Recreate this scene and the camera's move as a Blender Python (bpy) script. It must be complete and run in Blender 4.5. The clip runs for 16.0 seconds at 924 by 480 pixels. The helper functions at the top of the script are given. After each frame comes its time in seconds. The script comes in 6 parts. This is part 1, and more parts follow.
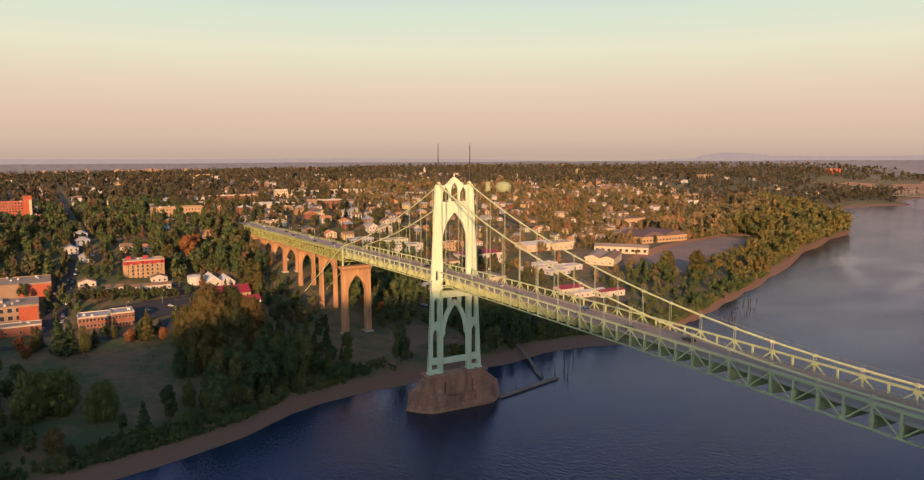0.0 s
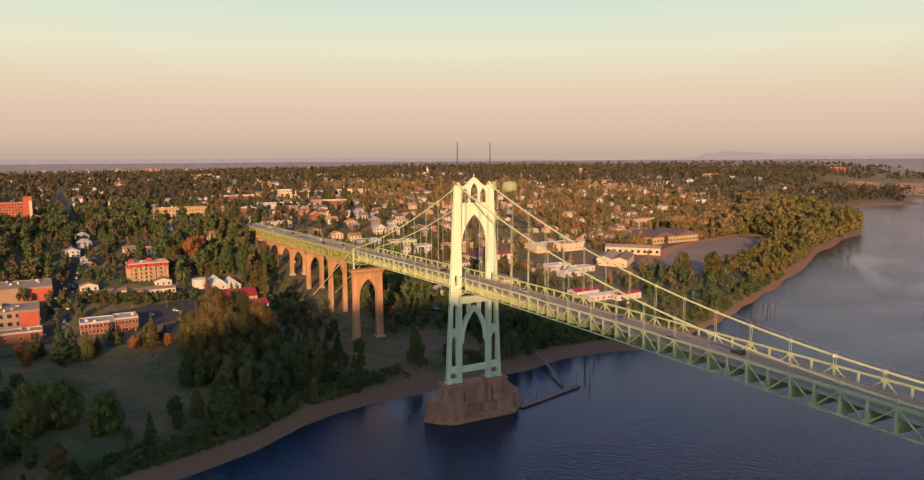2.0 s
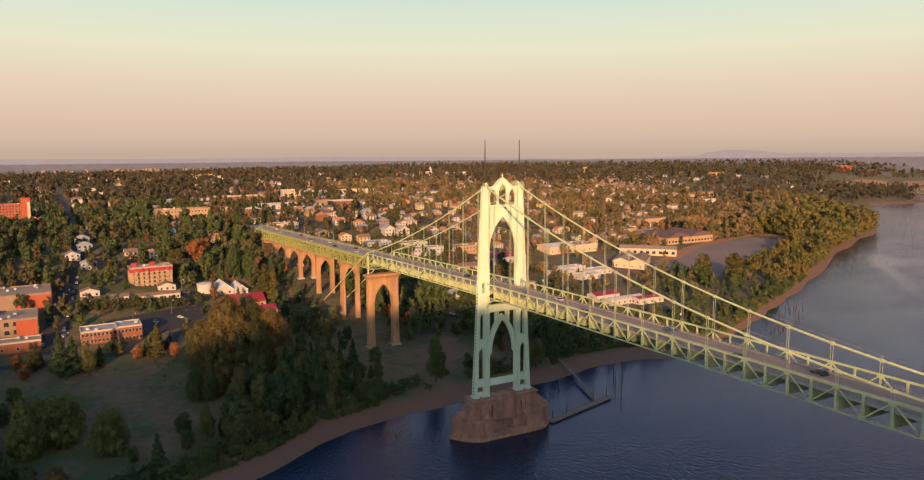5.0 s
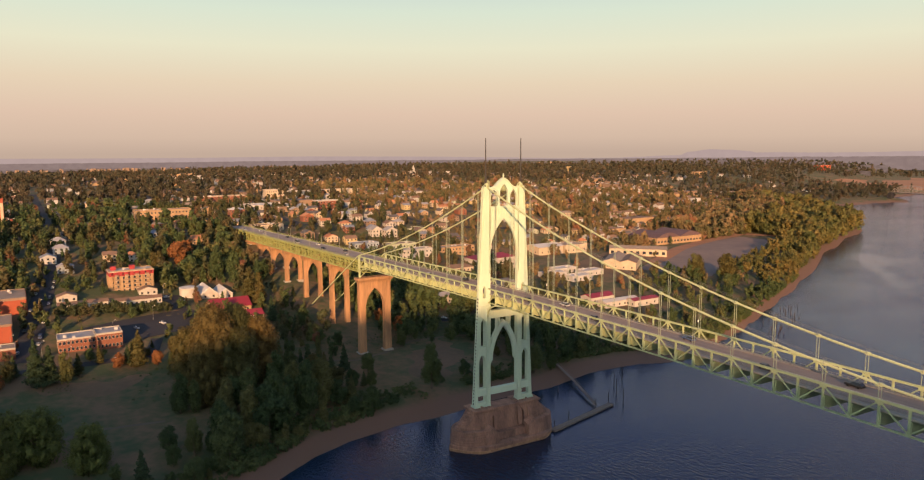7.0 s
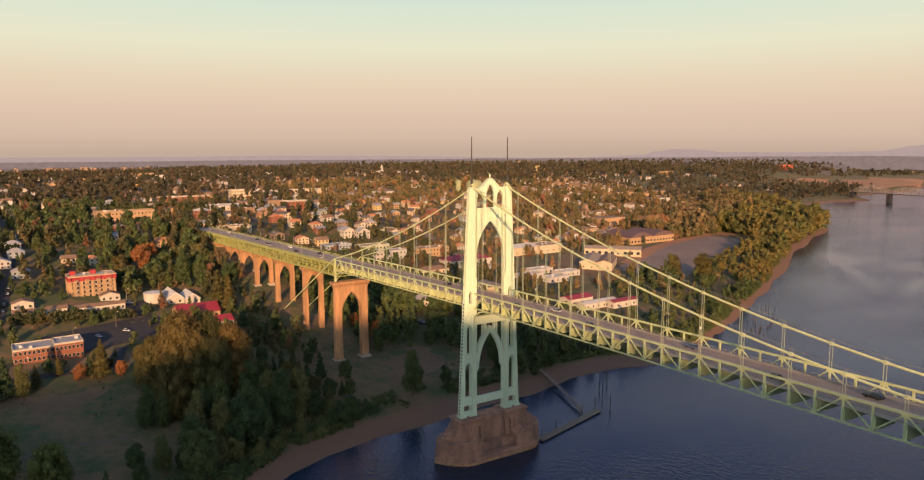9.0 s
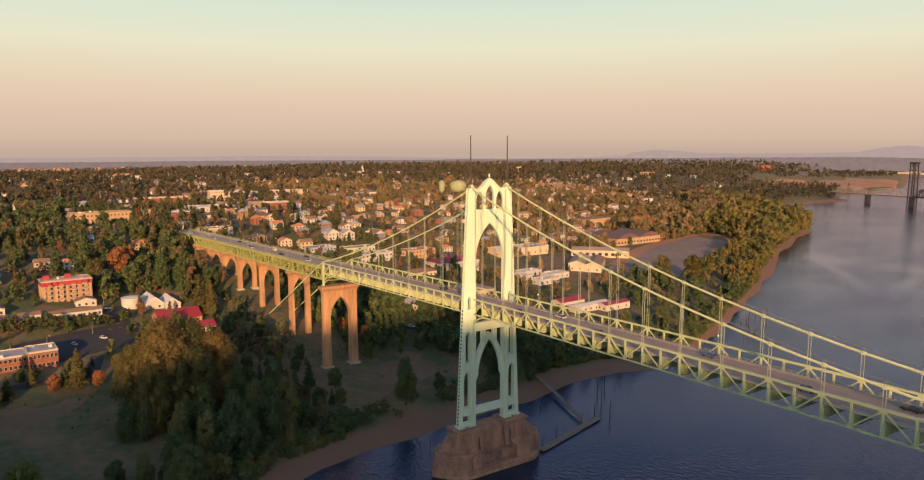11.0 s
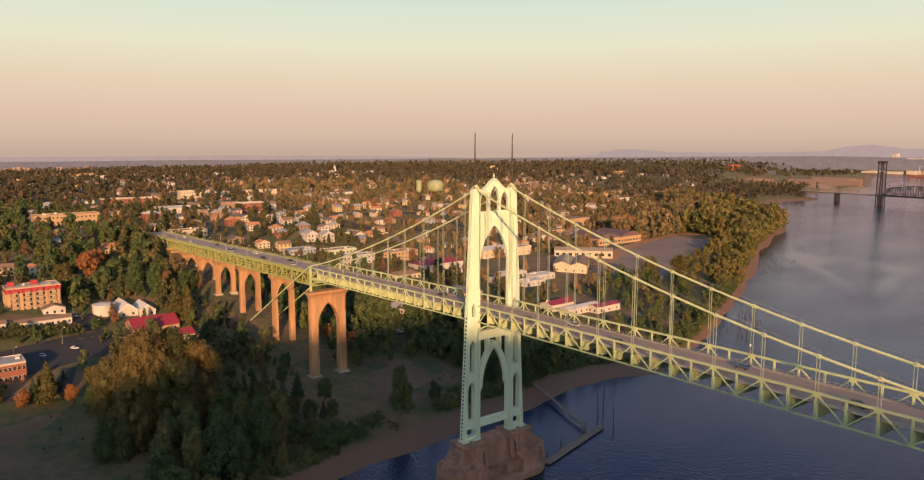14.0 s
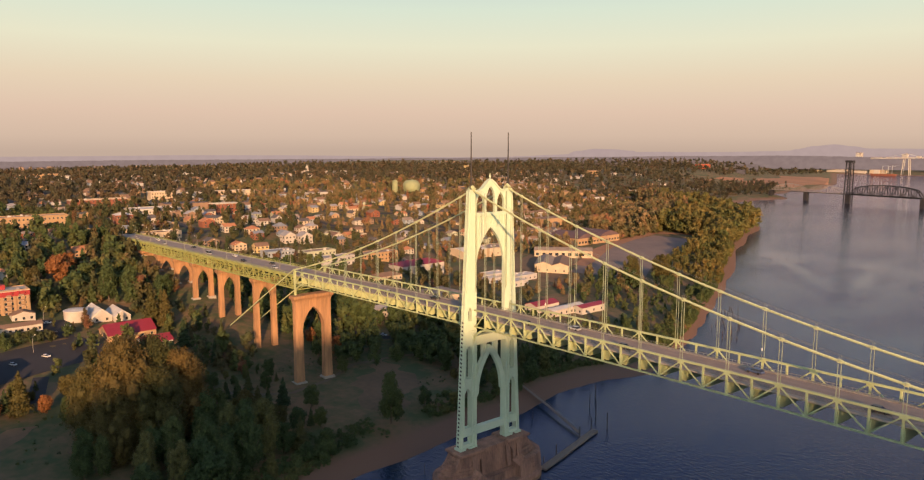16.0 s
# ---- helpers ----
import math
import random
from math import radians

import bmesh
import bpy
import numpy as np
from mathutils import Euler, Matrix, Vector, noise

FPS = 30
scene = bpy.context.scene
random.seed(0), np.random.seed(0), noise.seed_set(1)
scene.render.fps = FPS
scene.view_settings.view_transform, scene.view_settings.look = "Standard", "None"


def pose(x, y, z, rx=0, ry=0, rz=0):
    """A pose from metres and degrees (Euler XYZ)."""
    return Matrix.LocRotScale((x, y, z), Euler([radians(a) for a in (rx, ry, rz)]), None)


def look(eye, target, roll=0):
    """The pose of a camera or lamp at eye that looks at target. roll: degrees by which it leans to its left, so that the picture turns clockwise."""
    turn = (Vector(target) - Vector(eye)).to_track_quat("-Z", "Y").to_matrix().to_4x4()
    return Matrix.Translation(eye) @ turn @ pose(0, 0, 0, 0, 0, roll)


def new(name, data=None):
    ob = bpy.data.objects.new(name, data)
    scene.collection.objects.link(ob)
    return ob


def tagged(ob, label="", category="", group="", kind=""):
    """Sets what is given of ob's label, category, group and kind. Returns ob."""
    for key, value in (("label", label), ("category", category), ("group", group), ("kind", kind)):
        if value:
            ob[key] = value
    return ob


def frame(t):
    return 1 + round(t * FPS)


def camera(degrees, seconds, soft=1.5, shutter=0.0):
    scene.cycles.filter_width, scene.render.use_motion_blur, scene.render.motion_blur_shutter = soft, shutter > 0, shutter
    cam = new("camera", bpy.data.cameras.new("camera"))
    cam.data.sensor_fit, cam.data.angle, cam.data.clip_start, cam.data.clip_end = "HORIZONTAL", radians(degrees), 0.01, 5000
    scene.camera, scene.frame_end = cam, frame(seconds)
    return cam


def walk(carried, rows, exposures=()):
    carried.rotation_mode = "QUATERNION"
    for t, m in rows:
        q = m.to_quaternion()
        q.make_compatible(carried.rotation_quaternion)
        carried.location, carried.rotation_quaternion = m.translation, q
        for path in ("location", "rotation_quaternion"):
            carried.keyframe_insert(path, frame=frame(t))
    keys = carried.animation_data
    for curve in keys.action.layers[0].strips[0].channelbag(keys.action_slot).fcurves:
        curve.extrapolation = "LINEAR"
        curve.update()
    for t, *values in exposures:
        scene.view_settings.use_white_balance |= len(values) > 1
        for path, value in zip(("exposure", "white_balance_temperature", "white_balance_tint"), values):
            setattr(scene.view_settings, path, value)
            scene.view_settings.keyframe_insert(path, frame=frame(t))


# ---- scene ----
cam = camera(66.0, 16.0, soft=1.2)
PATH = [
    (0, (310.431, -178.824, 130.75), (308.723, -177.815, 130.499), -0.0),
    (0.5, (305.71, -178.906, 130.729), (304.002, -177.896, 130.478), -0.1),
    (1, (301.041, -178.954, 130.695), (299.333, -177.944, 130.443), -0.1),
    (1.5, (296.426, -178.967, 130.652), (294.718, -177.958, 130.4), -0.1),
    (2, (291.858, -178.965, 130.603), (290.149, -177.956, 130.35), -0.1),
    (2.5, (287.352, -178.929, 130.551), (285.643, -177.921, 130.297), -0.1),
    (3, (282.924, -178.878, 130.493), (281.216, -177.87, 130.237), -0.1),
    (3.5, (278.588, -178.805, 130.441), (276.879, -177.796, 130.186), -0.1),
    (4, (274.354, -178.759, 130.382), (272.646, -177.751, 130.127), -0.2),
    (6.5, (254.116, -178.697, 129.987), (252.423, -177.664, 129.73), -0.1),
    (7, (250.215, -178.631, 129.957), (248.537, -177.575, 129.7), -0.2),
    (7.5, (246.408, -178.511, 129.934), (244.74, -177.438, 129.676), -0.2),
    (8, (242.631, -178.347, 129.911), (240.976, -177.253, 129.652), -0.2),
    (8.5, (238.807, -178.186, 129.875), (237.167, -177.07, 129.617), -0.1),
    (9, (235.008, -178.01, 129.822), (233.381, -176.875, 129.563), -0.1),
    (11.5, (216.628, -176.925, 128.961), (215.045, -175.73, 128.704), -0.1),
    (12, (213.097, -176.88, 128.889), (211.524, -175.673, 128.631), -0.2),
    (12.5, (209.773, -176.991, 128.872), (208.205, -175.777, 128.614), -0.1),
    (13, (206.513, -177.244, 128.853), (204.956, -176.015, 128.595), -0.1),
    (13.5, (203.327, -177.604, 128.833), (201.779, -176.363, 128.575), -0.1),
    (14, (200.239, -177.995, 128.822), (198.699, -176.745, 128.563), -0.0),
    (14.5, (197.196, -178.421, 128.828), (195.668, -177.156, 128.568), -0.0),
    (15, (194.223, -178.911, 128.836), (192.71, -177.629, 128.577), -0.0),
    (15.5, (191.395, -179.475, 128.83), (189.895, -178.178, 128.571), -0.0),
    (16, (188.696, -180.064, 128.833), (187.209, -178.753, 128.573), -0.0),
]
walk(cam, [(t, look(eye, target, roll)) for t, eye, target, roll in PATH])

# ---- light ----
SUN_AZ, SUN_EL = radians(-33), radians(11.9)
world = bpy.data.worlds.new("evening_sky")
scene.world = world
world.use_nodes = True
wn = world.node_tree
wn.nodes.clear()
w_out, w_bg, w_sky = wn.nodes.new("ShaderNodeOutputWorld"), wn.nodes.new("ShaderNodeBackground"), wn.nodes.new("ShaderNodeTexSky")
w_sky.sky_type, w_sky.sun_disc = "NISHITA", False
w_sky.sun_elevation, w_sky.sun_rotation = SUN_EL, radians(90) - SUN_AZ
w_sky.air_density, w_sky.dust_density, w_sky.ozone_density = 1.0, 1.0, 1.0
w_bg.inputs["Strength"].default_value = 0.112
wn.links.new(w_sky.outputs[0], w_bg.inputs[0])
wn.links.new(w_bg.outputs[0], w_out.inputs[0])
sun = new("sun", bpy.data.lights.new("sun", "SUN"))
sun.data.energy, sun.data.angle, sun.data.color = 4.0, radians(0.6), (1.0, 0.54, 0.25)
sun.matrix_world = look((math.cos(SUN_AZ) * math.cos(SUN_EL) * 500, math.sin(SUN_AZ) * math.cos(SUN_EL) * 500, math.sin(SUN_EL) * 500), (0, 0, 0))
scene.view_settings.exposure = 1.1


# ---- sky over the far land, peach at the rim and pale teal above ----
def build_sky():
    mat = bpy.data.materials.new("evening_sky_backdrop")
    mat.use_nodes = True
    n, l = mat.node_tree.nodes, mat.node_tree.links
    n.clear()
    out, em, geo, sep, ramp, span = (n.new("ShaderNode" + k) for k in ("OutputMaterial", "Emission", "NewGeometry", "SeparateXYZ", "ValToRGB", "MapRange"))
    l.new(geo.outputs["Position"], sep.inputs[0])
    l.new(sep.outputs["Z"], span.inputs[0])
    span.inputs[1].default_value, span.inputs[2].default_value = 100, 2900
    l.new(span.outputs[0], ramp.inputs[0])
    stops = [(0.0, (0.50, 0.37, 0.29)), (0.035, (0.60, 0.445, 0.34)), (0.09, (0.68, 0.50, 0.38)), (0.16, (0.73, 0.59, 0.43)), (0.24, (0.74, 0.71, 0.53)), (0.32, (0.64, 0.71, 0.58)), (0.40, (0.52, 0.62, 0.60)), (0.50, (0.34, 0.42, 0.55)), (0.60, (0.22, 0.28, 0.50)), (0.78, (0.14, 0.20, 0.42)), (1.0, (0.08, 0.13, 0.33))]
    while len(ramp.color_ramp.elements) < len(stops):
        ramp.color_ramp.elements.new(0.5)
    for e, (p, c) in zip(ramp.color_ramp.elements, stops):
        e.position, e.color = p, (*c, 1)
    l.new(ramp.outputs[0], em.inputs[0])
    em.inputs[1].default_value = 0.515
    l.new(em.outputs[0], out.inputs[0])
    cx, cy, r = 250.0, -179.0, 4830.0
    us, vs = [radians(a) for a in range(45, 256, 3)], [radians(a) for a in np.linspace(-1.5, 36, 40)]
    verts = [(cx + r * math.cos(u) * math.cos(v), cy + r * math.sin(u) * math.cos(v), 130 + r * math.sin(v)) for v in vs for u in us]
    w = len(us)
    faces = [(i * w + k, i * w + k + 1, (i + 1) * w + k + 1, (i + 1) * w + k) for i in range(len(vs) - 1) for k in range(w - 1)]
    me = bpy.data.meshes.new("sky_backdrop")
    me.from_pydata(verts, [], faces)
    me.materials.append(mat)
    me.polygons.foreach_set("use_smooth", [True] * len(me.polygons))
    tagged(new("sky_backdrop", me), "evening sky, peach low down and pale teal above", "sky", kind="structure")


build_sky()


# ---- materials ----
def material(name, base, other=None, scale=1.0, rough=0.8, metal=0.0, bump=0.0, fine=None, vary=0.0, streak=1.0):
    """A surface whose colour wanders between base and other at two scales, with relief."""
    m = bpy.data.materials.new(name)
    m.use_nodes = True
    n, l = m.node_tree.nodes, m.node_tree.links
    b = n["Principled BSDF"]
    b.inputs["Roughness"].default_value, b.inputs["Metallic"].default_value = rough, metal
    other = other or tuple(c * 0.75 for c in base)
    geo = n.new("ShaderNodeNewGeometry")
    big, small = n.new("ShaderNodeTexNoise"), n.new("ShaderNodeTexNoise")
    big.inputs["Scale"].default_value, big.inputs["Detail"].default_value = scale, 4
    small.inputs["Scale"].default_value, small.inputs["Detail"].default_value = fine or scale * 9, 3
    run = n.new("ShaderNodeMapping")
    run.inputs["Scale"].default_value = (1, 1, streak)
    l.new(geo.outputs["Position"], run.inputs["Vector"])
    l.new(run.outputs[0], big.inputs["Vector"])
    l.new(run.outputs[0], small.inputs["Vector"])
    add = n.new("ShaderNodeMath")
    add.operation = "MULTIPLY_ADD"
    l.new(small.outputs[0], add.inputs[0])
    add.inputs[1].default_value = 0.5
    l.new(big.outputs[0], add.inputs[2])
    ramp = n.new("ShaderNodeMapRange")
    ramp.inputs[1].default_value, ramp.inputs[2].default_value = 0.5, 1.0
    l.new(add.outputs[0], ramp.inputs[0])
    mix = n.new("ShaderNodeMix")
    mix.data_type = "RGBA"
    mix.inputs[6].default_value, mix.inputs[7].default_value = (*base, 1), (*other, 1)
    l.new(ramp.outputs[0], mix.inputs[0])
    colour = mix.outputs[2]
    if vary:
        info, hue, span = n.new("ShaderNodeObjectInfo"), n.new("ShaderNodeHueSaturation"), n.new("ShaderNodeMapRange")
        span.inputs[3].default_value, span.inputs[4].default_value = 1 - vary, 1 + vary
        l.new(info.outputs["Random"], span.inputs[0])
        l.new(span.outputs[0], hue.inputs["Value"])
        hue2 = n.new("ShaderNodeMapRange")
        hue2.inputs[3].default_value, hue2.inputs[4].default_value = 0.5 + vary * 0.06, 0.5 - vary * 0.07
        frac = n.new("ShaderNodeMath")
        frac.operation = "MULTIPLY"
        frac.inputs[1].default_value = 7.31
        fr = n.new("ShaderNodeMath")
        fr.operation = "FRACT"
        l.new(info.outputs["Random"], frac.inputs[0])
        l.new(frac.outputs[0], fr.inputs[0])
        l.new(fr.outputs[0], hue2.inputs[0])
        l.new(hue2.outputs[0], hue.inputs["Hue"])
        l.new(colour, hue.inputs["Color"])
        colour = hue.outputs[0]
    l.new(colour, b.inputs["Base Color"])
    if bump:
        bm_ = n.new("ShaderNodeBump")
        bm_.inputs["Strength"].default_value, bm_.inputs["Distance"].default_value = bump, 0.3
        l.new(small.outputs[0], bm_.inputs["Height"])
        l.new(bm_.outputs[0], b.inputs["Normal"])
    return m


VERDE = material("verdigris_paint", (0.50, 0.60, 0.45), (0.42, 0.51, 0.39), 0.15, 0.55, fine=2.0, streak=0.25)
TRUSS = material("weathered_green_paint", (0.41, 0.47, 0.25), (0.31, 0.36, 0.19), 0.3, 0.6, fine=3.0)
OLIVE = material("weathered_olive_paint", (0.30, 0.33, 0.115), (0.22, 0.25, 0.09), 0.3, 0.65, fine=3.0)
ROPE = material("grey_rope_steel", (0.20, 0.20, 0.17), (0.13, 0.13, 0.12), 0.4, 0.6)
HANGER = material("weathered_pale_hanger_paint", (0.27, 0.32, 0.23), (0.22, 0.26, 0.19), 0.4, 0.6)
WHEEL_TRACK = material("dark_tyre_tracks", (0.215, 0.165, 0.145), (0.28, 0.22, 0.19), 0.06, 0.9, fine=0.5)
CABLE = material("pale_green_cable_paint", (0.45, 0.50, 0.28), (0.38, 0.42, 0.24), 0.4, 0.5)
STEEL_DARK = material("dark_steel", (0.022, 0.022, 0.025), (0.035, 0.03, 0.028), 0.5, 0.7)
CONCRETE = material("tan_concrete", (0.40, 0.225, 0.115), (0.19, 0.11, 0.06), 0.30, 0.9, bump=0.3, fine=1.3, streak=0.13)
PIER_STONE = material("stained_brown_concrete", (0.36, 0.19, 0.128), (0.13, 0.074, 0.054), 0.25, 0.9, bump=0.3, fine=1.6, streak=0.3)
ASPHALT = material("worn_asphalt", (0.30, 0.235, 0.20), (0.21, 0.165, 0.145), 0.2, 0.9, fine=2.5)
TARMAC = material("street_asphalt", (0.027, 0.026, 0.031), (0.018, 0.018, 0.022), 0.05, 0.9, fine=1.5)
LINE = material("road_line_paint", (0.6, 0.55, 0.4), None, 1.0, 0.8)
WALK = material("grey_walk_concrete", (0.34, 0.31, 0.27), None, 0.5, 0.9)


# ---- building helpers ----
def mesh_object(name, verts, faces, mat, parent=None, label="", smooth=False):
    me = bpy.data.meshes.new(name)
    me.from_pydata([tuple(v) for v in verts], [], [tuple(f) for f in faces])
    me.materials.append(mat)
    if smooth:
        me.polygons.foreach_set("use_smooth", [True] * len(me.polygons))
    ob = new(name, me)
    ob.parent = parent
    if label:
        ob["label"] = label
    return ob


def part(name, bm, mat, parent=None, label="", smooth=False):
    me = bpy.data.meshes.new(name)
    bmesh.ops.recalc_face_normals(bm, faces=bm.faces)
    bm.to_mesh(me)
    bm.free()
    me.materials.append(mat)
    if smooth:
        me.polygons.foreach_set("use_smooth", [True] * len(me.polygons))
    ob = new(name, me)
    ob.parent = parent
    if label:
        ob["label"] = label
    return ob


def thing(name, label, category, at=(0, 0, 0), rz=0.0, group="", kind=""):
    ob = new(name)
    ob.empty_display_size = 1
    ob.matrix_world = pose(*at, 0, 0, rz)
    return tagged(ob, label, category, group, kind)


def box(bm, lo, hi):
    """An axis-aligned block between two corners."""
    v = [bm.verts.new((x, y, z)) for x in (lo[0], hi[0]) for y in (lo[1], hi[1]) for z in (lo[2], hi[2])]
    for f in ((0, 1, 3, 2), (4, 6, 7, 5), (0, 4, 5, 1), (2, 3, 7, 6), (0, 2, 6, 4), (1, 5, 7, 3)):
        bm.faces.new([v[i] for i in f])
    return v


def beam(bm, a, b, w, h, up=(0, 0, 1)):
    """A straight bar from a to b, w wide and h high."""
    a, b = Vector(a), Vector(b)
    d = (b - a).normalized()
    s = d.cross(Vector(up))
    s = (Vector((1, 0, 0)) if s.length < 1e-4 else s.normalized())
    u = s.cross(d).normalized()
    v = [bm.verts.new(p + s * (i * w / 2) + u * (j * h / 2)) for p in (a, b) for i, j in ((-1, -1), (1, -1), (1, 1), (-1, 1))]
    for f in ((3, 2, 1, 0), (4, 5, 6, 7), (0, 1, 5, 4), (1, 2, 6, 5), (2, 3, 7, 6), (3, 0, 4, 7)):
        bm.faces.new([v[i] for i in f])


def tube(bm, pts, r, n=8):
    """A round bar along a line of points; r may differ from point to point."""
    rs = r if isinstance(r, (list, tuple)) else [r] * len(pts)
    pts = [Vector(p) for p in pts]
    rings = []
    for i, p in enumerate(pts):
        d = (pts[min(i + 1, len(pts) - 1)] - pts[max(i - 1, 0)]).normalized()
        s = d.cross(Vector((0, 0, 1)))
        s = Vector((1, 0, 0)) if s.length < 1e-3 else s.normalized()
        u = s.cross(d)
        rings.append([bm.verts.new(p + (s * math.cos(a) + u * math.sin(a)) * rs[i]) for a in (2 * math.pi * k / n for k in range(n))])
    for a, b in zip(rings, rings[1:]):
        for k in range(n):
            bm.faces.new((a[k], a[(k + 1) % n], b[(k + 1) % n], b[k]))
    bm.faces.new(rings[0][::-1])
    bm.faces.new(rings[-1])


def sweep(bm, pts, w, h):
    """One unbroken bar of rectangular section along a line of points."""
    pts, rings = [Vector(p) for p in pts], []
    for i, p in enumerate(pts):
        d = (pts[min(i + 1, len(pts) - 1)] - pts[max(i - 1, 0)]).normalized()
        s = d.cross(Vector((0, 0, 1))).normalized()
        u = s.cross(d)
        rings.append([bm.verts.new(p + s * (i_ * w / 2) + u * (j * h / 2)) for i_, j in ((-1, -1), (1, -1), (1, 1), (-1, 1))])
    for a, b in zip(rings, rings[1:]):
        for k in range(4):
            bm.faces.new((a[k], a[(k + 1) % 4], b[(k + 1) % 4], b[k]))
    bm.faces.new(rings[0][::-1])
    bm.faces.new(rings[-1])


def plate(bm, outline, holes, x0, x1):
    """A plate in the y-z plane between x0 and x1, with openings through it."""
    made, edges = [], []
    for loop in (outline, *holes):
        vs = [bm.verts.new((x0, y, z)) for y, z in loop]
        edges += [bm.edges.new((vs[i], vs[(i + 1) % len(vs)])) for i in range(len(vs))]
        made.append(vs)
    faces = [g for g in bmesh.ops.triangle_fill(bm, use_beauty=True, use_dissolve=False, edges=edges)["geom"] if isinstance(g, bmesh.types.BMFace)]
    ext = bmesh.ops.extrude_face_region(bm, geom=faces)["geom"]
    bmesh.ops.translate(bm, vec=(x1 - x0, 0, 0), verts=[g for g in ext if isinstance(g, bmesh.types.BMVert)])
    keep = [g for g in ext if isinstance(g, bmesh.types.BMFace)]
    return made, keep


def lancet(y, z0, z1, w, spring=None, n=7):
    """The outline of a pointed window, w wide, from z0 to its point at z1."""
    spring = z1 - w * 1.1 if spring is None else spring
    h, rise = w / 2, z1 - spring
    r = (h * h + rise * rise) / (2 * h)
    right = []
    for k in range(n + 1):
        a = k / n * math.asin(min(1, rise / r))
        right.append((h - r + r * math.cos(a), spring + r * math.sin(a)))
    pts = [(y - h, z0), (y + h, z0)] + [(y + p, q) for p, q in right]
    pts += [(y - p, q) for p, q in right[-2::-1]]
    return pts


# ---- ground ----
SHORE = np.array([(-3000, 60), (-900, 45), (-400, 20), (-215, 16), (-178, 12), (-149, 6), (-131, 1), (-106, -8), (-79, -25), (-60, -32), (-32, -37), (-10, -36), (25, -41), (62, -40), (98, -48), (131, -45), (160, -34),
                  (258, -65), (440, -141), (596, -213), (683, -257), (865, -328), (950, -356), (1000, -430), (1150, -565), (1351, -625), (1520, -640), (1590, -600),
                  (1640, -630), (1700, -700), (1912, -735), (2107, -716), (2500, -850), (3016, -1055), (3500, -1250), (5200, -1900)])
RISE_A = np.array([(-40, -5), (0, -0.2), (9, 1.2), (18, 3.8), (42, 6), (95, 7.6), (140, 12), (230, 20), (265, 26), (310, 32), (400, 50), (520, 52), (900, 53), (1600, 55), (3000, 57), (4600, 58), (9000, 58)])
RISE_B = np.array([(-40, -5), (0, -0.2), (5, 1.7), (9.5, 4.6), (50, 9), (275, 12), (330, 22), (420, 40), (520, 48), (700, 51), (1600, 55), (3000, 58), (4600, 60), (9000, 60)])


# crest of the wooded hills across the river, behind the eye, whose shade lies on the near bank
RIDGE = np.array([(-3000, 270), (-1500, 285), (-910, 292), (-840, 275), (-793, 264), (-767, 263), (-720, 266), (-690, 273), (-640, 274), (-600, 272), (-552, 271), (-500, 258), (-469, 249), (-435, 239.5), (-350, 208), (-200, 190), (500, 180), (3000, 180)])


def smooth01(a, b, v):
    t = min(1.0, max(0.0, (v - a) / (b - a)))
    return t * t * (3 - 2 * t)


def ground_z(x, y):
    """Height of the land; the river stands at 0."""
    d = float(np.interp(y, SHORE[:, 0], SHORE[:, 1])) - x
    if x > 330:
        ridge = float(np.interp(y, RIDGE[:, 0], RIDGE[:, 1]))
        return -5 + (ridge + 5) * smooth01(420, 850, x)
    if y > 3420:
        d = max(d, (y - 3450) * 0.8)
    if d < 0:
        return float(np.interp(d, RISE_A[:, 0], RISE_A[:, 1]))
    w = smooth01(120, 260, y)
    z = float(np.interp(d, RISE_A[:, 0], RISE_A[:, 1])) * (1 - w) + float(np.interp(d, RISE_B[:, 0], RISE_B[:, 1])) * w
    z -= 27 * smooth01(1500, 2900, d) * smooth01(1.0, 0.5, y / max(d, 1.0))
    if -430 < x < -165:
        z += 6.5 * smooth01(-165, -235, x) * math.exp(-((y + 4) / 30) ** 2)
    return z + min(1, d / 60) * 0.9 * math.sin(x * 0.021 + 1.3) * math.sin(y * 0.026)


# ---- land and water ----
def build_ground():
    cx, cy = 150.0, -60.0
    radii = [0.0] + list(np.geomspace(12, 4750, 190))
    n = 300
    verts, faces = [(cx, cy, ground_z(cx, cy))], []
    for r in radii[1:]:
        for k in range(n):
            a = 2 * math.pi * k / n
            x, y = cx + r * math.cos(a), cy + r * math.sin(a)
            verts.append((x, y, ground_z(x, y)))
    for k in range(n):
        faces.append((0, 1 + k, 1 + (k + 1) % n))
    for i in range(len(radii) - 2):
        for k in range(n):
            a, b = 1 + i * n + k, 1 + i * n + (k + 1) % n
            faces.append((a, a + n, b + n, b))
    ob = mesh_object("ground", verts, faces, GROUND, smooth=True)
    return tagged(ob, "dry grass and dark earth sloping down to a brown sandy river beach", "ground", kind="structure")


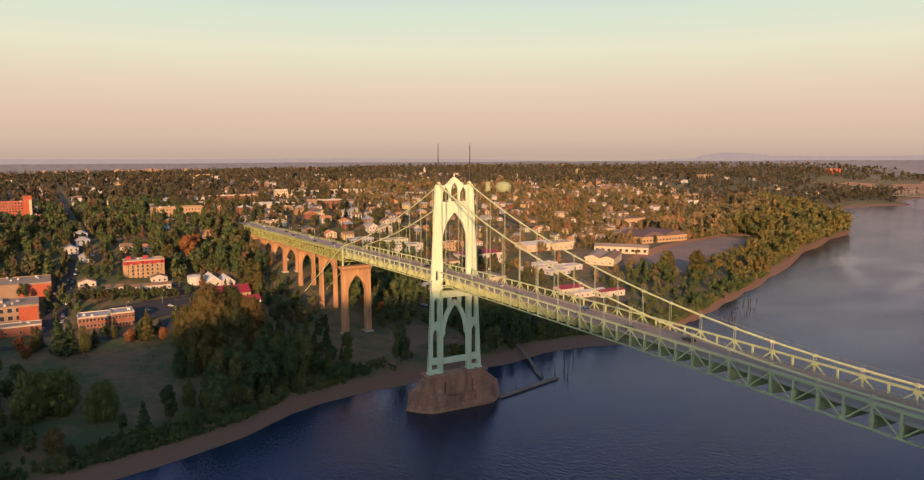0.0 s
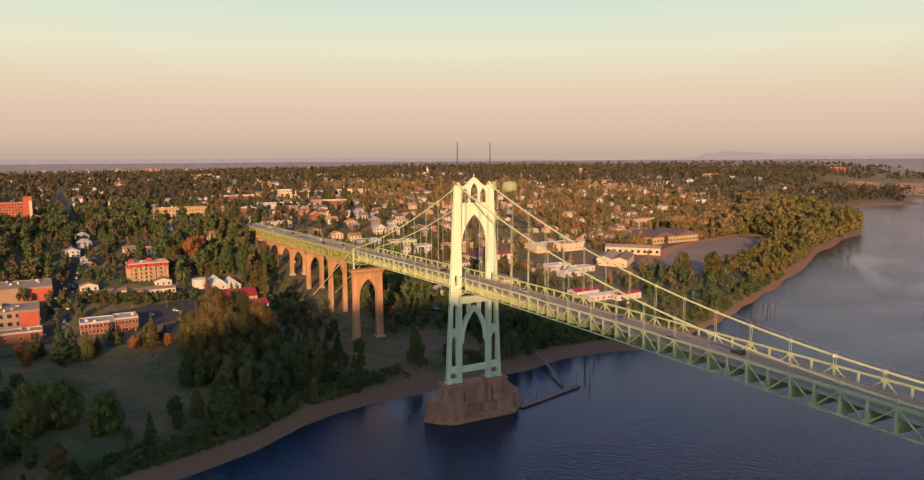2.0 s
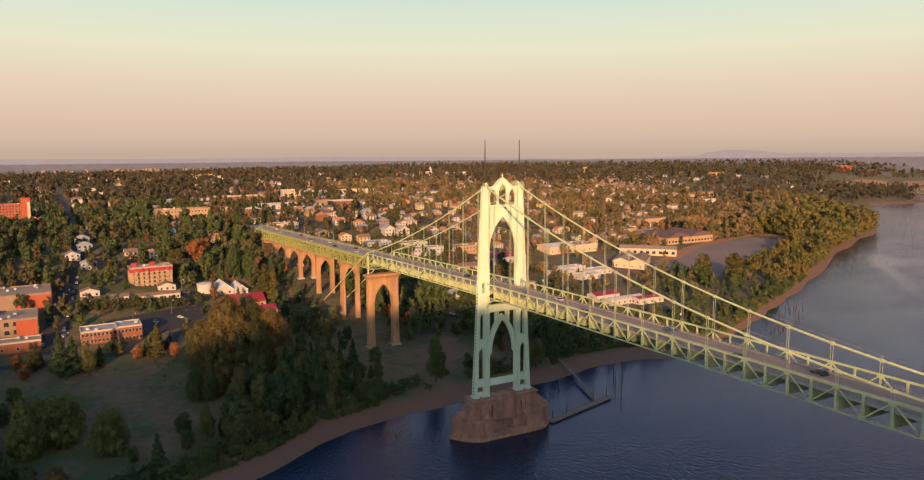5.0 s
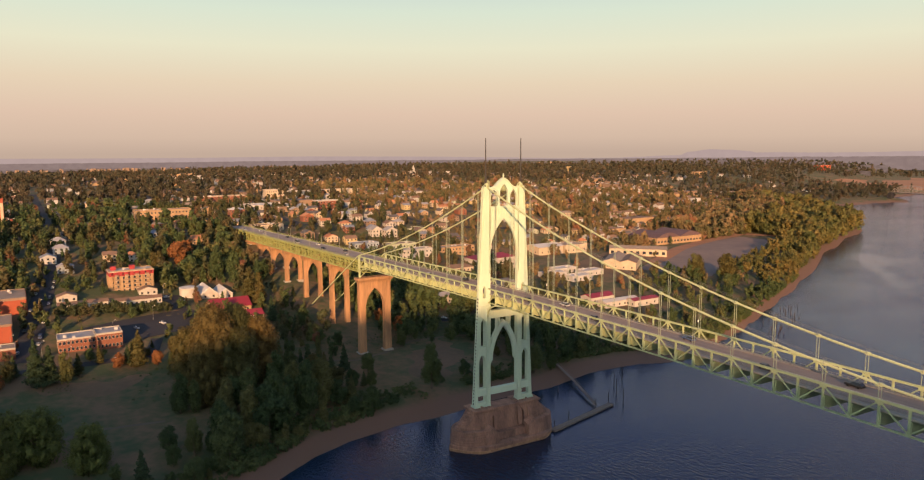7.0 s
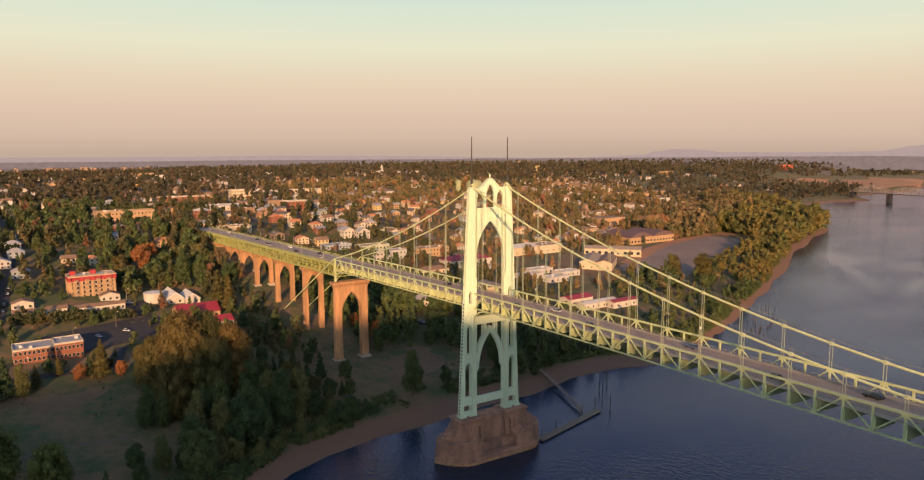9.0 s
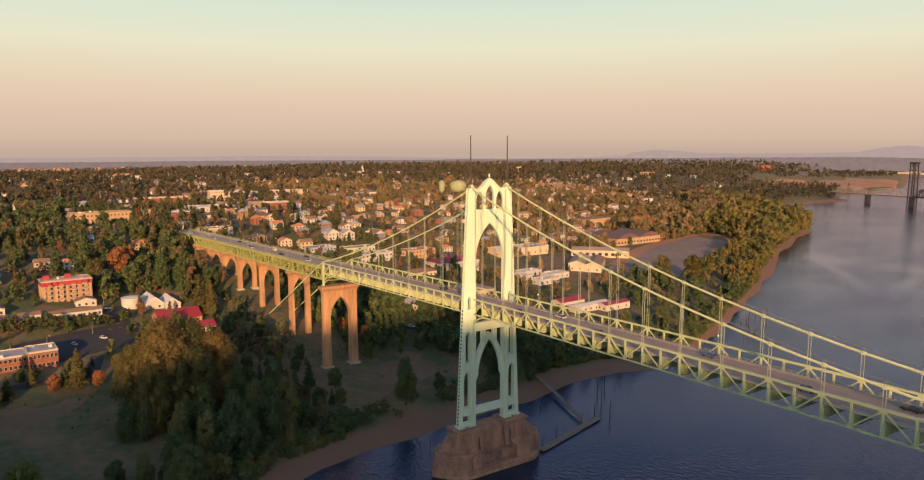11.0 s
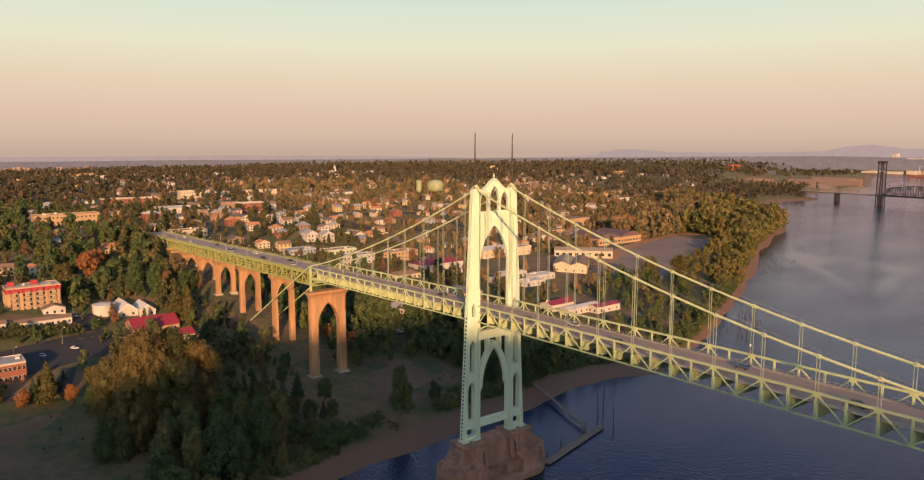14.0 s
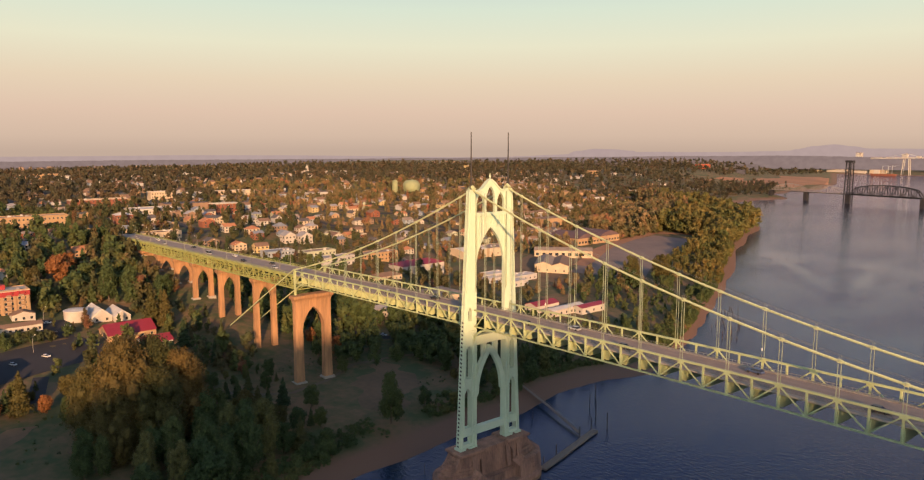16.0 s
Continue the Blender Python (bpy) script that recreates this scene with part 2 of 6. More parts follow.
GROUND = material("earth_and_grass", (0.047, 0.064, 0.021), (0.140, 0.088, 0.046), 0.045, 0.95, fine=0.25, bump=0.2)
gn, gl = GROUND.node_tree.nodes, GROUND.node_tree.links
for g_node in gn:
    if g_node.type == "MAP_RANGE":
        g_node.inputs[1].default_value, g_node.inputs[2].default_value = 0.62, 0.90
g_geo, g_sep, g_rng, g_mix = gn.new("ShaderNodeNewGeometry"), gn.new("ShaderNodeSeparateXYZ"), gn.new("ShaderNodeMapRange"), gn.new("ShaderNodeMix")
gl.new(g_geo.outputs["Position"], g_sep.inputs[0])
gl.new(g_sep.outputs["Z"], g_rng.inputs[0])
g_rng.inputs[1].default_value, g_rng.inputs[2].default_value = 2.3, 3.9
g_mix.data_type = "RGBA"
g_mix.inputs[6].default_value = (0.150, 0.082, 0.054, 1)
gl.new(g_rng.outputs[0], g_mix.inputs[0])
gl.new(gn["Principled BSDF"].inputs["Base Color"].links[0].from_socket, g_mix.inputs[7])
gl.new(g_mix.outputs[2], gn["Principled BSDF"].inputs["Base Color"])
build_ground()

WATER = bpy.data.materials.new("river_water")
WATER.use_nodes = True
wn2, wl2 = WATER.node_tree.nodes, WATER.node_tree.links
wn2.remove(wn2["Principled BSDF"])
w_body, w_gloss, w_fres, w_mix = (wn2.new("ShaderNode" + k) for k in ("BsdfDiffuse", "BsdfGlossy", "Fresnel", "MixShader"))
w_body.inputs["Color"].default_value = (0.007, 0.020, 0.040, 1)
w_gloss.inputs["Color"].default_value, w_gloss.inputs["Roughness"].default_value = (0.83, 0.81, 1.0, 1), 0.08
w_fres.inputs["IOR"].default_value = 1.37
wl2.new(w_fres.outputs[0], w_mix.inputs[0])
wl2.new(w_body.outputs[0], w_mix.inputs[1])
wl2.new(w_gloss.outputs[0], w_mix.inputs[2])
wl2.new(w_mix.outputs[0], wn2["Material Output"].inputs["Surface"])
w_geo, w_map = wn2.new("ShaderNodeNewGeometry"), wn2.new("ShaderNodeMapping")
w_map.inputs["Rotation"].default_value = (0, 0, radians(35))
w_map.inputs["Scale"].default_value = (0.5, 1.1, 1)
w_n1, w_n2, w_b = wn2.new("ShaderNodeTexNoise"), wn2.new("ShaderNodeTexNoise"), wn2.new("ShaderNodeBump")
w_n1.inputs["Scale"].default_value, w_n1.inputs["Detail"].default_value = 0.7, 5
w_n2.inputs["Scale"].default_value, w_n2.inputs["Detail"].default_value = 0.008, 3
w_mul = wn2.new("ShaderNodeMath")
w_mul.operation = "MULTIPLY"
wl2.new(w_geo.outputs["Position"], w_map.inputs["Vector"])
wl2.new(w_map.outputs[0], w_n1.inputs["Vector"])
wl2.new(w_n1.outputs[0], w_mul.inputs[0])
w_run, w_amp = wn2.new("ShaderNodeMapping"), wn2.new("ShaderNodeMapRange")
w_run.inputs["Rotation"].default_value = (0, 0, radians(-20))
w_run.inputs["Scale"].default_value = (1.7, 0.75, 1)
w_amp.inputs[1].default_value, w_amp.inputs[2].default_value = 0.36, 0.62
w_amp.inputs[3].default_value, w_amp.inputs[4].default_value = 0.28, 0.62
wl2.new(w_geo.outputs["Position"], w_run.inputs["Vector"])
wl2.new(w_run.outputs[0], w_n2.inputs["Vector"])
wl2.new(w_n2.outputs[0], w_amp.inputs[0])
w_still = w_amp.outputs[0]
for sx, sy, sa, sl, sw in ((-138, 585, -53, 135, 13), (-190, 655, -53, 70, 22), (-62, 560, 105, 95, 12), (-85, 650, 108, 40, 20)):
    # a long calm streak: centre, heading, half length and half width
    s_map, s_bend, s_len, s_one, s_cut = (wn2.new("ShaderNode" + k) for k in ("Mapping", "VectorMath", "VectorMath", "MapRange", "Math"))
    s_map.vector_type = "TEXTURE"
    s_map.inputs["Location"].default_value, s_map.inputs["Rotation"].default_value, s_map.inputs["Scale"].default_value = (sx, sy, 0), (0, 0, radians(sa)), (sl, sw, 1)
    s_bend.operation, s_len.operation, s_cut.operation = "MULTIPLY_ADD", "LENGTH", "MULTIPLY"
    wl2.new(w_geo.outputs["Position"], s_map.inputs["Vector"])
    s_warp = wn2.new("ShaderNodeTexNoise")
    s_warp.inputs["Scale"].default_value, s_warp.inputs["Detail"].default_value = 0.05, 4
    wl2.new(w_geo.outputs["Position"], s_warp.inputs["Vector"])
    s_bend.inputs[1].default_value = (0.3, 1.6, 0)
    wl2.new(s_warp.outputs["Color"], s_bend.inputs[0])
    s_mid = wn2.new("ShaderNodeVectorMath")
    s_mid.operation = "SUBTRACT"
    s_mid.inputs[1].default_value = (0.15, 0.8, 0)
    wl2.new(s_map.outputs[0], s_mid.inputs[0])
    wl2.new(s_mid.outputs[0], s_bend.inputs[2])
    wl2.new(s_bend.outputs[0], s_len.inputs[0])
    wl2.new(s_len.outputs["Value"], s_one.inputs[0])
    s_one.inputs[1].default_value, s_one.inputs[2].default_value = 0.1, 1.1
    s_one.inputs[3].default_value, s_one.inputs[4].default_value = 0.25, 1.0
    wl2.new(s_one.outputs[0], s_cut.inputs[0])
    wl2.new(w_still, s_cut.inputs[1])
    w_still = s_cut.outputs[0]
wl2.new(w_still, w_mul.inputs[1])
w_b.inputs["Strength"].default_value, w_b.inputs["Distance"].default_value = 0.8, 0.8
wl2.new(w_mul.outputs[0], w_b.inputs["Height"])
for w_node in (w_body, w_gloss, w_fres):
    wl2.new(w_b.outputs[0], w_node.inputs["Normal"])
wbm = bmesh.new()
rim = [wbm.verts.new((150 + 4740 * math.cos(a), -60 + 4740 * math.sin(a), 0)) for a in (2 * math.pi * k / 96 for k in range(96))]
wbm.faces.new(rim)
tagged(part("water", wbm, WATER), "dark blue rippled river water", "river", kind="structure")


# ---- the bridge ----
PANEL, CY = 13.584, 8.7
SIDE_PANEL = 13.3
# the main span leaves the tower at a slight angle to the side span
MAIN = pose(-0.5, 0.3, 0, 0, 0, -2.91)
TOWER = pose(-0.2, 0.1, 0, 0, 0, -2.0)


def chord_top(x):
    if x >= 0:
        return 69.6 + 0.0289 * x - 4.43e-5 * x * x
    return 69.6 + x * 0.0235


def chord_low(x):
    return chord_top(x) - 6.1


def road_z(x):
    return chord_top(x) - 2.6 if x > -134 else 63.85 + (x + 134) * 0.027


def cable_z(x):
    if x >= 0:
        return 75.2 + 0.000815 * (x - 217) ** 2
    u = -x / 135.0
    return 113.6 * (1 - u) + 66.9 * u - 15.5 * u * (1 - u)


NODES = [7.88 + PANEL * n for n in range(27)]
SIDE = [-SIDE_PANEL * (0.5 + n) for n in range(10)]


def build_span():
    span = thing("suspension_span", "pale green suspension span with stiffening trusses and roadway", "bridge")
    x_end, x_far = -134.0, 366.0

    def piece(name, bm, mat, x, label=""):
        ob = part(name, bm, mat, span, label)
        if x > 0:
            ob.matrix_local = MAIN
        return ob

    stretches = (np.linspace(-0.3, x_far, 57), np.linspace(x_end, 0.3, 22))
    for s in (-1, 1):
        y = s * CY
        # chords bowing with the deck
        for xs in (np.linspace(2.0, x_far, 57), np.linspace(x_end, -2.0, 22)):
            for name, fz, w, h in (("top_chord", chord_top, 0.5, 0.55), ("bottom_chord", chord_low, 0.5, 0.42)):
                bm = bmesh.new()
                sweep(bm, [(a, y, fz(a)) for a in xs], w, h)
                piece(name, bm, TRUSS, xs[-1])
        for nodes, half in ((NODES, PANEL / 2), (SIDE, -SIDE_PANEL / 2)):
            for x in nodes:
                for e in (0, half):
                    bm = bmesh.new()
                    beam(bm, (x + e, y, chord_low(x + e)), (x + e, y, chord_top(x + e)), 0.42, 0.5, up=(1, 0, 0))
                    piece("truss_post", bm, TRUSS, x)
                for e in (-half, half):
                    if abs(x + e) < 2:
                        e *= 0.72
                    bm = bmesh.new()
                    beam(bm, (x, y, chord_top(x) - 0.2), (x + e, y, chord_low(x + e) + 0.2), 0.32, 0.32)
                    piece("diagonal", bm, TRUSS, x)
                # gusset plates where the diagonals meet the chords
                bm = bmesh.new()
                for o in (-0.3, 0.3):
                    box(bm, (x - 0.8, y + o - 0.03, chord_top(x) - 0.85), (x + 0.8, y + o + 0.03, chord_top(x) + 0.2))
                piece("gusset_plate", bm, TRUSS, x)
        for xs in stretches:
            # main cable with its two hand ropes
            lo, hi = (x_end - 1, 0.0) if xs[-1] < 1 else (0.0, x_far)
            pts = [(x, y, cable_z(x)) for x in np.linspace(lo, hi, 45 if hi < 1 else 100)]
            bm = bmesh.new()
            tube(bm, pts, 0.33, 8)
            piece("main_cable", bm, CABLE, hi)
            bm = bmesh.new()
            for o in (-0.5, 0.5):
                tube(bm, [(x, y + o, z + 1.35) for x, y, z in pts], 0.03, 4)
            piece("hand_rope", bm, ROPE, hi)
        for x in NODES + SIDE:
            if cable_z(x) - chord_top(x) < 1.2:
                continue
            for dx in (-0.36, 0.36):
                bm = bmesh.new()
                beam(bm, (x + dx, y, chord_top(x)), (x + dx, y, cable_z(x + dx) + 0.1), 0.125, 0.125, up=(1, 0, 0))
                piece("hanger", bm, HANGER, x)
            for o in (-0.5, 0.5):
                bm = bmesh.new()
                beam(bm, (x, y + o, cable_z(x)), (x, y + o, cable_z(x) + 1.4), 0.07, 0.07)
                piece("rope_post", bm, ROPE, x)
            bm = bmesh.new()
            beam(bm, (x - 0.5, y, cable_z(x - 0.5)), (x + 0.5, y, cable_z(x + 0.5)), 0.76, 0.76)
            piece("cable_clamp", bm, CABLE, x)
        # backstay down to the anchorage
        bm = bmesh.new()
        tube(bm, [(x_end - 1, y, cable_z(x_end - 1)), (-216, y, 22.5)], 0.33, 8)
        part("backstay", bm, CABLE, span)
    # end frame over the land pier
    for s in (-1, 1):
        bm = bmesh.new()
        beam(bm, (x_end, s * CY, 53.9), (x_end, s * CY, 67.2), 0.95, 0.95, up=(1, 0, 0))
        part("end_post", bm, TRUSS, span)
        bm = bmesh.new()
        arc = [(x_end + 0.6 + 8.5 * (1 - math.cos(a)), s * CY, 55.0 + 5.0 * math.sin(a)) for a in np.linspace(0, math.pi / 2, 9)]
        sweep(bm, arc, 0.5, 0.5)
        part("bracket", bm, TRUSS, span)
    bm = bmesh.new()
    beam(bm, (x_end, -CY, 60.2), (x_end, CY, 60.2), 0.6, 1.0)
    part("end_beam", bm, TRUSS, span)
    # floor beams with their bellied webs
    for x in NODES + SIDE + [0.5 * (a + b) for a, b in zip(NODES, NODES[1:])] + [0.5 * (a + b) for a, b in zip(SIDE, SIDE[1:])]:
        z = road_z(x) - 0.4
        bm = bmesh.new()
        outline = [(-CY + 0.3, z), (CY - 0.3, z), (CY - 0.3, z - 2.0), (CY - 2.4, z - 3.1), (-CY + 2.4, z - 3.1), (-CY + 0.3, z - 2.0)]
        plate(bm, outline, [], x - 0.12, x + 0.12)
        for (y0, z0), (y1, z1) in zip(outline[2:], outline[3:]):
            beam(bm, (x, y0, z0), (x, y1, z1), 0.6, 0.1, up=(1, 0, 0.01))
        for s in (-1, 1):
            beam(bm, (x, s * (CY - 0.3), z - 3.0), (x, s * (CY - 0.3), z), 0.9, 0.14, up=(0, 1, 0))
        piece("floor_beam", bm, TRUSS, x)
    for xs in stretches:
        m = xs[-1] if xs[-1] > 1 else -1
        bm = bmesh.new()
        sweep(bm, [(q, 0, road_z(q) - 0.2 + (0.004 if m < 0 else 0)) for q in xs], 12.4, 0.4)
        piece("roadway", bm, ASPHALT, m, "worn grey-brown asphalt roadway")
        for o in (-0.16, 0.16):
            bm = bmesh.new()
            sweep(bm, [(q, o, road_z(q) + 0.016) for q in xs], 0.14, 0.02)
            piece("centre_line", bm, LINE, m)
        for o in (-2.6, 2.6):
            bm = bmesh.new()
            for y in (-4.3, -1.7, 1.7, 4.3):
                if y * o > 0:
                    sweep(bm, [(q, y, road_z(q) + 0.01) for q in xs], 0.9, 0.008)
            piece("wheel_track", bm, WHEEL_TRACK, m, "dark worn tyre tracks")
        # longitudinal stringers below the road
        for y in (-4.6, -1.5, 1.5, 4.6):
            bm = bmesh.new()
            sweep(bm, [(q, y, road_z(q) - 0.75) for q in xs], 0.3, 0.7)
            piece("stringer", bm, TRUSS, m)
        for s in (-1, 1):
            bm = bmesh.new()
            sweep(bm, [(q, s * 6.95, road_z(q) - 0.05) for q in xs], 1.5, 0.45)
            piece("sidewalk", bm, WALK, m)
            bm = bmesh.new()
            for h in (0.55, 1.25):
                sweep(bm, [(q, s * 6.1, road_z(q) + h) for q in xs], 0.07, 0.09)
            for x in np.arange(xs[0], xs[-1], 1.5):
                beam(bm, (x, s * 6.1, road_z(x)), (x, s * 6.1, road_z(x) + 1.25), 0.08, 0.08, up=(1, 0, 0))
            piece("railing", bm, ROPE, m)
    return span


build_span()


def build_tower():
    tw = thing("bridge_tower", "tall pale green steel gothic bridge tower with pointed arches", "bridge tower")
    tw.matrix_world = TOWER

    def outer(z):
        return float(np.interp(z, [17.5, 60, 75, 113.5], [15.1, 13.0, 12.3, 10.2]))

    inner, col = 7.0, 2.6
    for s in (-1, 1):
        # lower leg: two columns joined by cross walls with pointed slots
        bm = bmesh.new()
        loop = [(s * inner, 17.4), (s * outer(17.4), 17.4), (s * outer(62), 62), (s * inner, 62)]
        holes = []
        for z0, z1, wf in ((19.0, 22.0, 0.0), (25.2, 40.5, 1.0), (44.0, 56.5, 1.0)):
            zc = (z0 + z1) / 2
            c = s * ((inner + col + outer(zc) - 1.5) / 2)
            w = outer(zc) - 1.5 - inner - col
            holes.append(lancet(c, z0, z1, max(0.9, w)) if wf else [(c - w / 2, z0), (c + w / 2, z0), (c + w / 2, z1), (c - w / 2, z1)])
        plate(bm, loop, holes, -1.1, 1.1)
        part("lower_leg", bm, VERDE, tw)
        # upper shaft
        bm = bmesh.new()
        loop = [(s * inner, 62), (s * outer(62), 62), (s * outer(113.3), 113.3), (s * inner, 113.3)]
        plate(bm, loop, [lancet(s * 10.1, 65.5, 70.8, 1.7)], -0.85, 0.85)
        part("upper_leg", bm, VERDE, tw)
        # raised strips along the edges of both faces
        for x in (-1, 1):
            bm = bmesh.new()
            for k in (0.25, 0.75):
                beam(bm, (x * 0.95, s * (inner + 0.45 + k * 0), 76), (x * 0.95, s * (inner + 0.45), 112.6), 0.3, 0.5, up=(1, 0, 0))
            beam(bm, (x * 0.95, s * (outer(76) - 0.45), 76), (x * 0.95, s * (outer(112.6) - 0.45), 112.6), 0.3, 0.5, up=(1, 0, 0))
            part("edge_strip", bm, VERDE, tw)
            bm = bmesh.new()
            for o in (0.45, col - 0.45):
                beam(bm, (x * 1.2, s * (inner + o), 17.5), (x * 1.2, s * (inner + o), 61), 0.3, 0.7, up=(1, 0, 0))
            beam(bm, (x * 1.2, s * (outer(17.5) - 0.75), 17.5), (x * 1.2, s * (outer(61) - 0.75), 61), 0.3, 0.5, up=(1, 0, 0))
            part("edge_strip", bm, VERDE, tw)
        # laced outer face
        bm = bmesh.new()
        for x in (-0.75, 0.75):
            beam(bm, (x, s * (outer(17.5) + 0.2), 17.5), (x, s * (outer(113) + 0.2), 113), 0.3, 0.3, up=(1, 0, 0))
        z = 18.0
        while z < 112:
            y0, y1 = s * (outer(z) + 0.25), s * (outer(z + 1.1) + 0.25)
            beam(bm, (-0.6, y0, z), (0.6, y0, z), 0.15, 0.75)
            z += 1.5
        part("lacing", bm, VERDE, tw)
        # dark strip behind the bars, painted for the shade inside the leg
        bm = bmesh.new()
        beam(bm, (0, s * (outer(17.5) + 0.03), 17.5), (0, s * (outer(66) + 0.03), 66), 0.1, 1.2, up=(1, 0, 0))
        part("lacing_hollow", bm, STEEL_DARK, tw)
        # shoe, cap, saddle
        bm = bmesh.new()
        box(bm, (-1.7, min(s * 7.2, s * 11.0), 17.0), (1.7, max(s * 7.2, s * 11.0), 17.9))
        box(bm, (-1.7, min(s * 12.6, s * 15.5), 17.0), (1.7, max(s * 12.6, s * 15.5), 17.9))
        part("shoe", bm, VERDE, tw)
        bm = bmesh.new()
        box(bm, (-1.05, min(s * 7.6, s * 10.2), 113.0), (1.05, max(s * 7.6, s * 10.2), 113.6))
        part("cap", bm, VERDE, tw)
        bm = bmesh.new()
        tube(bm, [(-1.4, s * CY, 113.6), (0, s * CY, 114.7), (1.4, s * CY, 113.6)], 0.7, 8)
        part("saddle", bm, CABLE, tw)
        bm = bmesh.new()
        tube(bm, [(0, s * 9.0, 113.4), (0, s * 9.0, 119), (0, s * 9.0, 134.0)], [0.45, 0.3, 0.17], 6)
        for dx, dy in ((0.8, 0), (-0.8, 0), (0, 1.0), (0, -1.0)):
            beam(bm, (dx, s * 9.0 + dy, 113.4), (0, s * 9.0, 119.5), 0.12, 0.12)
        part("antenna", bm, STEEL_DARK, tw, "slender dark spire mast")
    # arched portal above the road
    rise = lancet(0, 80, 99.6, 2 * inner, 84.5, 12)[2:]
    outline = [(inner + 0.3, 84.0), (inner + 0.3, 113.0), (6.2, 113.1), (4.6, 113.6), (3.0, 114.9), (1.5, 116.4), (0, 117.2), (-1.5, 116.4), (-3.0, 114.9), (-4.6, 113.6), (-6.2, 113.1), (-inner - 0.3, 113.0), (-inner - 0.3, 84.0)]
    arch = [(y * 0.985, z) for y, z in rise][::-1]
    bm = bmesh.new()
    plate(bm, outline + arch[0:], [lancet(0, 105.0, 114.6, 4.1), lancet(-4.9, 105.0, 112.2, 3.6), lancet(4.9, 105.0, 112.2, 3.6)], -0.55, 0.55)
    part("portal_panel", bm, VERDE, tw)
    for x in (-0.7, 0.7):
        bm = bmesh.new()
        for k in range(11):
            y = -7.0 + 1.4 * k
            zb = 99.6 - 15 * (abs(y) / 7.8) ** 2.3 + 1.2
            beam(bm, (x, y, max(zb, 88)), (x, y, 103.9), 0.28, 0.3, up=(1, 0, 0))
        part("rib", bm, VERDE, tw)
        bm = bmesh.new()
        box(bm, (x - 0.4, -7.8, 103.9), (x + 0.4, 7.8, 104.8))
        part("cornice", bm, VERDE, tw)
        bm = bmesh.new()
        crest = [(7.8, 112.6), (6.2, 112.8), (4.6, 113.3), (3.0, 114.6), (1.5, 116.1), (0, 117.0), (-1.5, 116.1), (-3.0, 114.6), (-4.6, 113.3), (-6.2, 112.8), (-7.8, 112.6)]
        for a, b in zip(crest, crest[1:]):
            beam(bm, (x, *a), (x, *b), 0.5, 0.5, up=(1, 0, 0))
        part("gable_moulding", bm, VERDE, tw)
    bm = bmesh.new()
    tube(bm, [(0, 0, 116.6), (0, 0, 117.6), (0, 0, 118.0), (0, 0, 119.2)], [0.35, 0.2, 0.4, 0.05], 6)
    part("finial", bm, VERDE, tw)
    # crossbeam, lower arch and strut
    bm = bmesh.new()
    plate(bm, [(-inner, 56.2), (inner, 56.2), (inner, 59.6), (-inner, 59.6)], [], -1.1, 1.1)
    part("crossbeam", bm, VERDE, tw)
    ring_out = [(y, z) for y, z in lancet(0, 36, 55.0, 2 * inner + 0.4, 39.5, 12)[2:]]
    ring_in = [(y, z) for y, z in lancet(0, 36, 52.2, 2 * inner - 2.6, 37.5, 12)[2:]]
    bm = bmesh.new()
    plate(bm, [(inner + 0.2, 35.0)] + ring_out + [(-inner - 0.2, 35.0)] + ring_in[::-1], [], -0.8, 0.8)
    part("lower_arch", bm, VERDE, tw)
    for y in (-3.4, -2.2, 2.2, 3.4):
        bm = bmesh.new()
        beam(bm, (0, y, 50.2), (0, y, 56.3), 0.7, 1.3, up=(1, 0, 0))
        part("spandrel_post", bm, VERDE, tw)
    bm = bmesh.new()
    box(bm, (-1.0, -inner, 21.8), (1.0, inner, 24.6))
    part("lower_strut", bm, VERDE, tw)
    # curved brackets that carry the trusses
    for s in (-1, 1):
        for d in (-1, 1):
            bm = bmesh.new()
            pts = [(d * (0.9 + 10.2 * (1 - math.cos(a))), s * CY, 57.0 + 6.6 * math.sin(a)) for a in np.linspace(0, math.pi / 2, 9)]
            sweep(bm, pts, 0.5, 0.6)
            part("bracket", bm, TRUSS, tw)
    return tw


build_tower()


def hull(bm, loops):
    """Skin between outlines [(z, points)], closed at both ends."""
    rings = [[bm.verts.new((x, y, z)) for x, y in pts] for z, pts in loops]
    n = len(rings[0])
    for a, b in zip(rings, rings[1:]):
        for k in range(n):
            bm.faces.new((a[k], a[(k + 1) % n], b[(k + 1) % n], b[k]))
    bm.faces.new(rings[0][::-1])
    bm.faces.new(rings[-1])


def boat(lx, ly, n=11):
    """A long outline with rounded, pointed ends."""
    right = [(lx * math.cos(a), ly * 0.55 + ly * 0.225 * (math.sin(a) + 1 - abs(math.cos(a)))) for a in np.linspace(0, math.pi, n)]
    return right + [(-x, -y) for x, y in right]


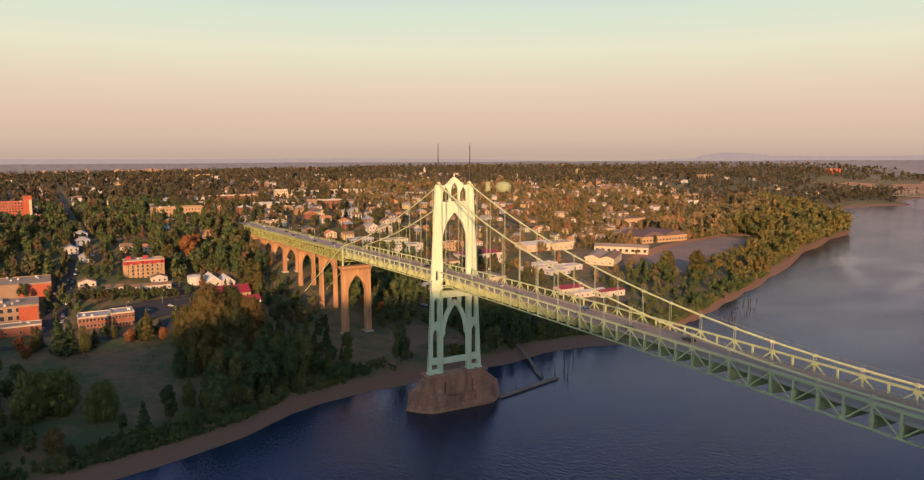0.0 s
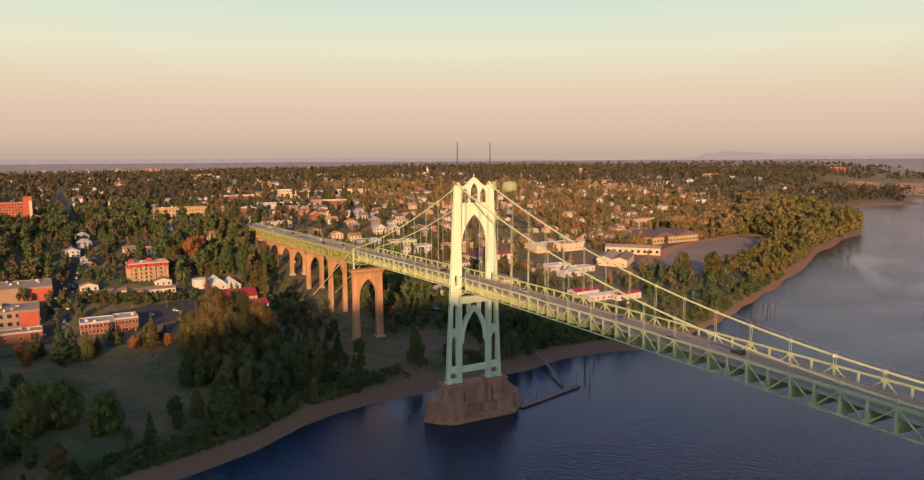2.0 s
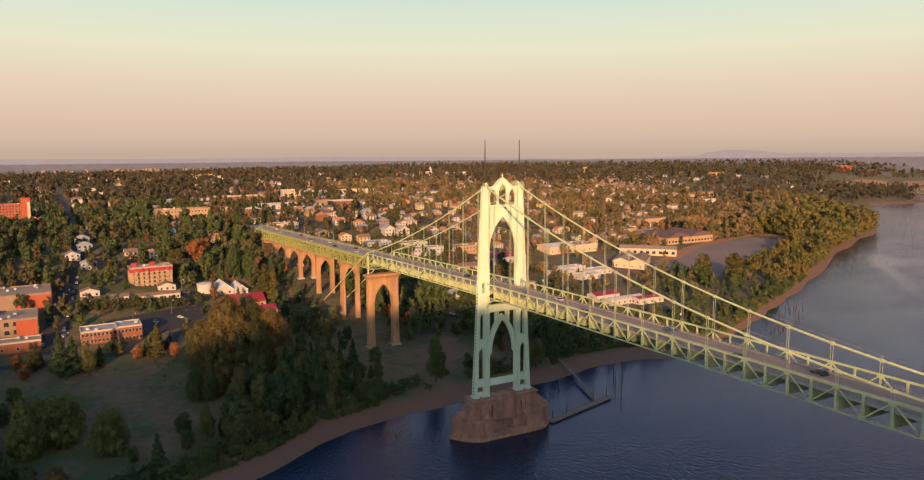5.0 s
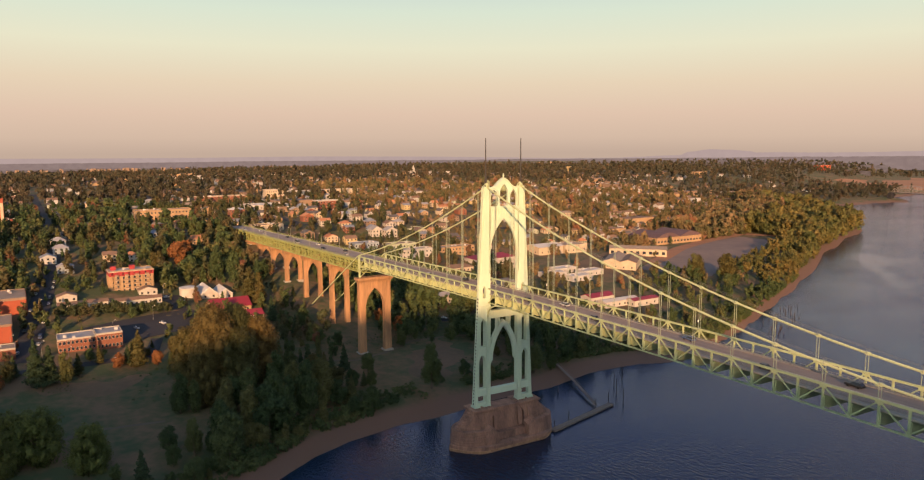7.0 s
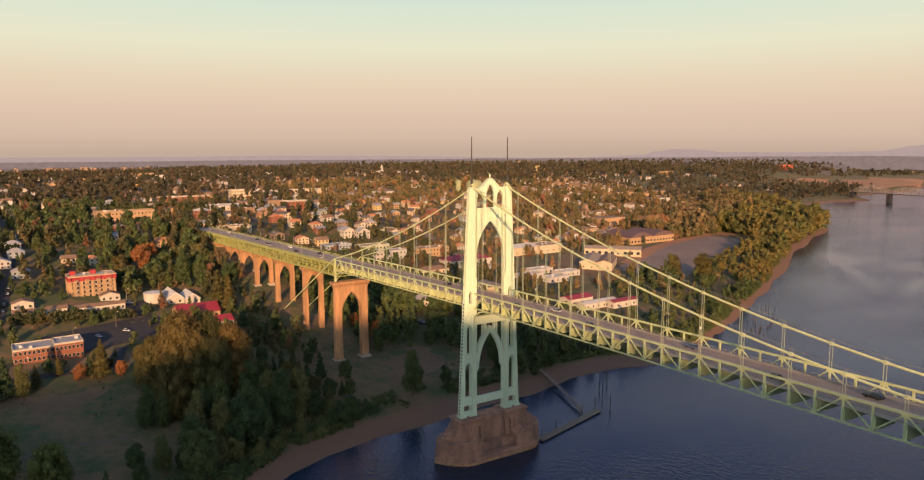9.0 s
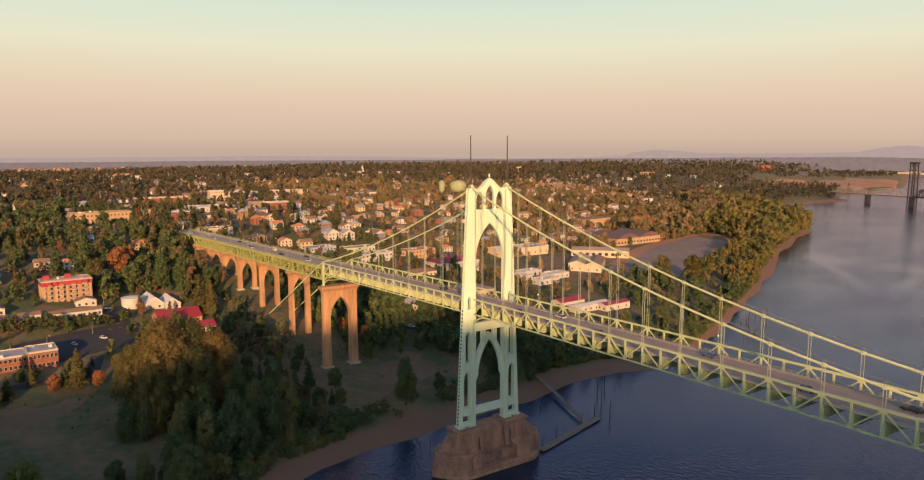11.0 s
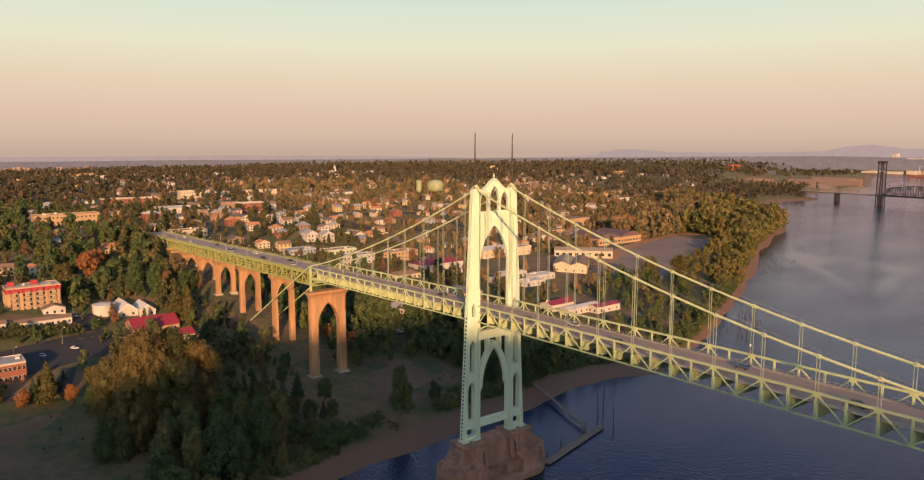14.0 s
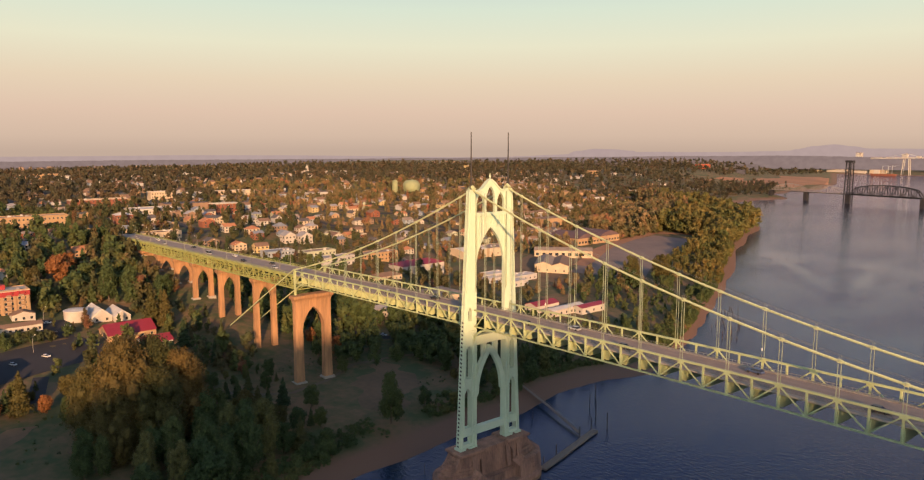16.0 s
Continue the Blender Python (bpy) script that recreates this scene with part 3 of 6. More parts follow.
def build_pier():
    p = thing("tower_pier", "weathered brown concrete river pier under the tower", "bridge pier")
    p.matrix_world = TOWER
    bm = bmesh.new()
    hull(bm, [(-5, boat(10.8, 27.2)), (2.7, boat(10.8, 27.2)), (2.9, boat(10.5, 26.9)), (3.1, boat(9.6, 26.0))])
    part("base", bm, PIER_STONE, p)
    bm = bmesh.new()
    hull(bm, [(0.3, boat(11.0, 27.5)), (1.3, boat(11.0, 27.5))])
    part("water_course", bm, CONCRETE, p, "paler waterline band")
    rect = lambda a, b, c: [(a, c - b), (a, c + b), (-a, c + b), (-a, c - b)]
    # rounded cutwaters in upright courses, then steps up to the shoulders
    def cutwater(a, y0, y1, s):
        return [(a * math.cos(q), s * (y0 + (y1 - y0) * math.sin(q))) for q in np.linspace(0, math.pi, 11)][::s]

    for s in (-1, 1):
        for k in range(6):
            z, f = 3.0 + k * 1.02, k / 6
            a, b = 9.3 - 0.6 * f, 26.2 - 0.7 * f
            bm = bmesh.new()
            hull(bm, [(z, cutwater(a, 12, b, s)), (z + 0.82, cutwater(a, 12, b, s)), (z + 0.86, cutwater(a - 0.3, 12, b - 0.3, s)), (z + 1.025, cutwater(a - 0.3, 12, b - 0.3, s))])
            part("cutwater_course", bm, PIER_STONE, p)
        for k in range(6):
            z, f = 9.1 + k * 1.05, k / 6
            a, b = 5.8 - 1.8 * f, 24.0 - 7.0 * f
            bm = bmesh.new()
            hull(bm, [(z, cutwater(a, 12, b, s)), (z + 0.8, cutwater(a, 12, b, s)), (z + 0.84, cutwater(a - 0.3, 12, b - 0.3, s)), (z + 1.055, cutwater(a - 0.3, 12, b - 0.3, s))])
            part("stepped_course", bm, PIER_STONE, p)
    for s in (-1, 1):
        c = s * 11.3
        bm = bmesh.new()
        hull(bm, [(2.6, rect(5.2, 3.1, c)), (9.0, rect(5.0, 2.9, c)), (12.4, rect(4.5, 2.8, c)), (15.2, rect(4.3, 4.6, c)), (16.0, rect(4.3, 4.6, c))])
        part("pedestal", bm, PIER_STONE, p)
        for q in (-1, 1):
            # gabled buttress at the foot of each leg
            bm = bmesh.new()
            v = [bm.verts.new((q * x, c + y, z)) for x, y, z in ((9.7, -3.2, 2.6), (9.7, 3.2, 2.6), (9.3, 3.2, 7.4), (9.3, 0, 9.6), (9.3, -3.2, 7.4), (4.4, -3.2, 2.6), (4.4, 3.2, 2.6), (4.4, 3.2, 8.6), (4.4, 0, 11.4), (4.4, -3.2, 8.6))]
            for f in ((0, 1, 2, 3, 4), (9, 8, 7, 6, 5), (0, 5, 6, 1), (1, 6, 7, 2), (2, 7, 8, 3), (3, 8, 9, 4), (4, 9, 5, 0)):
                bm.faces.new([v[i] for i in f])
            part("buttress", bm, PIER_STONE, p)
            bm = bmesh.new()
            hull(bm, [(8.0, [(q * 6.3, c - 1.3), (q * 6.3, c + 1.3), (q * 4, c + 1.3), (q * 4, c - 1.3)]), (15.3, [(q * 4.6, c - 1.0), (q * 4.6, c + 1.0), (q * 4, c + 1.0), (q * 4, c - 1.0)])])
            part("rib", bm, PIER_STONE, p)
        bm = bmesh.new()
        hull(bm, [(11.0, rect(4.0, 2.8, s * 17.2)), (13.2, rect(3.8, 1.7, s * 16.6)), (15.6, rect(3.6, 0.9, s * 16.0))])
        part("shoulder", bm, PIER_STONE, p)
        bm = bmesh.new()
        hull(bm, [(15.9, rect(4.5, 5.6, s * 11.6)), (16.5, rect(4.9, 6.0, s * 11.6)), (17.05, rect(4.7, 5.8, s * 11.6))])
        part("coping", bm, PIER_STONE, p)
    bm = bmesh.new()
    hull(bm, [(2.6, rect(6.9, 8.6, 0)), (6.0, rect(6.6, 8.6, 0)), (6.3, rect(4.0, 8.4, 0)), (15.9, rect(3.2, 8.2, 0))])
    part("web_wall", bm, PIER_STONE, p)
    for y in (-6.4, 6.4):
        bm = bmesh.new()
        hull(bm, [(7.0, rect(5.2, 1.0, y)), (15.7, rect(3.8, 1.0, y))])
        part("rib", bm, PIER_STONE, p)
    bm = bmesh.new()
    hull(bm, [(15.0, rect(3.9, 7.4, 0)), (16.6, rect(3.9, 7.4, 0))])
    part("web_coping", bm, PIER_STONE, p)
    return p


build_pier()


def gothic_pier(x, top, y_half, leg_w, thick, apex, spring, footing=True, label=""):
    """A tan concrete bent: two tapered legs joined by a pointed arch."""
    base = min(ground_z(x, -y_half), ground_z(x, y_half)) - 1.0
    p = thing("viaduct_pier", label or "tan concrete viaduct pier with a tall pointed arch", "bridge pier", (x, 0, 0), group="viaduct piers")
    b_w = leg_w * 1.18
    inner0, inner1 = y_half - b_w / 2, y_half - leg_w / 2
    arch = lancet(0, spring, apex, 2 * inner1, spring, 10)[2:]
    outline = [(y_half + b_w / 2, base), (y_half + leg_w / 2, spring), (y_half + leg_w / 2, top - 1.6), (-y_half - leg_w / 2, top - 1.6), (-y_half - leg_w / 2, spring), (-y_half - b_w / 2, base), (-inner0, base)]
    outline += arch[::-1] + [(inner0, base)]
    bm = bmesh.new()
    plate(bm, outline, [], -thick / 2, thick / 2)
    part("arched_bent", bm, CONCRETE, p)
    for s in (-1, 1):
        bm = bmesh.new()
        beam(bm, (0, s * y_half, base), (0, s * y_half, top - 2.5), thick + 0.7, leg_w * 0.5, up=(1, 0, 0))
        part("pilaster", bm, CONCRETE, p)
        if footing:
            bm = bmesh.new()
            box(bm, (-thick / 2 - 1, s * y_half - b_w / 2 - 0.8, base - 2), (thick / 2 + 1, s * y_half + b_w / 2 + 0.8, base + 2.2))
            part("footing", bm, WALK, p)
    bm = bmesh.new()
    e = y_half + leg_w / 2
    ring = lambda o: [(thick / 2 + o, -e - o), (thick / 2 + o, e + o), (-thick / 2 - o, e + o), (-thick / 2 - o, -e - o)]
    hull(bm, [(top - 4.2, ring(0.06)), (top - 3.0, ring(0.25)), (top - 2.2, ring(0.6)), (top - 1.6, ring(1.1)), (top - 1.3, ring(1.25)), (top, ring(1.25))])
    part("cap", bm, CONCRETE, p)
    return p


gothic_pier(-133, 53.8, 8.2, 3.9, 3.3, 47.3, 35.0, label="massive tan concrete end pier with one pointed arch")
for vx in (-187, -236, -278, -312, -348, -382, -412):
    top = road_z(vx) - 7.7
    gothic_pier(vx, top, 5.3, 2.8, 2.4, top - 5.0, top - 13.0, footing=vx < -250)


def build_viaduct():
    v = thing("approach_viaduct", "green steel deck truss carrying the approach road", "viaduct")
    x0, x1 = -134.5, -447.0
    n = 48
    xs = np.linspace(x0, x1, n + 1)
    low = lambda x: road_z(x) - 7.4
    for s in (-1, 1):
        y = s * 6.6
        bm = bmesh.new()
        sweep(bm, [(a, y, road_z(a) - 1.4) for a in xs], 0.5, 0.7)
        part("top_chord", bm, OLIVE, v)
        bm = bmesh.new()
        sweep(bm, [(a, y, low(a)) for a in xs], 0.5, 0.6)
        part("bottom_chord", bm, OLIVE, v)
        for k, a in enumerate(xs):
            bm = bmesh.new()
            beam(bm, (a, y, low(a)), (a, y, road_z(a) - 1.4), 0.4, 0.45, up=(1, 0, 0))
            part("truss_post", bm, OLIVE, v)
            if k < n:
                b = xs[k + 1]
                bm = bmesh.new()
                if k % 2:
                    beam(bm, (a, y, low(a)), (b, y, road_z(b) - 1.4), 0.36, 0.4)
                else:
                    beam(bm, (a, y, road_z(a) - 1.4), (b, y, low(b)), 0.36, 0.4)
                part("diagonal", bm, OLIVE, v)
        # fascia brackets and parapet
        bm = bmesh.new()
        sweep(bm, [(a, s * 8.3, road_z(a)) for a in xs], 0.3, 1.0)
        sweep(bm, [(a, s * 8.3, road_z(a) + 1.25) for a in xs], 0.16, 0.16)
        for a, b in zip(xs, xs[1:]):
            for f in (0, 0.25, 0.5, 0.75):
                x = a + (b - a) * f
                beam(bm, (x, s * 8.3, road_z(x) + 0.4), (x, s * 8.3, road_z(x) + 1.25), 0.14, 0.14, up=(1, 0, 0))
        part("parapet", bm, OLIVE, v)
        for a in xs:
            bm = bmesh.new()
            beam(bm, (a, s * 6.6, road_z(a) - 1.6), (a, s * 8.3, road_z(a) - 0.4), 0.3, 0.5)
            part("bracket", bm, OLIVE, v)
    bm = bmesh.new()
    for a in xs:
        beam(bm, (a, -6.6, low(a)), (a, 6.6, low(a)), 0.4, 0.4)
        beam(bm, (a, -6.6, low(a)), (a, 6.6, road_z(a) - 1.4), 0.3, 0.3)
        beam(bm, (a, -6.8, road_z(a) - 1.0), (a, 6.8, road_z(a) - 1.0), 0.4, 0.9)
    part("cross_frame", bm, OLIVE, v)
    bm = bmesh.new()
    sweep(bm, [(a, 0, road_z(a) - 0.25) for a in xs], 13.0, 0.5)
    part("roadway", bm, ASPHALT, v, "worn grey-brown asphalt roadway")
    for s in (-1, 1):
        bm = bmesh.new()
        sweep(bm, [(a, s * 7.3, road_z(a) - 0.08) for a in xs], 1.7, 0.5)
        part("sidewalk", bm, WALK, v)
    return v


build_viaduct()


# ---- trees ----
def leaf_stuff(name, stops, scale, by_object):
    """Foliage whose colour differs from tree to tree."""
    m = bpy.data.materials.new(name)
    m.use_nodes = True
    n, l = m.node_tree.nodes, m.node_tree.links
    b = n["Principled BSDF"]
    b.inputs["Roughness"].default_value = 0.75
    b.inputs["Specular IOR Level"].default_value = 0.2
    ramp, geo, fine, mixv = n.new("ShaderNodeValToRGB"), n.new("ShaderNodeNewGeometry"), n.new("ShaderNodeTexNoise"), n.new("ShaderNodeMath")
    while len(ramp.color_ramp.elements) < len(stops):
        ramp.color_ramp.elements.new(0.5)
    for e, (p, c) in zip(ramp.color_ramp.elements, stops):
        e.position, e.color = p, (*c, 1)
    if by_object:
        src = n.new("ShaderNodeObjectInfo").outputs["Random"]
    else:
        tex = n.new("ShaderNodeTexNoise")
        tex.inputs["Scale"].default_value, tex.inputs["Detail"].default_value = scale, 1.0
        l.new(geo.outputs["Position"], tex.inputs["Vector"])
        rng = n.new("ShaderNodeMapRange")
        rng.inputs[1].default_value, rng.inputs[2].default_value = 0.28, 0.72
        l.new(tex.outputs[0], rng.inputs[0])
        src = rng.outputs[0]
    isl = geo.outputs["Random Per Island"]
    fine.inputs["Scale"].default_value = 0.35
    l.new(geo.outputs["Position"], fine.inputs["Vector"])
    mixv.operation = "MULTIPLY_ADD"
    mixv.inputs[1].default_value = 0.08
    l.new(isl, mixv.inputs[0])
    l.new(src, mixv.inputs[2])
    l.new(mixv.outputs[0], ramp.inputs[0])
    hsv, val = n.new("ShaderNodeHueSaturation"), n.new("ShaderNodeMapRange")
    val.inputs[3].default_value, val.inputs[4].default_value = 0.88, 1.12
    l.new(isl, val.inputs[0])
    l.new(val.outputs[0], hsv.inputs["Value"])
    l.new(ramp.outputs[0], hsv.inputs["Color"])
    l.new(hsv.outputs[0], b.inputs["Base Color"])
    return m


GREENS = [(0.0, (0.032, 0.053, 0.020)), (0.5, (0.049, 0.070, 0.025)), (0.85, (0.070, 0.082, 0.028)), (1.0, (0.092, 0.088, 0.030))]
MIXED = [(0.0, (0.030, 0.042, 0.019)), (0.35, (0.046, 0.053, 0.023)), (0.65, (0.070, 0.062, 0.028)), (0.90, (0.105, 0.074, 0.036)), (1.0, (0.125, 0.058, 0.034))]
# brighter, redder copy of the mixed leaves, low sunlight put into the colour
MIXED_LIT = [(0.0, (0.048, 0.056, 0.026)), (0.35, (0.084, 0.078, 0.036)), (0.65, (0.132, 0.098, 0.048)), (0.90, (0.178, 0.116, 0.058)), (1.0, (0.185, 0.086, 0.050))]
# dull mauve-brown leaves: distant haze and shade put into the colour
HAZED = [(0.0, (0.032, 0.036, 0.023)), (0.4, (0.046, 0.045, 0.027)), (0.75, (0.064, 0.053, 0.033)), (1.0, (0.084, 0.060, 0.038))]
GOLDS = [(0.0, (0.056, 0.070, 0.022)), (0.5, (0.088, 0.084, 0.026)), (1.0, (0.128, 0.096, 0.029))]
COTTON = [(0.0, (0.044, 0.049, 0.016)), (0.5, (0.066, 0.058, 0.018)), (1.0, (0.094, 0.066, 0.021))]
LIME = [(0.0, (0.066, 0.084, 0.022)), (1.0, (0.090, 0.095, 0.025))]
RUSTS = [(0.0, (0.13, 0.055, 0.024)), (1.0, (0.20, 0.085, 0.03))]
CONES = [(0.0, (0.026, 0.046, 0.022)), (0.6, (0.044, 0.062, 0.026)), (1.0, (0.080, 0.074, 0.026))]
LEAF = {"green": leaf_stuff("broad_leaves", GREENS, 0.06, True), "gold": leaf_stuff("golden_leaves", COTTON, 0.06, True),
        "rust": leaf_stuff("russet_leaves", RUSTS, 0.06, True), "cone": leaf_stuff("needles", CONES, 0.06, True), "lime": leaf_stuff("yellow_green_leaves", LIME, 0.06, True)}
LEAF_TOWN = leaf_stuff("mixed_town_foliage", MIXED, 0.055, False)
LEAF_LIT = leaf_stuff("sunlit_town_foliage", MIXED_LIT, 0.05, False)
LEAF_FAR = leaf_stuff("hazed_far_foliage", HAZED, 0.03, False)
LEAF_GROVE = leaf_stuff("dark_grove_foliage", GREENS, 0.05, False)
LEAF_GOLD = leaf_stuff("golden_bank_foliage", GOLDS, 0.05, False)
BARK = material("grey_brown_bark", (0.10, 0.075, 0.055), None, 1.5, 0.95, bump=0.4)


def ball(rng, n=1):
    """A rough ball of faces, as arrays."""
    t = (1 + 5 ** 0.5) / 2
    v = np.array([(-1, t, 0), (1, t, 0), (-1, -t, 0), (1, -t, 0), (0, -1, t), (0, 1, t), (0, -1, -t), (0, 1, -t), (t, 0, -1), (t, 0, 1), (-t, 0, -1), (-t, 0, 1)], float)
    v /= np.linalg.norm(v[0])
    f = np.array([(0, 11, 5), (0, 5, 1), (0, 1, 7), (0, 7, 10), (0, 10, 11), (1, 5, 9), (5, 11, 4), (11, 10, 2), (10, 7, 6), (7, 1, 8), (3, 9, 4), (3, 4, 2), (3, 2, 6), (3, 6, 8), (3, 8, 9), (4, 9, 5), (2, 4, 11), (6, 2, 10), (8, 6, 7), (9, 8, 1)])
    return v * rng.uniform(0.85, 1.1, (12, 1)), f


def crown(seed, kind, h, cards, size, lumps=12, core=True):
    """Leaf clumps of one tree of height h, its foot at 0: vertices and triangles."""
    rng = np.random.default_rng(seed)
    V, F, base = [], [], 0
    centres, radii = [], []
    if kind == "cone":
        for k in range(lumps):
            f = (k + 0.5) / lumps
            z, r = h * (0.08 + 0.9 * f), h * 0.23 * (1 - f) ** 0.85 + 0.25
            a = k * 2.4
            centres.append((0.35 * r * math.cos(a), 0.35 * r * math.sin(a), z))
            radii.append((r * 0.8, r * 0.8, h / lumps * 0.9))
    else:
        wide = {"round": 0.36, "tall": 0.23, "broad": 0.29, "column": 0.13, "bush": 0.62, "willow": 0.47}[kind]
        plume = {"round": 1.1, "tall": 1.6, "broad": 1.7, "column": 2.0, "bush": 0.9, "willow": 1.5}[kind]
        low = {"round": 0.18, "tall": 0.10, "broad": 0.06, "column": 0.06, "bush": 0.0, "willow": 0.02}[kind]
        for k in range(lumps):
            u = rng.uniform(0, 1)
            z = h * (low + (0.94 - low) * u)
            env = wide * h * math.sqrt(max(0.05, 1 - ((u - 0.42) / 0.62) ** 2))
            a, q = k * 2.4 + rng.uniform(-0.5, 0.5), math.sqrt(rng.uniform(0.15, 1))
            r = env * (rng.uniform(0.17, 0.34) if lumps > 20 else rng.uniform(0.28, 0.50)) + 0.025 * h
            centres.append(((env - r * 0.7) * q * math.cos(a), (env - r * 0.7) * q * math.sin(a), min(z, h - r * plume * 0.85)))
            radii.append((r, r, r * plume * rng.uniform(0.8, 1.1)))
    centres, radii = np.array(centres), np.array(radii)
    if core:
        for c, r in zip(centres, radii):
            v, f = ball(rng)
            V.append(v * r * 0.62 + c)
            F.append(f + base)
            base += len(v)
    area = radii[:, 0] * radii[:, 2]
    pick = rng.choice(len(centres), cards, p=area / area.sum())
    d = rng.normal(size=(cards, 3))
    d[:, 2] += 0.25
    d /= np.linalg.norm(d, axis=1)[:, None]
    p = centres[pick] + radii[pick] * d * rng.uniform(0.62, 1.18, (cards, 1))
    nrm = d + rng.normal(size=(cards, 3)) * 0.55
    nrm /= np.linalg.norm(nrm, axis=1)[:, None]
    t1 = np.cross(nrm, rng.normal(size=(cards, 3)))
    t1 /= np.linalg.norm(t1, axis=1)[:, None]
    t2 = np.cross(nrm, t1)
    s = size * rng.uniform(0.6, 1.4, (cards, 1))
    spray = np.stack([p - t1 * s * 0.55 - t2 * s * 0.4, p + t1 * s * 0.65 - t2 * s * 0.25, p + t2 * s * 0.6], 1)
    V.append(spray.reshape(-1, 3))
    F.append(base + np.arange(cards * 3).reshape(-1, 3))
    return np.concatenate(V), np.concatenate(F)


def tri_mesh(name, V, F, mat):
    me = bpy.data.meshes.new(name)
    me.vertices.add(len(V))
    me.vertices.foreach_set("co", np.ascontiguousarray(V, dtype=np.float32).ravel())
    me.loops.add(len(F) * 3)
    me.loops.foreach_set("vertex_index", np.ascontiguousarray(F, dtype=np.int32).ravel())
    me.polygons.add(len(F))
    me.polygons.foreach_set("loop_start", np.arange(0, len(F) * 3, 3, dtype=np.int32))
    me.materials.append(mat)
    me.update()
    me.validate()
    return me


def trunk_mesh(seed, kind, h):
    rng = random.Random(seed)
    bm = bmesh.new()
    r = h * 0.016 + 0.08
    top = h * (0.9 if kind == "cone" else 0.55)
    tube(bm, [(0, 0, -1.0), (0.02 * h * rng.uniform(-1, 1), 0, top * 0.5), (0.03 * h * rng.uniform(-1, 1), 0.02 * h, top)], [r * 1.25, r, r * 0.3], 7)
    if kind not in ("cone", "column"):
        for k in range(5):
            a, z = k * 1.26 + rng.uniform(0, 0.6), h * rng.uniform(0.2, 0.45)
            e = h * rng.uniform(0.16, 0.27)
            tube(bm, [(0, 0, z), (e * 0.6 * math.cos(a), e * 0.6 * math.sin(a), z + h * 0.12), (e * math.cos(a), e * math.sin(a), z + h * 0.28)], [r * 0.55, r * 0.35, r * 0.1], 5)
    me = bpy.data.meshes.new("trunk")
    bm.to_mesh(me)
    bm.free()
    me.materials.append(BARK)
    return me


KINDS = {}


def tree_kind(key, kind, leaf, h, cards, size, lumps):
    """Three shapes of each sort of tree, shared by its copies."""
    KINDS[key] = [(tri_mesh("crown", *crown(11 * i + len(KINDS) * 7 + 3, kind, h, cards, size, lumps), LEAF[leaf]), trunk_mesh(i + 5, kind, h), h) for i in range(3)]


tree_kind("round", "round", "green", 16, 6000, 0.50, 40)
tree_kind("tall", "tall", "green", 24, 8000, 0.58, 52)
tree_kind("gold", "broad", "gold", 40, 26000, 0.60, 110)
tree_kind("lime", "willow", "lime", 18, 9000, 0.52, 60)
tree_kind("goldround", "round", "gold", 18, 3600, 0.75, 18)
tree_kind("rust", "round", "rust", 14, 3000, 0.7, 16)
tree_kind("cone", "cone", "cone", 20, 3000, 0.75, 16)
tree_kind("goldcone", "cone", "gold", 18, 2600, 0.7, 15)
tree_kind("bush", "bush", "green", 4, 900, 0.42, 8)
TREE_WORDS = {"round": ("green broadleaf tree with a rounded crown", "round_tree"), "tall": ("tall dark green riverside tree with an uneven crown", "tall_tree"), "gold": ("broad tall cottonwood turning olive gold", "cottonwood"), "lime": ("yellow-green willow on the park lawn", "willow"),
              "goldround": ("broadleaf tree with yellow autumn leaves", "autumn_tree"), "rust": ("small tree with rust-red autumn leaves", "russet_tree"), "cone": ("dark green pointed conifer", "conifer"),
              "goldcone": ("pointed cedar lit golden brown", "cedar"), "bush": ("low green bush on the river bank", "bush")}
TREES = []


def plant(key, x, y, h, turn=None):
    me, tr, h0 = KINDS[key][len(TREES) % 3]
    label, name = TREE_WORDS[key]
    z = ground_z(x, y)
    ob = new(name)
    s = h / h0
    ob.matrix_world = pose(x, y, z - 0.1, 0, 0, len(TREES) * 77.7 % 360) @ Matrix.Diagonal((s, s, s * random.uniform(0.93, 1.07), 1))
    tagged(ob, label, "bush" if key == "bush" else "tree", name.replace("_", " ") + "s")
    for n_, m_ in (("trunk", tr), ("crown", me)):
        o = new(n_, m_)
        o.parent = ob
    TREES.append((x, y, h))
    return ob


# ---- buildings ----
def paint(name, c, k=0.8, rough=0.85, scale=0.2):
    return material(name, c, tuple(v * k for v in c), scale, rough, fine=1.7)


WALLS = {"white": paint("white_siding", (0.42, 0.39, 0.35)), "cream": paint("cream_siding", (0.45, 0.37, 0.27)), "tan": paint("tan_stucco", (0.34, 0.225, 0.125)), "brick": paint("red_brick", (0.20, 0.072, 0.042)),
         "orange": paint("orange_panel", (0.31, 0.070, 0.034)), "grey": paint("grey_block", (0.38, 0.37, 0.36)), "blue": paint("blue_grey_siding", (0.25, 0.29, 0.33)), "sage": paint("sage_siding", (0.36, 0.38, 0.28)),
         "yellow": paint("yellow_wall", (0.44, 0.34, 0.17)), "red": paint("red_panel", (0.30, 0.03, 0.035)), "brown": paint("brown_siding", (0.24, 0.16, 0.11))}
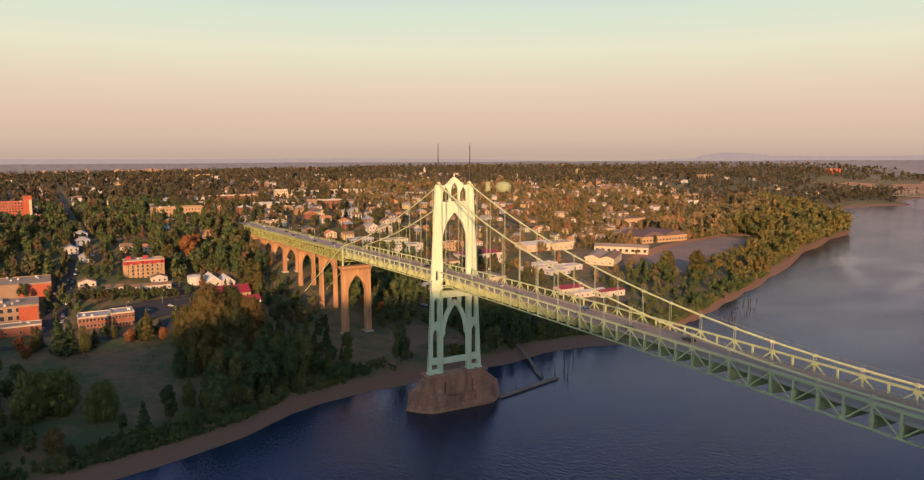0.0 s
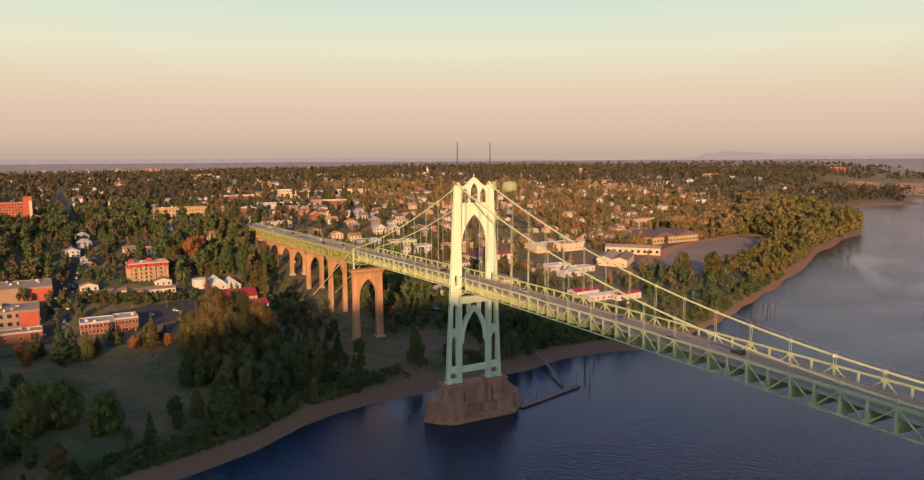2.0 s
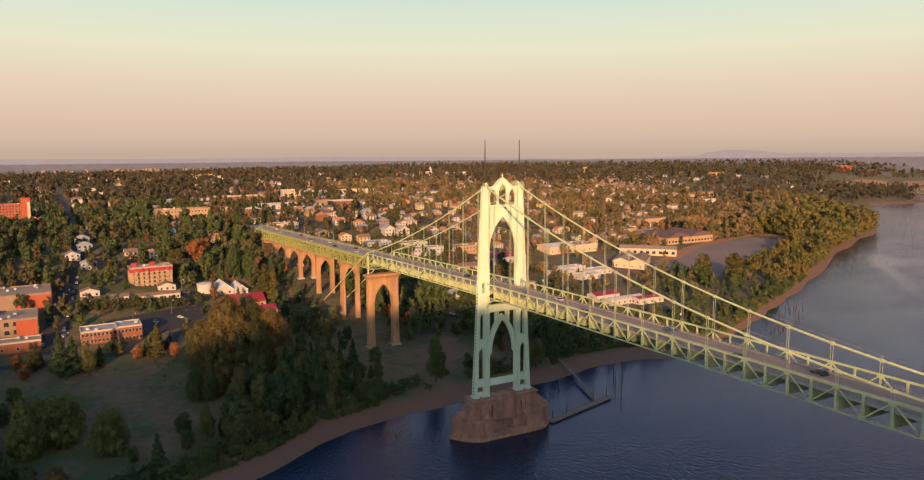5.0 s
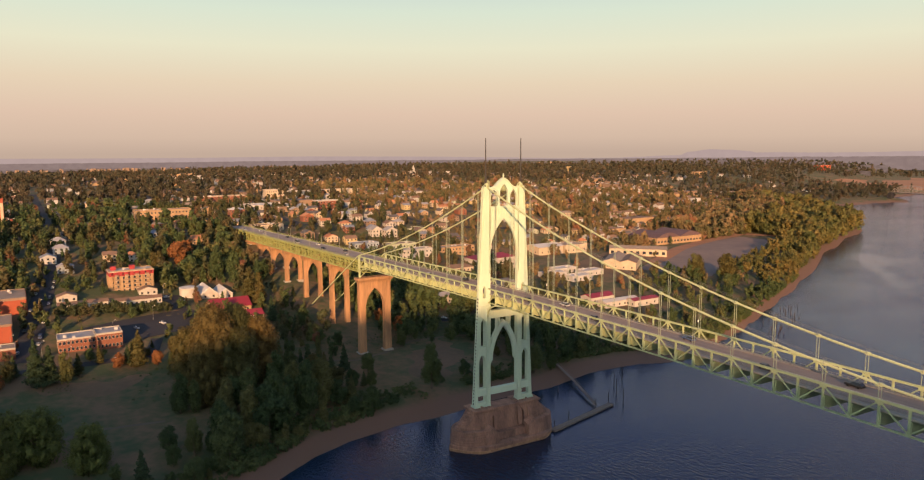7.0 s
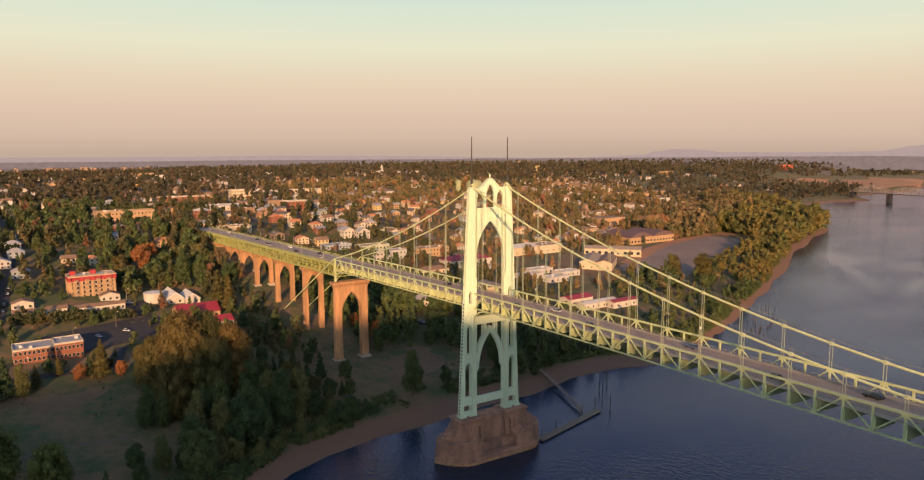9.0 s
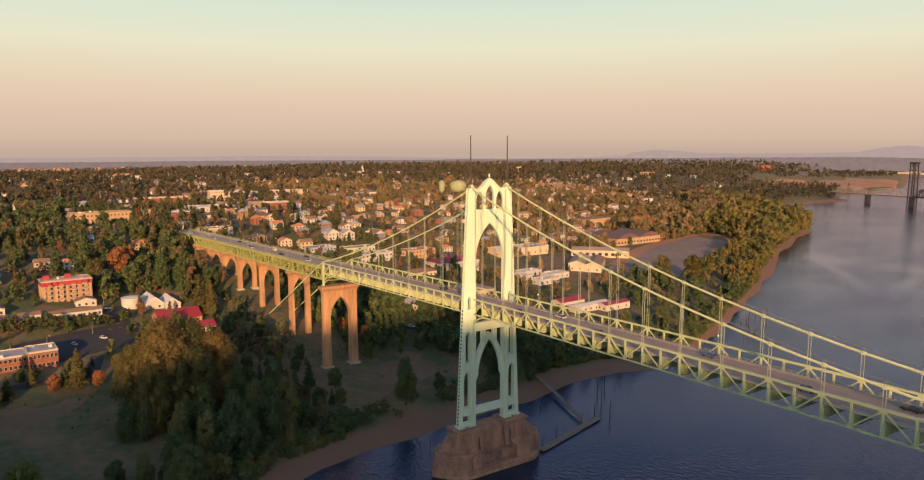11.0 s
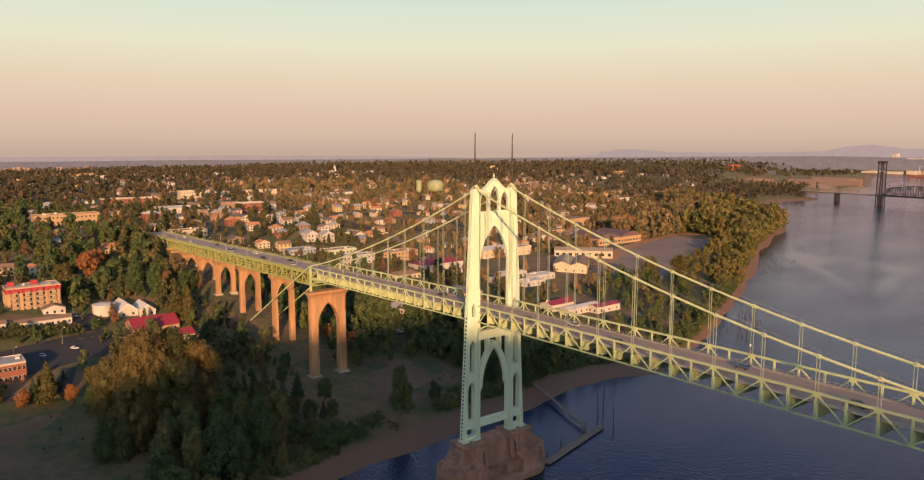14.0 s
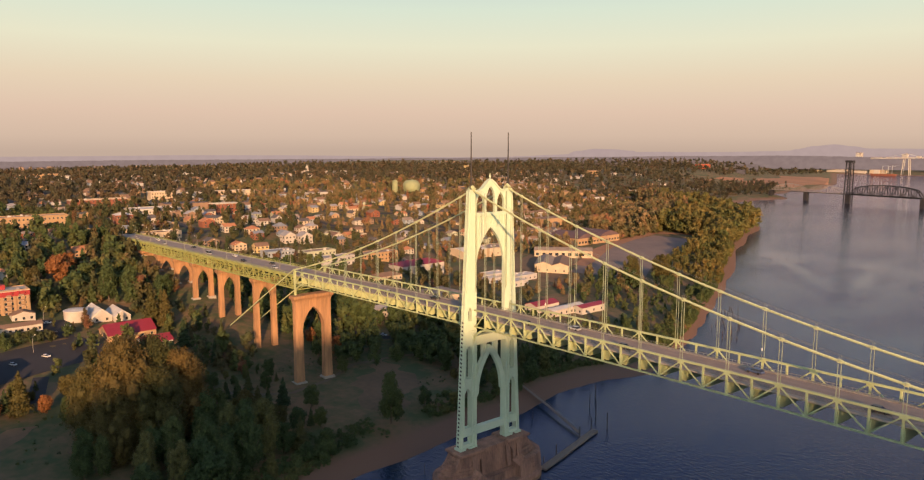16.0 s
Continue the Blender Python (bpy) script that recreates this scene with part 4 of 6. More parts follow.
ROOFS = {"grey": paint("grey_roof_felt", (0.30, 0.29, 0.30)), "white": paint("white_roof_sheet", (0.50, 0.48, 0.46)), "dark": paint("dark_shingle", (0.10, 0.09, 0.09)), "brown": paint("brown_shingle", (0.20, 0.125, 0.085)),
         "red": paint("crimson_metal_roof", (0.24, 0.022, 0.035), rough=0.5), "rust": paint("terracotta_roof", (0.40, 0.18, 0.09)), "tan": paint("tan_roof", (0.27, 0.21, 0.165)), "plum": paint("plum_brown_sheet_roof", (0.105, 0.065, 0.072)), "slate": paint("slate_blue_roof", (0.20, 0.22, 0.26))}
GLASS = bpy.data.materials.new("window_glass")
GLASS.use_nodes = True
GLASS.node_tree.nodes["Principled BSDF"].inputs["Base Color"].default_value = (0.025, 0.03, 0.04, 1)
GLASS.node_tree.nodes["Principled BSDF"].inputs["Roughness"].default_value = 0.08
TRIM = paint("white_trim", (0.40, 0.36, 0.30))


def shared_box(name, sx, sy, sz, mat, store={}):
    key = (name, round(sx, 2), round(sy, 2), round(sz, 2), mat.name)
    if key not in store:
        bm = bmesh.new()
        box(bm, (-sx / 2, -sy / 2, 0), (sx / 2, sy / 2, sz))
        me = bpy.data.meshes.new(name)
        bmesh.ops.recalc_face_normals(bm, faces=bm.faces)
        bm.to_mesh(me)
        bm.free()
        me.materials.append(mat)
        store[key] = me
    return store[key]


def put(name, me, parent, loc):
    o = new(name, me)
    o.parent, o.location = parent, loc
    return o


FOOTPRINTS = []


def building(name, label, category, x, y0, y1, depth, h, wall, roof, top="flat", floors=1, cols=0, sides=0, rise=3.0, group="", win=(1.3, 1.5), far=False, turn=0.0):
    """A house with its front (facing the river) at x, running inland; windows on the front and on the downstream side."""
    w, cy = y1 - y0, (y0 + y1) / 2
    z = min(ground_z(x, y0), ground_z(x, y1), ground_z(x - depth, cy) + 1)
    FOOTPRINTS.append((x - depth - 1, x + 2, y0 - 1, y1 + 1))
    t = thing(name, label, category, (x - depth / 2, cy, z), turn, group=group)
    bm = bmesh.new()
    box(bm, (-depth / 2, -w / 2, -3), (depth / 2, w / 2, h))
    part("wall", bm, WALLS[wall], t)
    bm = bmesh.new()
    e = 0.5
    if top == "flat":
        box(bm, (-depth / 2 + 0.3, -w / 2 + 0.3, h + 0.004), (depth / 2 - 0.3, w / 2 - 0.3, h + 0.15))
        part("roof", bm, ROOFS[roof], t)
        bm = bmesh.new()
        for a, b in (((-depth / 2 - 0.08, -w / 2 - 0.08), (depth / 2 + 0.08, -w / 2 + 0.3)), ((-depth / 2 - 0.08, w / 2 - 0.3), (depth / 2 + 0.08, w / 2 + 0.08)), ((-depth / 2 - 0.08, -w / 2 + 0.3), (-depth / 2 + 0.3, w / 2 - 0.3)), ((depth / 2 - 0.3, -w / 2 + 0.3), (depth / 2 + 0.08, w / 2 - 0.3))):
            box(bm, (*a, h - 0.3), (*b, h + 0.7))
        part("parapet", bm, TRIM if wall == "brick" and not far else WALLS[wall], t)
        rr = random.Random(int(abs(x * 7 + cy)))
        for k in range(0 if far or w * depth < 150 else 2 + int(w * depth / 260)):
            s1 = rr.uniform(1.2, 2.6)
            me = shared_box("vent", round(s1), round(s1 * 0.8, 1), round(rr.uniform(0.7, 1.6), 1), ROOFS["white" if k % 3 else "grey"])
            put("rooftop_unit", me, t, (rr.uniform(-0.4, 0.4) * depth, rr.uniform(-0.42, 0.42) * w, h + 0.14))
    elif top in ("gable_y", "gable_x"):
        a, b = (depth / 2 + e, w / 2 + e)
        if top == "gable_y":
            pts = [(-a, -b, h), (a, -b, h), (0, -b, h + rise), (-a, b, h), (a, b, h), (0, b, h + rise)]
        else:
            pts = [(-a, -b, h), (-a, b, h), (-a, 0, h + rise), (a, -b, h), (a, b, h), (a, 0, h + rise)]
        v = [bm.verts.new(p) for p in pts]
        for f in ((0, 1, 2), (5, 4, 3), (0, 2, 5, 3), (2, 1, 4, 5), (1, 0, 3, 4)):
            bm.faces.new([v[i] for i in f])
        part("roof", bm, ROOFS[roof], t)
        if not far:
            bm = bmesh.new()
            if top == "gable_x":
                p = [(a + 0.02, -b + 0.9, h - 0.02), (a + 0.02, b - 0.9, h - 0.02), (a + 0.02, 0, h + rise * 0.8)]
                o_ = (0.06, 0, 0)
            else:
                p = [(-a + 0.9, -b - 0.02, h - 0.02), (a - 0.9, -b - 0.02, h - 0.02), (0, -b - 0.02, h + rise * 0.8)]
                o_ = (0, -0.06, 0)
            f1 = [bm.verts.new(c) for c in p]
            f2 = [bm.verts.new(tuple(i + j for i, j in zip(c, o_))) for c in p]
            bm.faces.new(f1)
            bm.faces.new(f2)
            for i in range(3):
                bm.faces.new((f1[i], f1[(i + 1) % 3], f2[(i + 1) % 3], f2[i]))
            part("gable_end", bm, WALLS[wall], t)
    elif top == "hip":
        a, b, r = depth / 2 + e, w / 2 + e, min(depth, w) / 2
        if w > depth:
            tops = [(0, -b + r, h + rise), (0, b - r, h + rise)]
        else:
            tops = [(-a + r, 0, h + rise), (a - r, 0, h + rise)]
        v = [bm.verts.new(p) for p in [(-a, -b, h), (a, -b, h), (a, b, h), (-a, b, h)] + tops]
        fs = ((0, 1, 4), (1, 2, 5, 4), (2, 3, 5), (3, 0, 4, 5), (3, 2, 1, 0)) if w > depth else ((0, 1, 5, 4), (1, 2, 5), (2, 3, 4, 5), (3, 0, 4), (3, 2, 1, 0))
        for f in fs:
            bm.faces.new([v[i] for i in f])
        part("roof", bm, ROOFS[roof], t)
    elif top == "barrel":
        n = 14
        ring = [[bm.verts.new((s * (depth / 2 + 0.3), -w / 2 - 0.3 + (w + 0.6) * k / n, h + rise * math.sin(math.pi * k / n))) for k in range(n + 1)] for s in (-1, 1)]
        for k in range(n):
            bm.faces.new((ring[0][k], ring[0][k + 1], ring[1][k + 1], ring[1][k]))
        for r_ in ring:
            bm.faces.new(r_)
        bm.faces.new((ring[0][0], ring[1][0], ring[1][n], ring[0][n]))
        part("roof", bm, ROOFS[roof], t)
    fh = h / floors
    for f in range(floors):
        zc = f * fh + fh * 0.3
        wh = min(win[1], fh * 0.55)
        for k in range(cols):
            y = -w / 2 + w * (k + 0.5) / cols
            ww = min(win[0], w / cols * 0.6)
            fr = put("window", shared_box("window", 0.16, ww + 0.16, wh + 0.16, TRIM), t, (depth / 2 + 0.05, y, zc - 0.08))
            put("pane", shared_box("pane", 0.1, ww, wh, GLASS), fr, (0.05, 0, 0.08))
        for k in range(sides):
            xx = -depth / 2 + depth * (k + 0.5) / sides
            ww = min(win[0], depth / sides * 0.6)
            fr = put("window", shared_box("window", ww + 0.16, 0.16, wh + 0.16, TRIM), t, (xx, -w / 2 - 0.05, zc - 0.08))
            put("pane", shared_box("pane", ww, 0.1, wh, GLASS), fr, (0, -0.05, 0.08))
    return t


B = building
# the river side of the town, downstream of the viaduct
red4 = B("apartment_block", "four-storey tan apartment block with a crimson top floor", "apartment building", -300, -126, -97, 15, 15.2, "tan", "grey", "flat", 5, 8, 4)
for yy in (-122.5, -110):
    put("stair_tower", shared_box("stair_tower", 4.5, 3.4, 4.5, WALLS["red"]), red4, (-2, yy + 111.5, 13.6))
put("upper_band", shared_box("upper_band", 15.3, 29.3, 3.0, WALLS["red"]), red4, (0, 0, 12.0))
put("cornice", shared_box("cornice", 15.9, 29.9, 0.4, TRIM), red4, (0, 0, 15.0))
for k in range(5):
    put("bay", shared_box("bay", 0.9, 1.5, 11.8, WALLS["tan"]), red4, (7.7, -13.2 + 6.6 * k, 0.4))
for k in range(4):
    for f in range(4):
        bal = put("balcony", shared_box("balcony", 1.5, 2.6, 0.25, TRIM), red4, (8.2, -9.9 + 6.6 * k, 2.9 + 3.04 * f))
        put("balcony_rail", shared_box("balcony_rail", 0.12, 2.6, 0.95, WALLS["brown"]), bal, (0.7, 0, 0.25))
for k in range(3):
    put("bay", shared_box("side_bay", 2.0, 0.6, 11.8, WALLS["tan"]), red4, (-5.5 + 5.5 * k, -14.7, 0.4))
B("apartment_tower", "orange brick high-rise apartment slab", "apartment building", -557, -225, -196, 16, 24.5, "orange", "tan", "flat", 9, 11, 0, win=(1.4, 1.3))
shaft = B("stair_shaft", "tall red brick shaft of the high-rise with a cream strip", "apartment building", -551, -195.8, -188, 12, 30, "orange", "red", "flat", 1, 0, 0)
put("pale_strip", shared_box("pale_strip", 0.5, 2.4, 27.0, WALLS["cream"]), shaft, (6.1, 2.4, 0))
B("low_wing", "orange brick low wing beside the high-rise", "apartment building", -552, -187.5, -172, 14, 10, "orange", "tan", "flat", 3, 5, 0)
B("house", "white two-storey house with a gabled roof", "house", -364, -123, -113.5, 9, 5.8, "cream", "brown", "gable_y", 2, 3, 2, 2.6, "houses")
B("house", "white two-storey house with a brown roof", "house", -364, -108, -98, 9, 6, "white", "rust", "hip", 2, 3, 2, 2.4, "houses")
B("row_of_cabins", "long low white cabin row with brown roofs", "motel", -265, -160, -131, 7, 4, "white", "brown", "gable_y", 1, 10, 2, 1.6)
B("cabin", "small white cabin with gabled roof", "cabin", -279, -160, -148, 7, 4.4, "white", "brown", "gable_x", 1, 3, 0, 2.2)
B("row_of_cabins", "long low white cabin row with brown roofs", "motel", -270, -129, -97, 7, 4.2, "white", "brown", "gable_y", 1, 11, 2, 1.6)
B("cabin", "small white cabin with gabled roof", "cabin", -288, -109, -97, 7, 4.4, "white", "brown", "gable_x", 1, 3, 0, 2.2)
B("brick_shop", "two-storey red brick commercial building with a grey flat roof", "shop building", -194, -164, -145.2, 16, 7.4, "brick", "grey", "flat", 2, 9, 5, win=(1.4, 1.7))
B("brick_shop", "two-storey red brick commercial building with a raised roof", "shop building", -192, -145, -131.5, 15, 9.0, "brick", "grey", "flat", 2, 7, 0, win=(1.3, 1.7))
store = B("large_store", "large brown store with an orange end wall and pale roof", "store", -263, -240, -177, 34, 10, "brown", "tan", "flat", 1, 0, 0)
put("orange_panel", shared_box("orange_panel", 0.5, 20, 9.2, WALLS["orange"]), store, (17.2, 21.4, 0))
put("orange_panel", shared_box("orange_panel", 33, 0.5, 9.2, WALLS["orange"]), store, (0, 31.7, 0))
store = B("brick_store", "dark brick store with an orange corner and grey flat roof", "store", -221, -236, -185, 30, 10, "brown", "tan", "flat", 2, 11, 0, win=(2.6, 2.6))
put("orange_panel", shared_box("orange_panel", 0.5, 11, 9.4, WALLS["orange"]), store, (15.3, 19.6, 0))
put("upper_roof", shared_box("upper_roof", 12, 22, 1.6, WALLS["cream"]), store, (-8, -6, 10.1))
store = B("low_store", "low brick annexe with a short orange front", "store", -193, -222, -184, 12, 6, "brick", "tan", "flat", 1, 5, 0)
put("orange_panel", shared_box("orange_panel", 0.5, 6, 5.2, WALLS["orange"]), store, (6.3, -5, 0))
drum = thing("round_hall", "white drum-shaped hall with a shallow pale roof", "hall", (-286, -76, ground_z(-286, -76)))
FOOTPRINTS.append((-294, -278, -84, -68))
bm = bmesh.new()
tube(bm, [(0, 0, -3), (0, 0, 5.6)], 6.6, 28)
part("wall", bm, WALLS["white"], drum)
bm = bmesh.new()
tube(bm, [(0, 0, 5.604), (0, 0, 5.9), (0, 0, 6.8)], [6.9, 6.9, 0.4], 28)
part("roof", bm, ROOFS["white"], drum)
B("white_hall", "white-roofed hall with folded gables", "hall", -277, -69.5, -58, 22, 3.6, "white", "white", "gable_x", 1, 2, 0, 5.2)
B("white_hall", "white-roofed hall with folded gables", "hall", -274, -57.5, -48, 20, 3.4, "white", "white", "gable_x", 1, 2, 0, 4.2)
B("red_roof_hall", "hall with a broad crimson metal roof", "hall", -240, -70, -44, 20, 3.8, "tan", "red", "gable_y", 1, 5, 2, 5.0)
B("red_roof_annexe", "small annexe with a crimson lean roof", "hall", -218, -58, -42, 13, 3.4, "grey", "red", "gable_y", 1, 3, 1, 3.0)
# town centre at the end of the viaduct
B("corner_house", "three-storey brick house with a white cornice", "house", -527, 17, 32, 14, 13, "brick", "white", "hip", 3, 4, 3, 2.6)
B("long_apartments", "long three-storey tan apartment row", "apartment building", -562, -72, -16, 18, 13.5, "tan", "tan", "flat", 3, 16, 3)
B("brick_row", "long red brick row", "shop building", -803, 40, 108, 18, 9, "brick", "rust", "flat", 2, 14, 0)
B("flat_shop", "low tan shop with a flat roof", "shop", -452, -72, -50, 14, 4.6, "tan", "tan", "flat", 1, 5, 0)
B("pale_block", "pale three-storey block with flat roof", "office", -852, 154, 186, 20, 13.5, "cream", "white", "flat", 3, 9, 0)
B("pale_block", "pale long block with flat roof", "office", -852, 188, 226, 18, 10.5, "white", "grey", "flat", 2, 10, 0)
B("long_store", "long pale flat-roofed store", "store", -876, 255, 320, 20, 9, "cream", "white", "flat", 1, 12, 0)
B("white_store", "wide store with a white roof", "store", -650, 68, 122, 34, 6, "white", "white", "flat", 1, 10, 0)
B("brick_block", "dark red brick block with white trim", "office", -622, 150, 182, 18, 12, "brick", "white", "flat", 3, 8, 3)
# upstream of the viaduct
B("white_house", "tall white house with gabled front", "house", -400, 124, 135, 10, 7.4, "white", "grey", "gable_x", 2, 3, 2, 3.6, "white gabled houses")
B("white_house", "tall white house with gabled front", "house", -394, 137, 149, 10, 7.4, "white", "grey", "gable_x", 2, 3, 2, 3.6, "white gabled houses")
B("dark_shed", "long blue-grey flat shed", "shed", -362, 88, 113, 14, 7.5, "blue", "slate", "flat", 2, 8, 0)
B("grey_workshop", "two-storey pale grey workshop with flat roof", "workshop", -349, 117, 146, 14, 8.5, "sage", "tan", "flat", 2, 8, 3)
B("grey_workshop", "two-storey pale grey workshop with flat roof", "workshop", -331, 122, 154, 13, 8.0, "grey", "grey", "flat", 2, 8, 3)
B("office_block", "three-storey tan office block with balconies", "office", -350, 160, 214, 16, 11.5, "tan", "tan", "flat", 3, 14, 4)
B("red_roof_hall", "pale hall with a shallow crimson roof", "hall", -308, 189, 236, 22, 11.5, "white", "red", "hip", 1, 7, 3, 3.6)
B("brown_house_row", "row of low houses with brown roofs", "house", -284, 142, 170, 12, 4.4, "cream", "brown", "hip", 1, 7, 2, 2.6)
B("low_hall", "broad low hall with a beige roof", "hall", -206, 126, 172, 30, 6.4, "cream", "tan", "hip", 1, 9, 4, 2.6)
B("white_lodge", "small white two-storey lodge", "house", -203, 86, 108, 10, 6.0, "white", "grey", "gable_y", 2, 6, 2, 2.0)
# works yard by the river
for k in range(2):
    B("arched_warehouse", "tan warehouse bay with an arched dark roof", "warehouse", -352, 482 + 41 * k, 522 + 41 * k, 46, 8.5, "tan", "plum", "barrel", 1, 7, 0, 6.0, "warehouse bays", win=(3.0, 2.2))
B("long_warehouse", "long cream warehouse with pale roof and dark doors", "warehouse", -304.5, 379.7, 441.7, 20, 8.0, "cream", "tan", "gable_y", 1, 9, 3, 2.6, win=(3.4, 3.0), turn=-48)
B("saw_warehouse", "cream warehouse with gabled river front", "warehouse", -247, 326, 341.8, 50, 8.2, "cream", "tan", "gable_x", 1, 2, 6, 3.0, turn=-52)
B("saw_warehouse", "cream warehouse with gabled river front", "warehouse", -234, 335, 350.8, 50, 8.2, "cream", "brown", "gable_x", 1, 2, 6, 3.0, turn=-52)
B("long_shed", "long cream shed with pale roof", "warehouse", -358, 304, 338, 26, 9, "cream", "white", "gable_y", 1, 4, 2, 2.6)
B("long_shed", "long cream shed with tan roof", "warehouse", -356, 340, 372, 26, 9, "cream", "tan", "flat", 1, 4, 0)
B("boat_shed", "boat shed with white walls and crimson roof", "boat shed", -150, 190, 214, 12, 5.4, "white", "red", "gable_y", 1, 3, 2, 2.2)
B("white_shed", "long white shed with crimson band", "boat shed", -136, 192, 226, 9, 4.6, "white", "white", "gable_y", 1, 6, 2, 1.2)
B("red_shed", "low shed with a crimson roof", "boat shed", -128, 214, 240, 9, 5.0, "white", "red", "gable_y", 1, 3, 2, 1.4)
for yy, xx in ((262, -262), (276, -240), (250, -226), (238, -248)):
    B("flat_shed", "low shed with pale sheet roof", "shed", xx, yy - 12, yy + 12, 13, 4.5, "grey", "white", "flat", 1, 4, 1, group="low sheds")
# up on the bluff
B("terrace", "row of white and pink townhouses", "house", -560, 606, 656, 12, 9, "white", "brown", "gable_y", 2, 12, 2, 2.4)
B("cream_house", "cream two-storey house among trees", "house", -530, 480, 504, 12, 9, "cream", "tan", "hip", 2, 5, 2, 2.4)
B("flat_house", "low cream flat-roofed house", "house", -500, 514, 546, 14, 6, "cream", "white", "flat", 1, 6, 2)
B("big_house", "pink gabled house on the bluff", "house", -700, 1040, 1060, 14, 9, "tan", "rust", "gable_x", 2, 4, 2, 4.5)
B("big_house", "yellow gabled house on the bluff", "house", -696, 1066, 1088, 14, 9, "yellow", "brown", "gable_x", 2, 4, 2, 4.5)
B("yellow_block", "tall pale yellow block on the far hill", "office", -1555, 1380, 1404, 18, 15, "yellow", "tan", "flat", 1, 0, 0)
B("orange_block", "long orange brick block on the far hill", "office", -1250, 2300, 2368, 24, 20, "orange", "tan", "flat", 1, 0, 0)


# ---- town houses on their lots ----
VIEW = Vector((262.0, -180.0))


def off_street(x, y, m=0.0):
    """Streets run every 92 m inland and every 76 m along the bank."""
    if x > -452:
        return True
    a, b = (x + 470) % 92, y % 76
    return min(a, 92 - a) > 6 + m and min(b, 76 - b) > 6 + m


def clear_of(x, y, m=0.0):
    for x0, x1, y0, y1 in FOOTPRINTS:
        if x0 - m < x < x1 + m and y0 - m < y < y1 + m:
            return False
    return True


def shore_x(y):
    return float(np.interp(y, SHORE[:, 0], SHORE[:, 1]))


def in_view(x, y):
    a = math.degrees(math.atan2(y - VIEW.y, x - VIEW.x)) % 360
    return 98 < a < 194


rnd = random.Random(4)
HOUSE_WALLS = ["white", "cream", "tan", "tan", "sage", "blue", "brick", "yellow", "grey", "brown", "cream"]
HOUSE_ROOFS = ["dark", "brown", "brown", "grey", "rust", "rust", "tan", "dark", "slate"]
# flat-roofed shops and halls of the town centre
for k in range(34):
    x, y = rnd.uniform(-760, -425), rnd.uniform(24, 330)
    w, dp, h = rnd.uniform(18, 38), rnd.uniform(13, 20), rnd.choice((4.5, 5.5, 7.5))
    if not clear_of(x - dp / 2, y, 20) or not off_street(x, y, 8):
        continue
    wall, roof = rnd.choice(("tan", "cream", "brick", "brown", "grey", "sage")), rnd.choice(("tan", "brown", "grey", "white", "rust"))
    B("town_shop", "flat-roofed " + WALLS[wall].name.replace("_", " ") + " shop block with " + ROOFS[roof].name.replace("_", " "), "shop", x, y - w / 2, y + w / 2, dp, h, wall, roof, "flat", 2 if h > 7 else 1, int(w / 4), 2, group="town shops")
count = 0
for bx in range(-480, -1140, -92):
    for by in range(-380, 900, 76):
        for kx in (-22, -66):
            for ky in (16, 37, 58):
                x, y = bx + kx + rnd.uniform(-4, 4), by + ky + rnd.uniform(-3, 3)
                if not in_view(x, y) or not clear_of(x, y, 12) or shore_x(y) - x < 330 or rnd.random() < 0.25 or count >= 210:
                    continue
                w, dp, h = rnd.uniform(8, 13), rnd.uniform(8, 12), rnd.choice((3.4, 5.4, 6.0))
                wall, roof, top = rnd.choice(HOUSE_WALLS), rnd.choice(HOUSE_ROOFS), rnd.choice(("gable_x", "gable_y", "hip"))
                two = "two-storey" if h > 4 else "single-storey"
                B("town_house", two + " " + WALLS[wall].name.replace("_", " ") + " house with " + ROOFS[roof].name.replace("_", " "), "house", x + dp / 2, y - w / 2, y + w / 2, dp, h, wall, roof, top, 2 if h > 4 else 1, 2 if count < 120 else 0, 0, rnd.uniform(2, 3.4), "town houses", far=count >= 120)
                count += 1
# houses closer in, on the slope upstream of the viaduct
for x, y, wall, roof in ((-452, 96, "white", "rust"), (-436, 112, "cream", "rust"), (-425, 158, "white", "brown"), (-440, 176, "cream", "grey"), (-415, 190, "white", "brown"), (-428, 214, "tan", "rust"), (-400, 232, "white", "dark"), (-455, 240, "cream", "brown"),
                         (-385, 255, "white", "rust"), (-420, 275, "yellow", "tan"), (-445, 300, "white", "grey"), (-470, 140, "white", "brown"), (-480, 190, "cream", "dark"), (-350, 232, "white", "brown"), (-365, 60, "tan", "brown"), (-395, 80, "cream", "rust"), (-410, 62, "brown", "dark"),
                         (-340, -150, "blue", "grey"), (-362, -160, "grey", "slate"), (-385, -150, "blue", "grey"), (-420, -150, "grey", "grey"), (-390, -60, "white", "brown"), (-405, -42, "tan", "rust"), (-425, -75, "white", "slate"), (-455, -140, "blue", "dark")):
    B("slope_house", WALLS[wall].name.replace("_", " ") + " house with " + ROOFS[roof].name.replace("_", " "), "house", x, y - 6, y + 5, 10, 5.2, wall, roof, rnd.choice(("gable_x", "gable_y", "hip")), 2, 3, 2, 2.8, "houses on the slope")
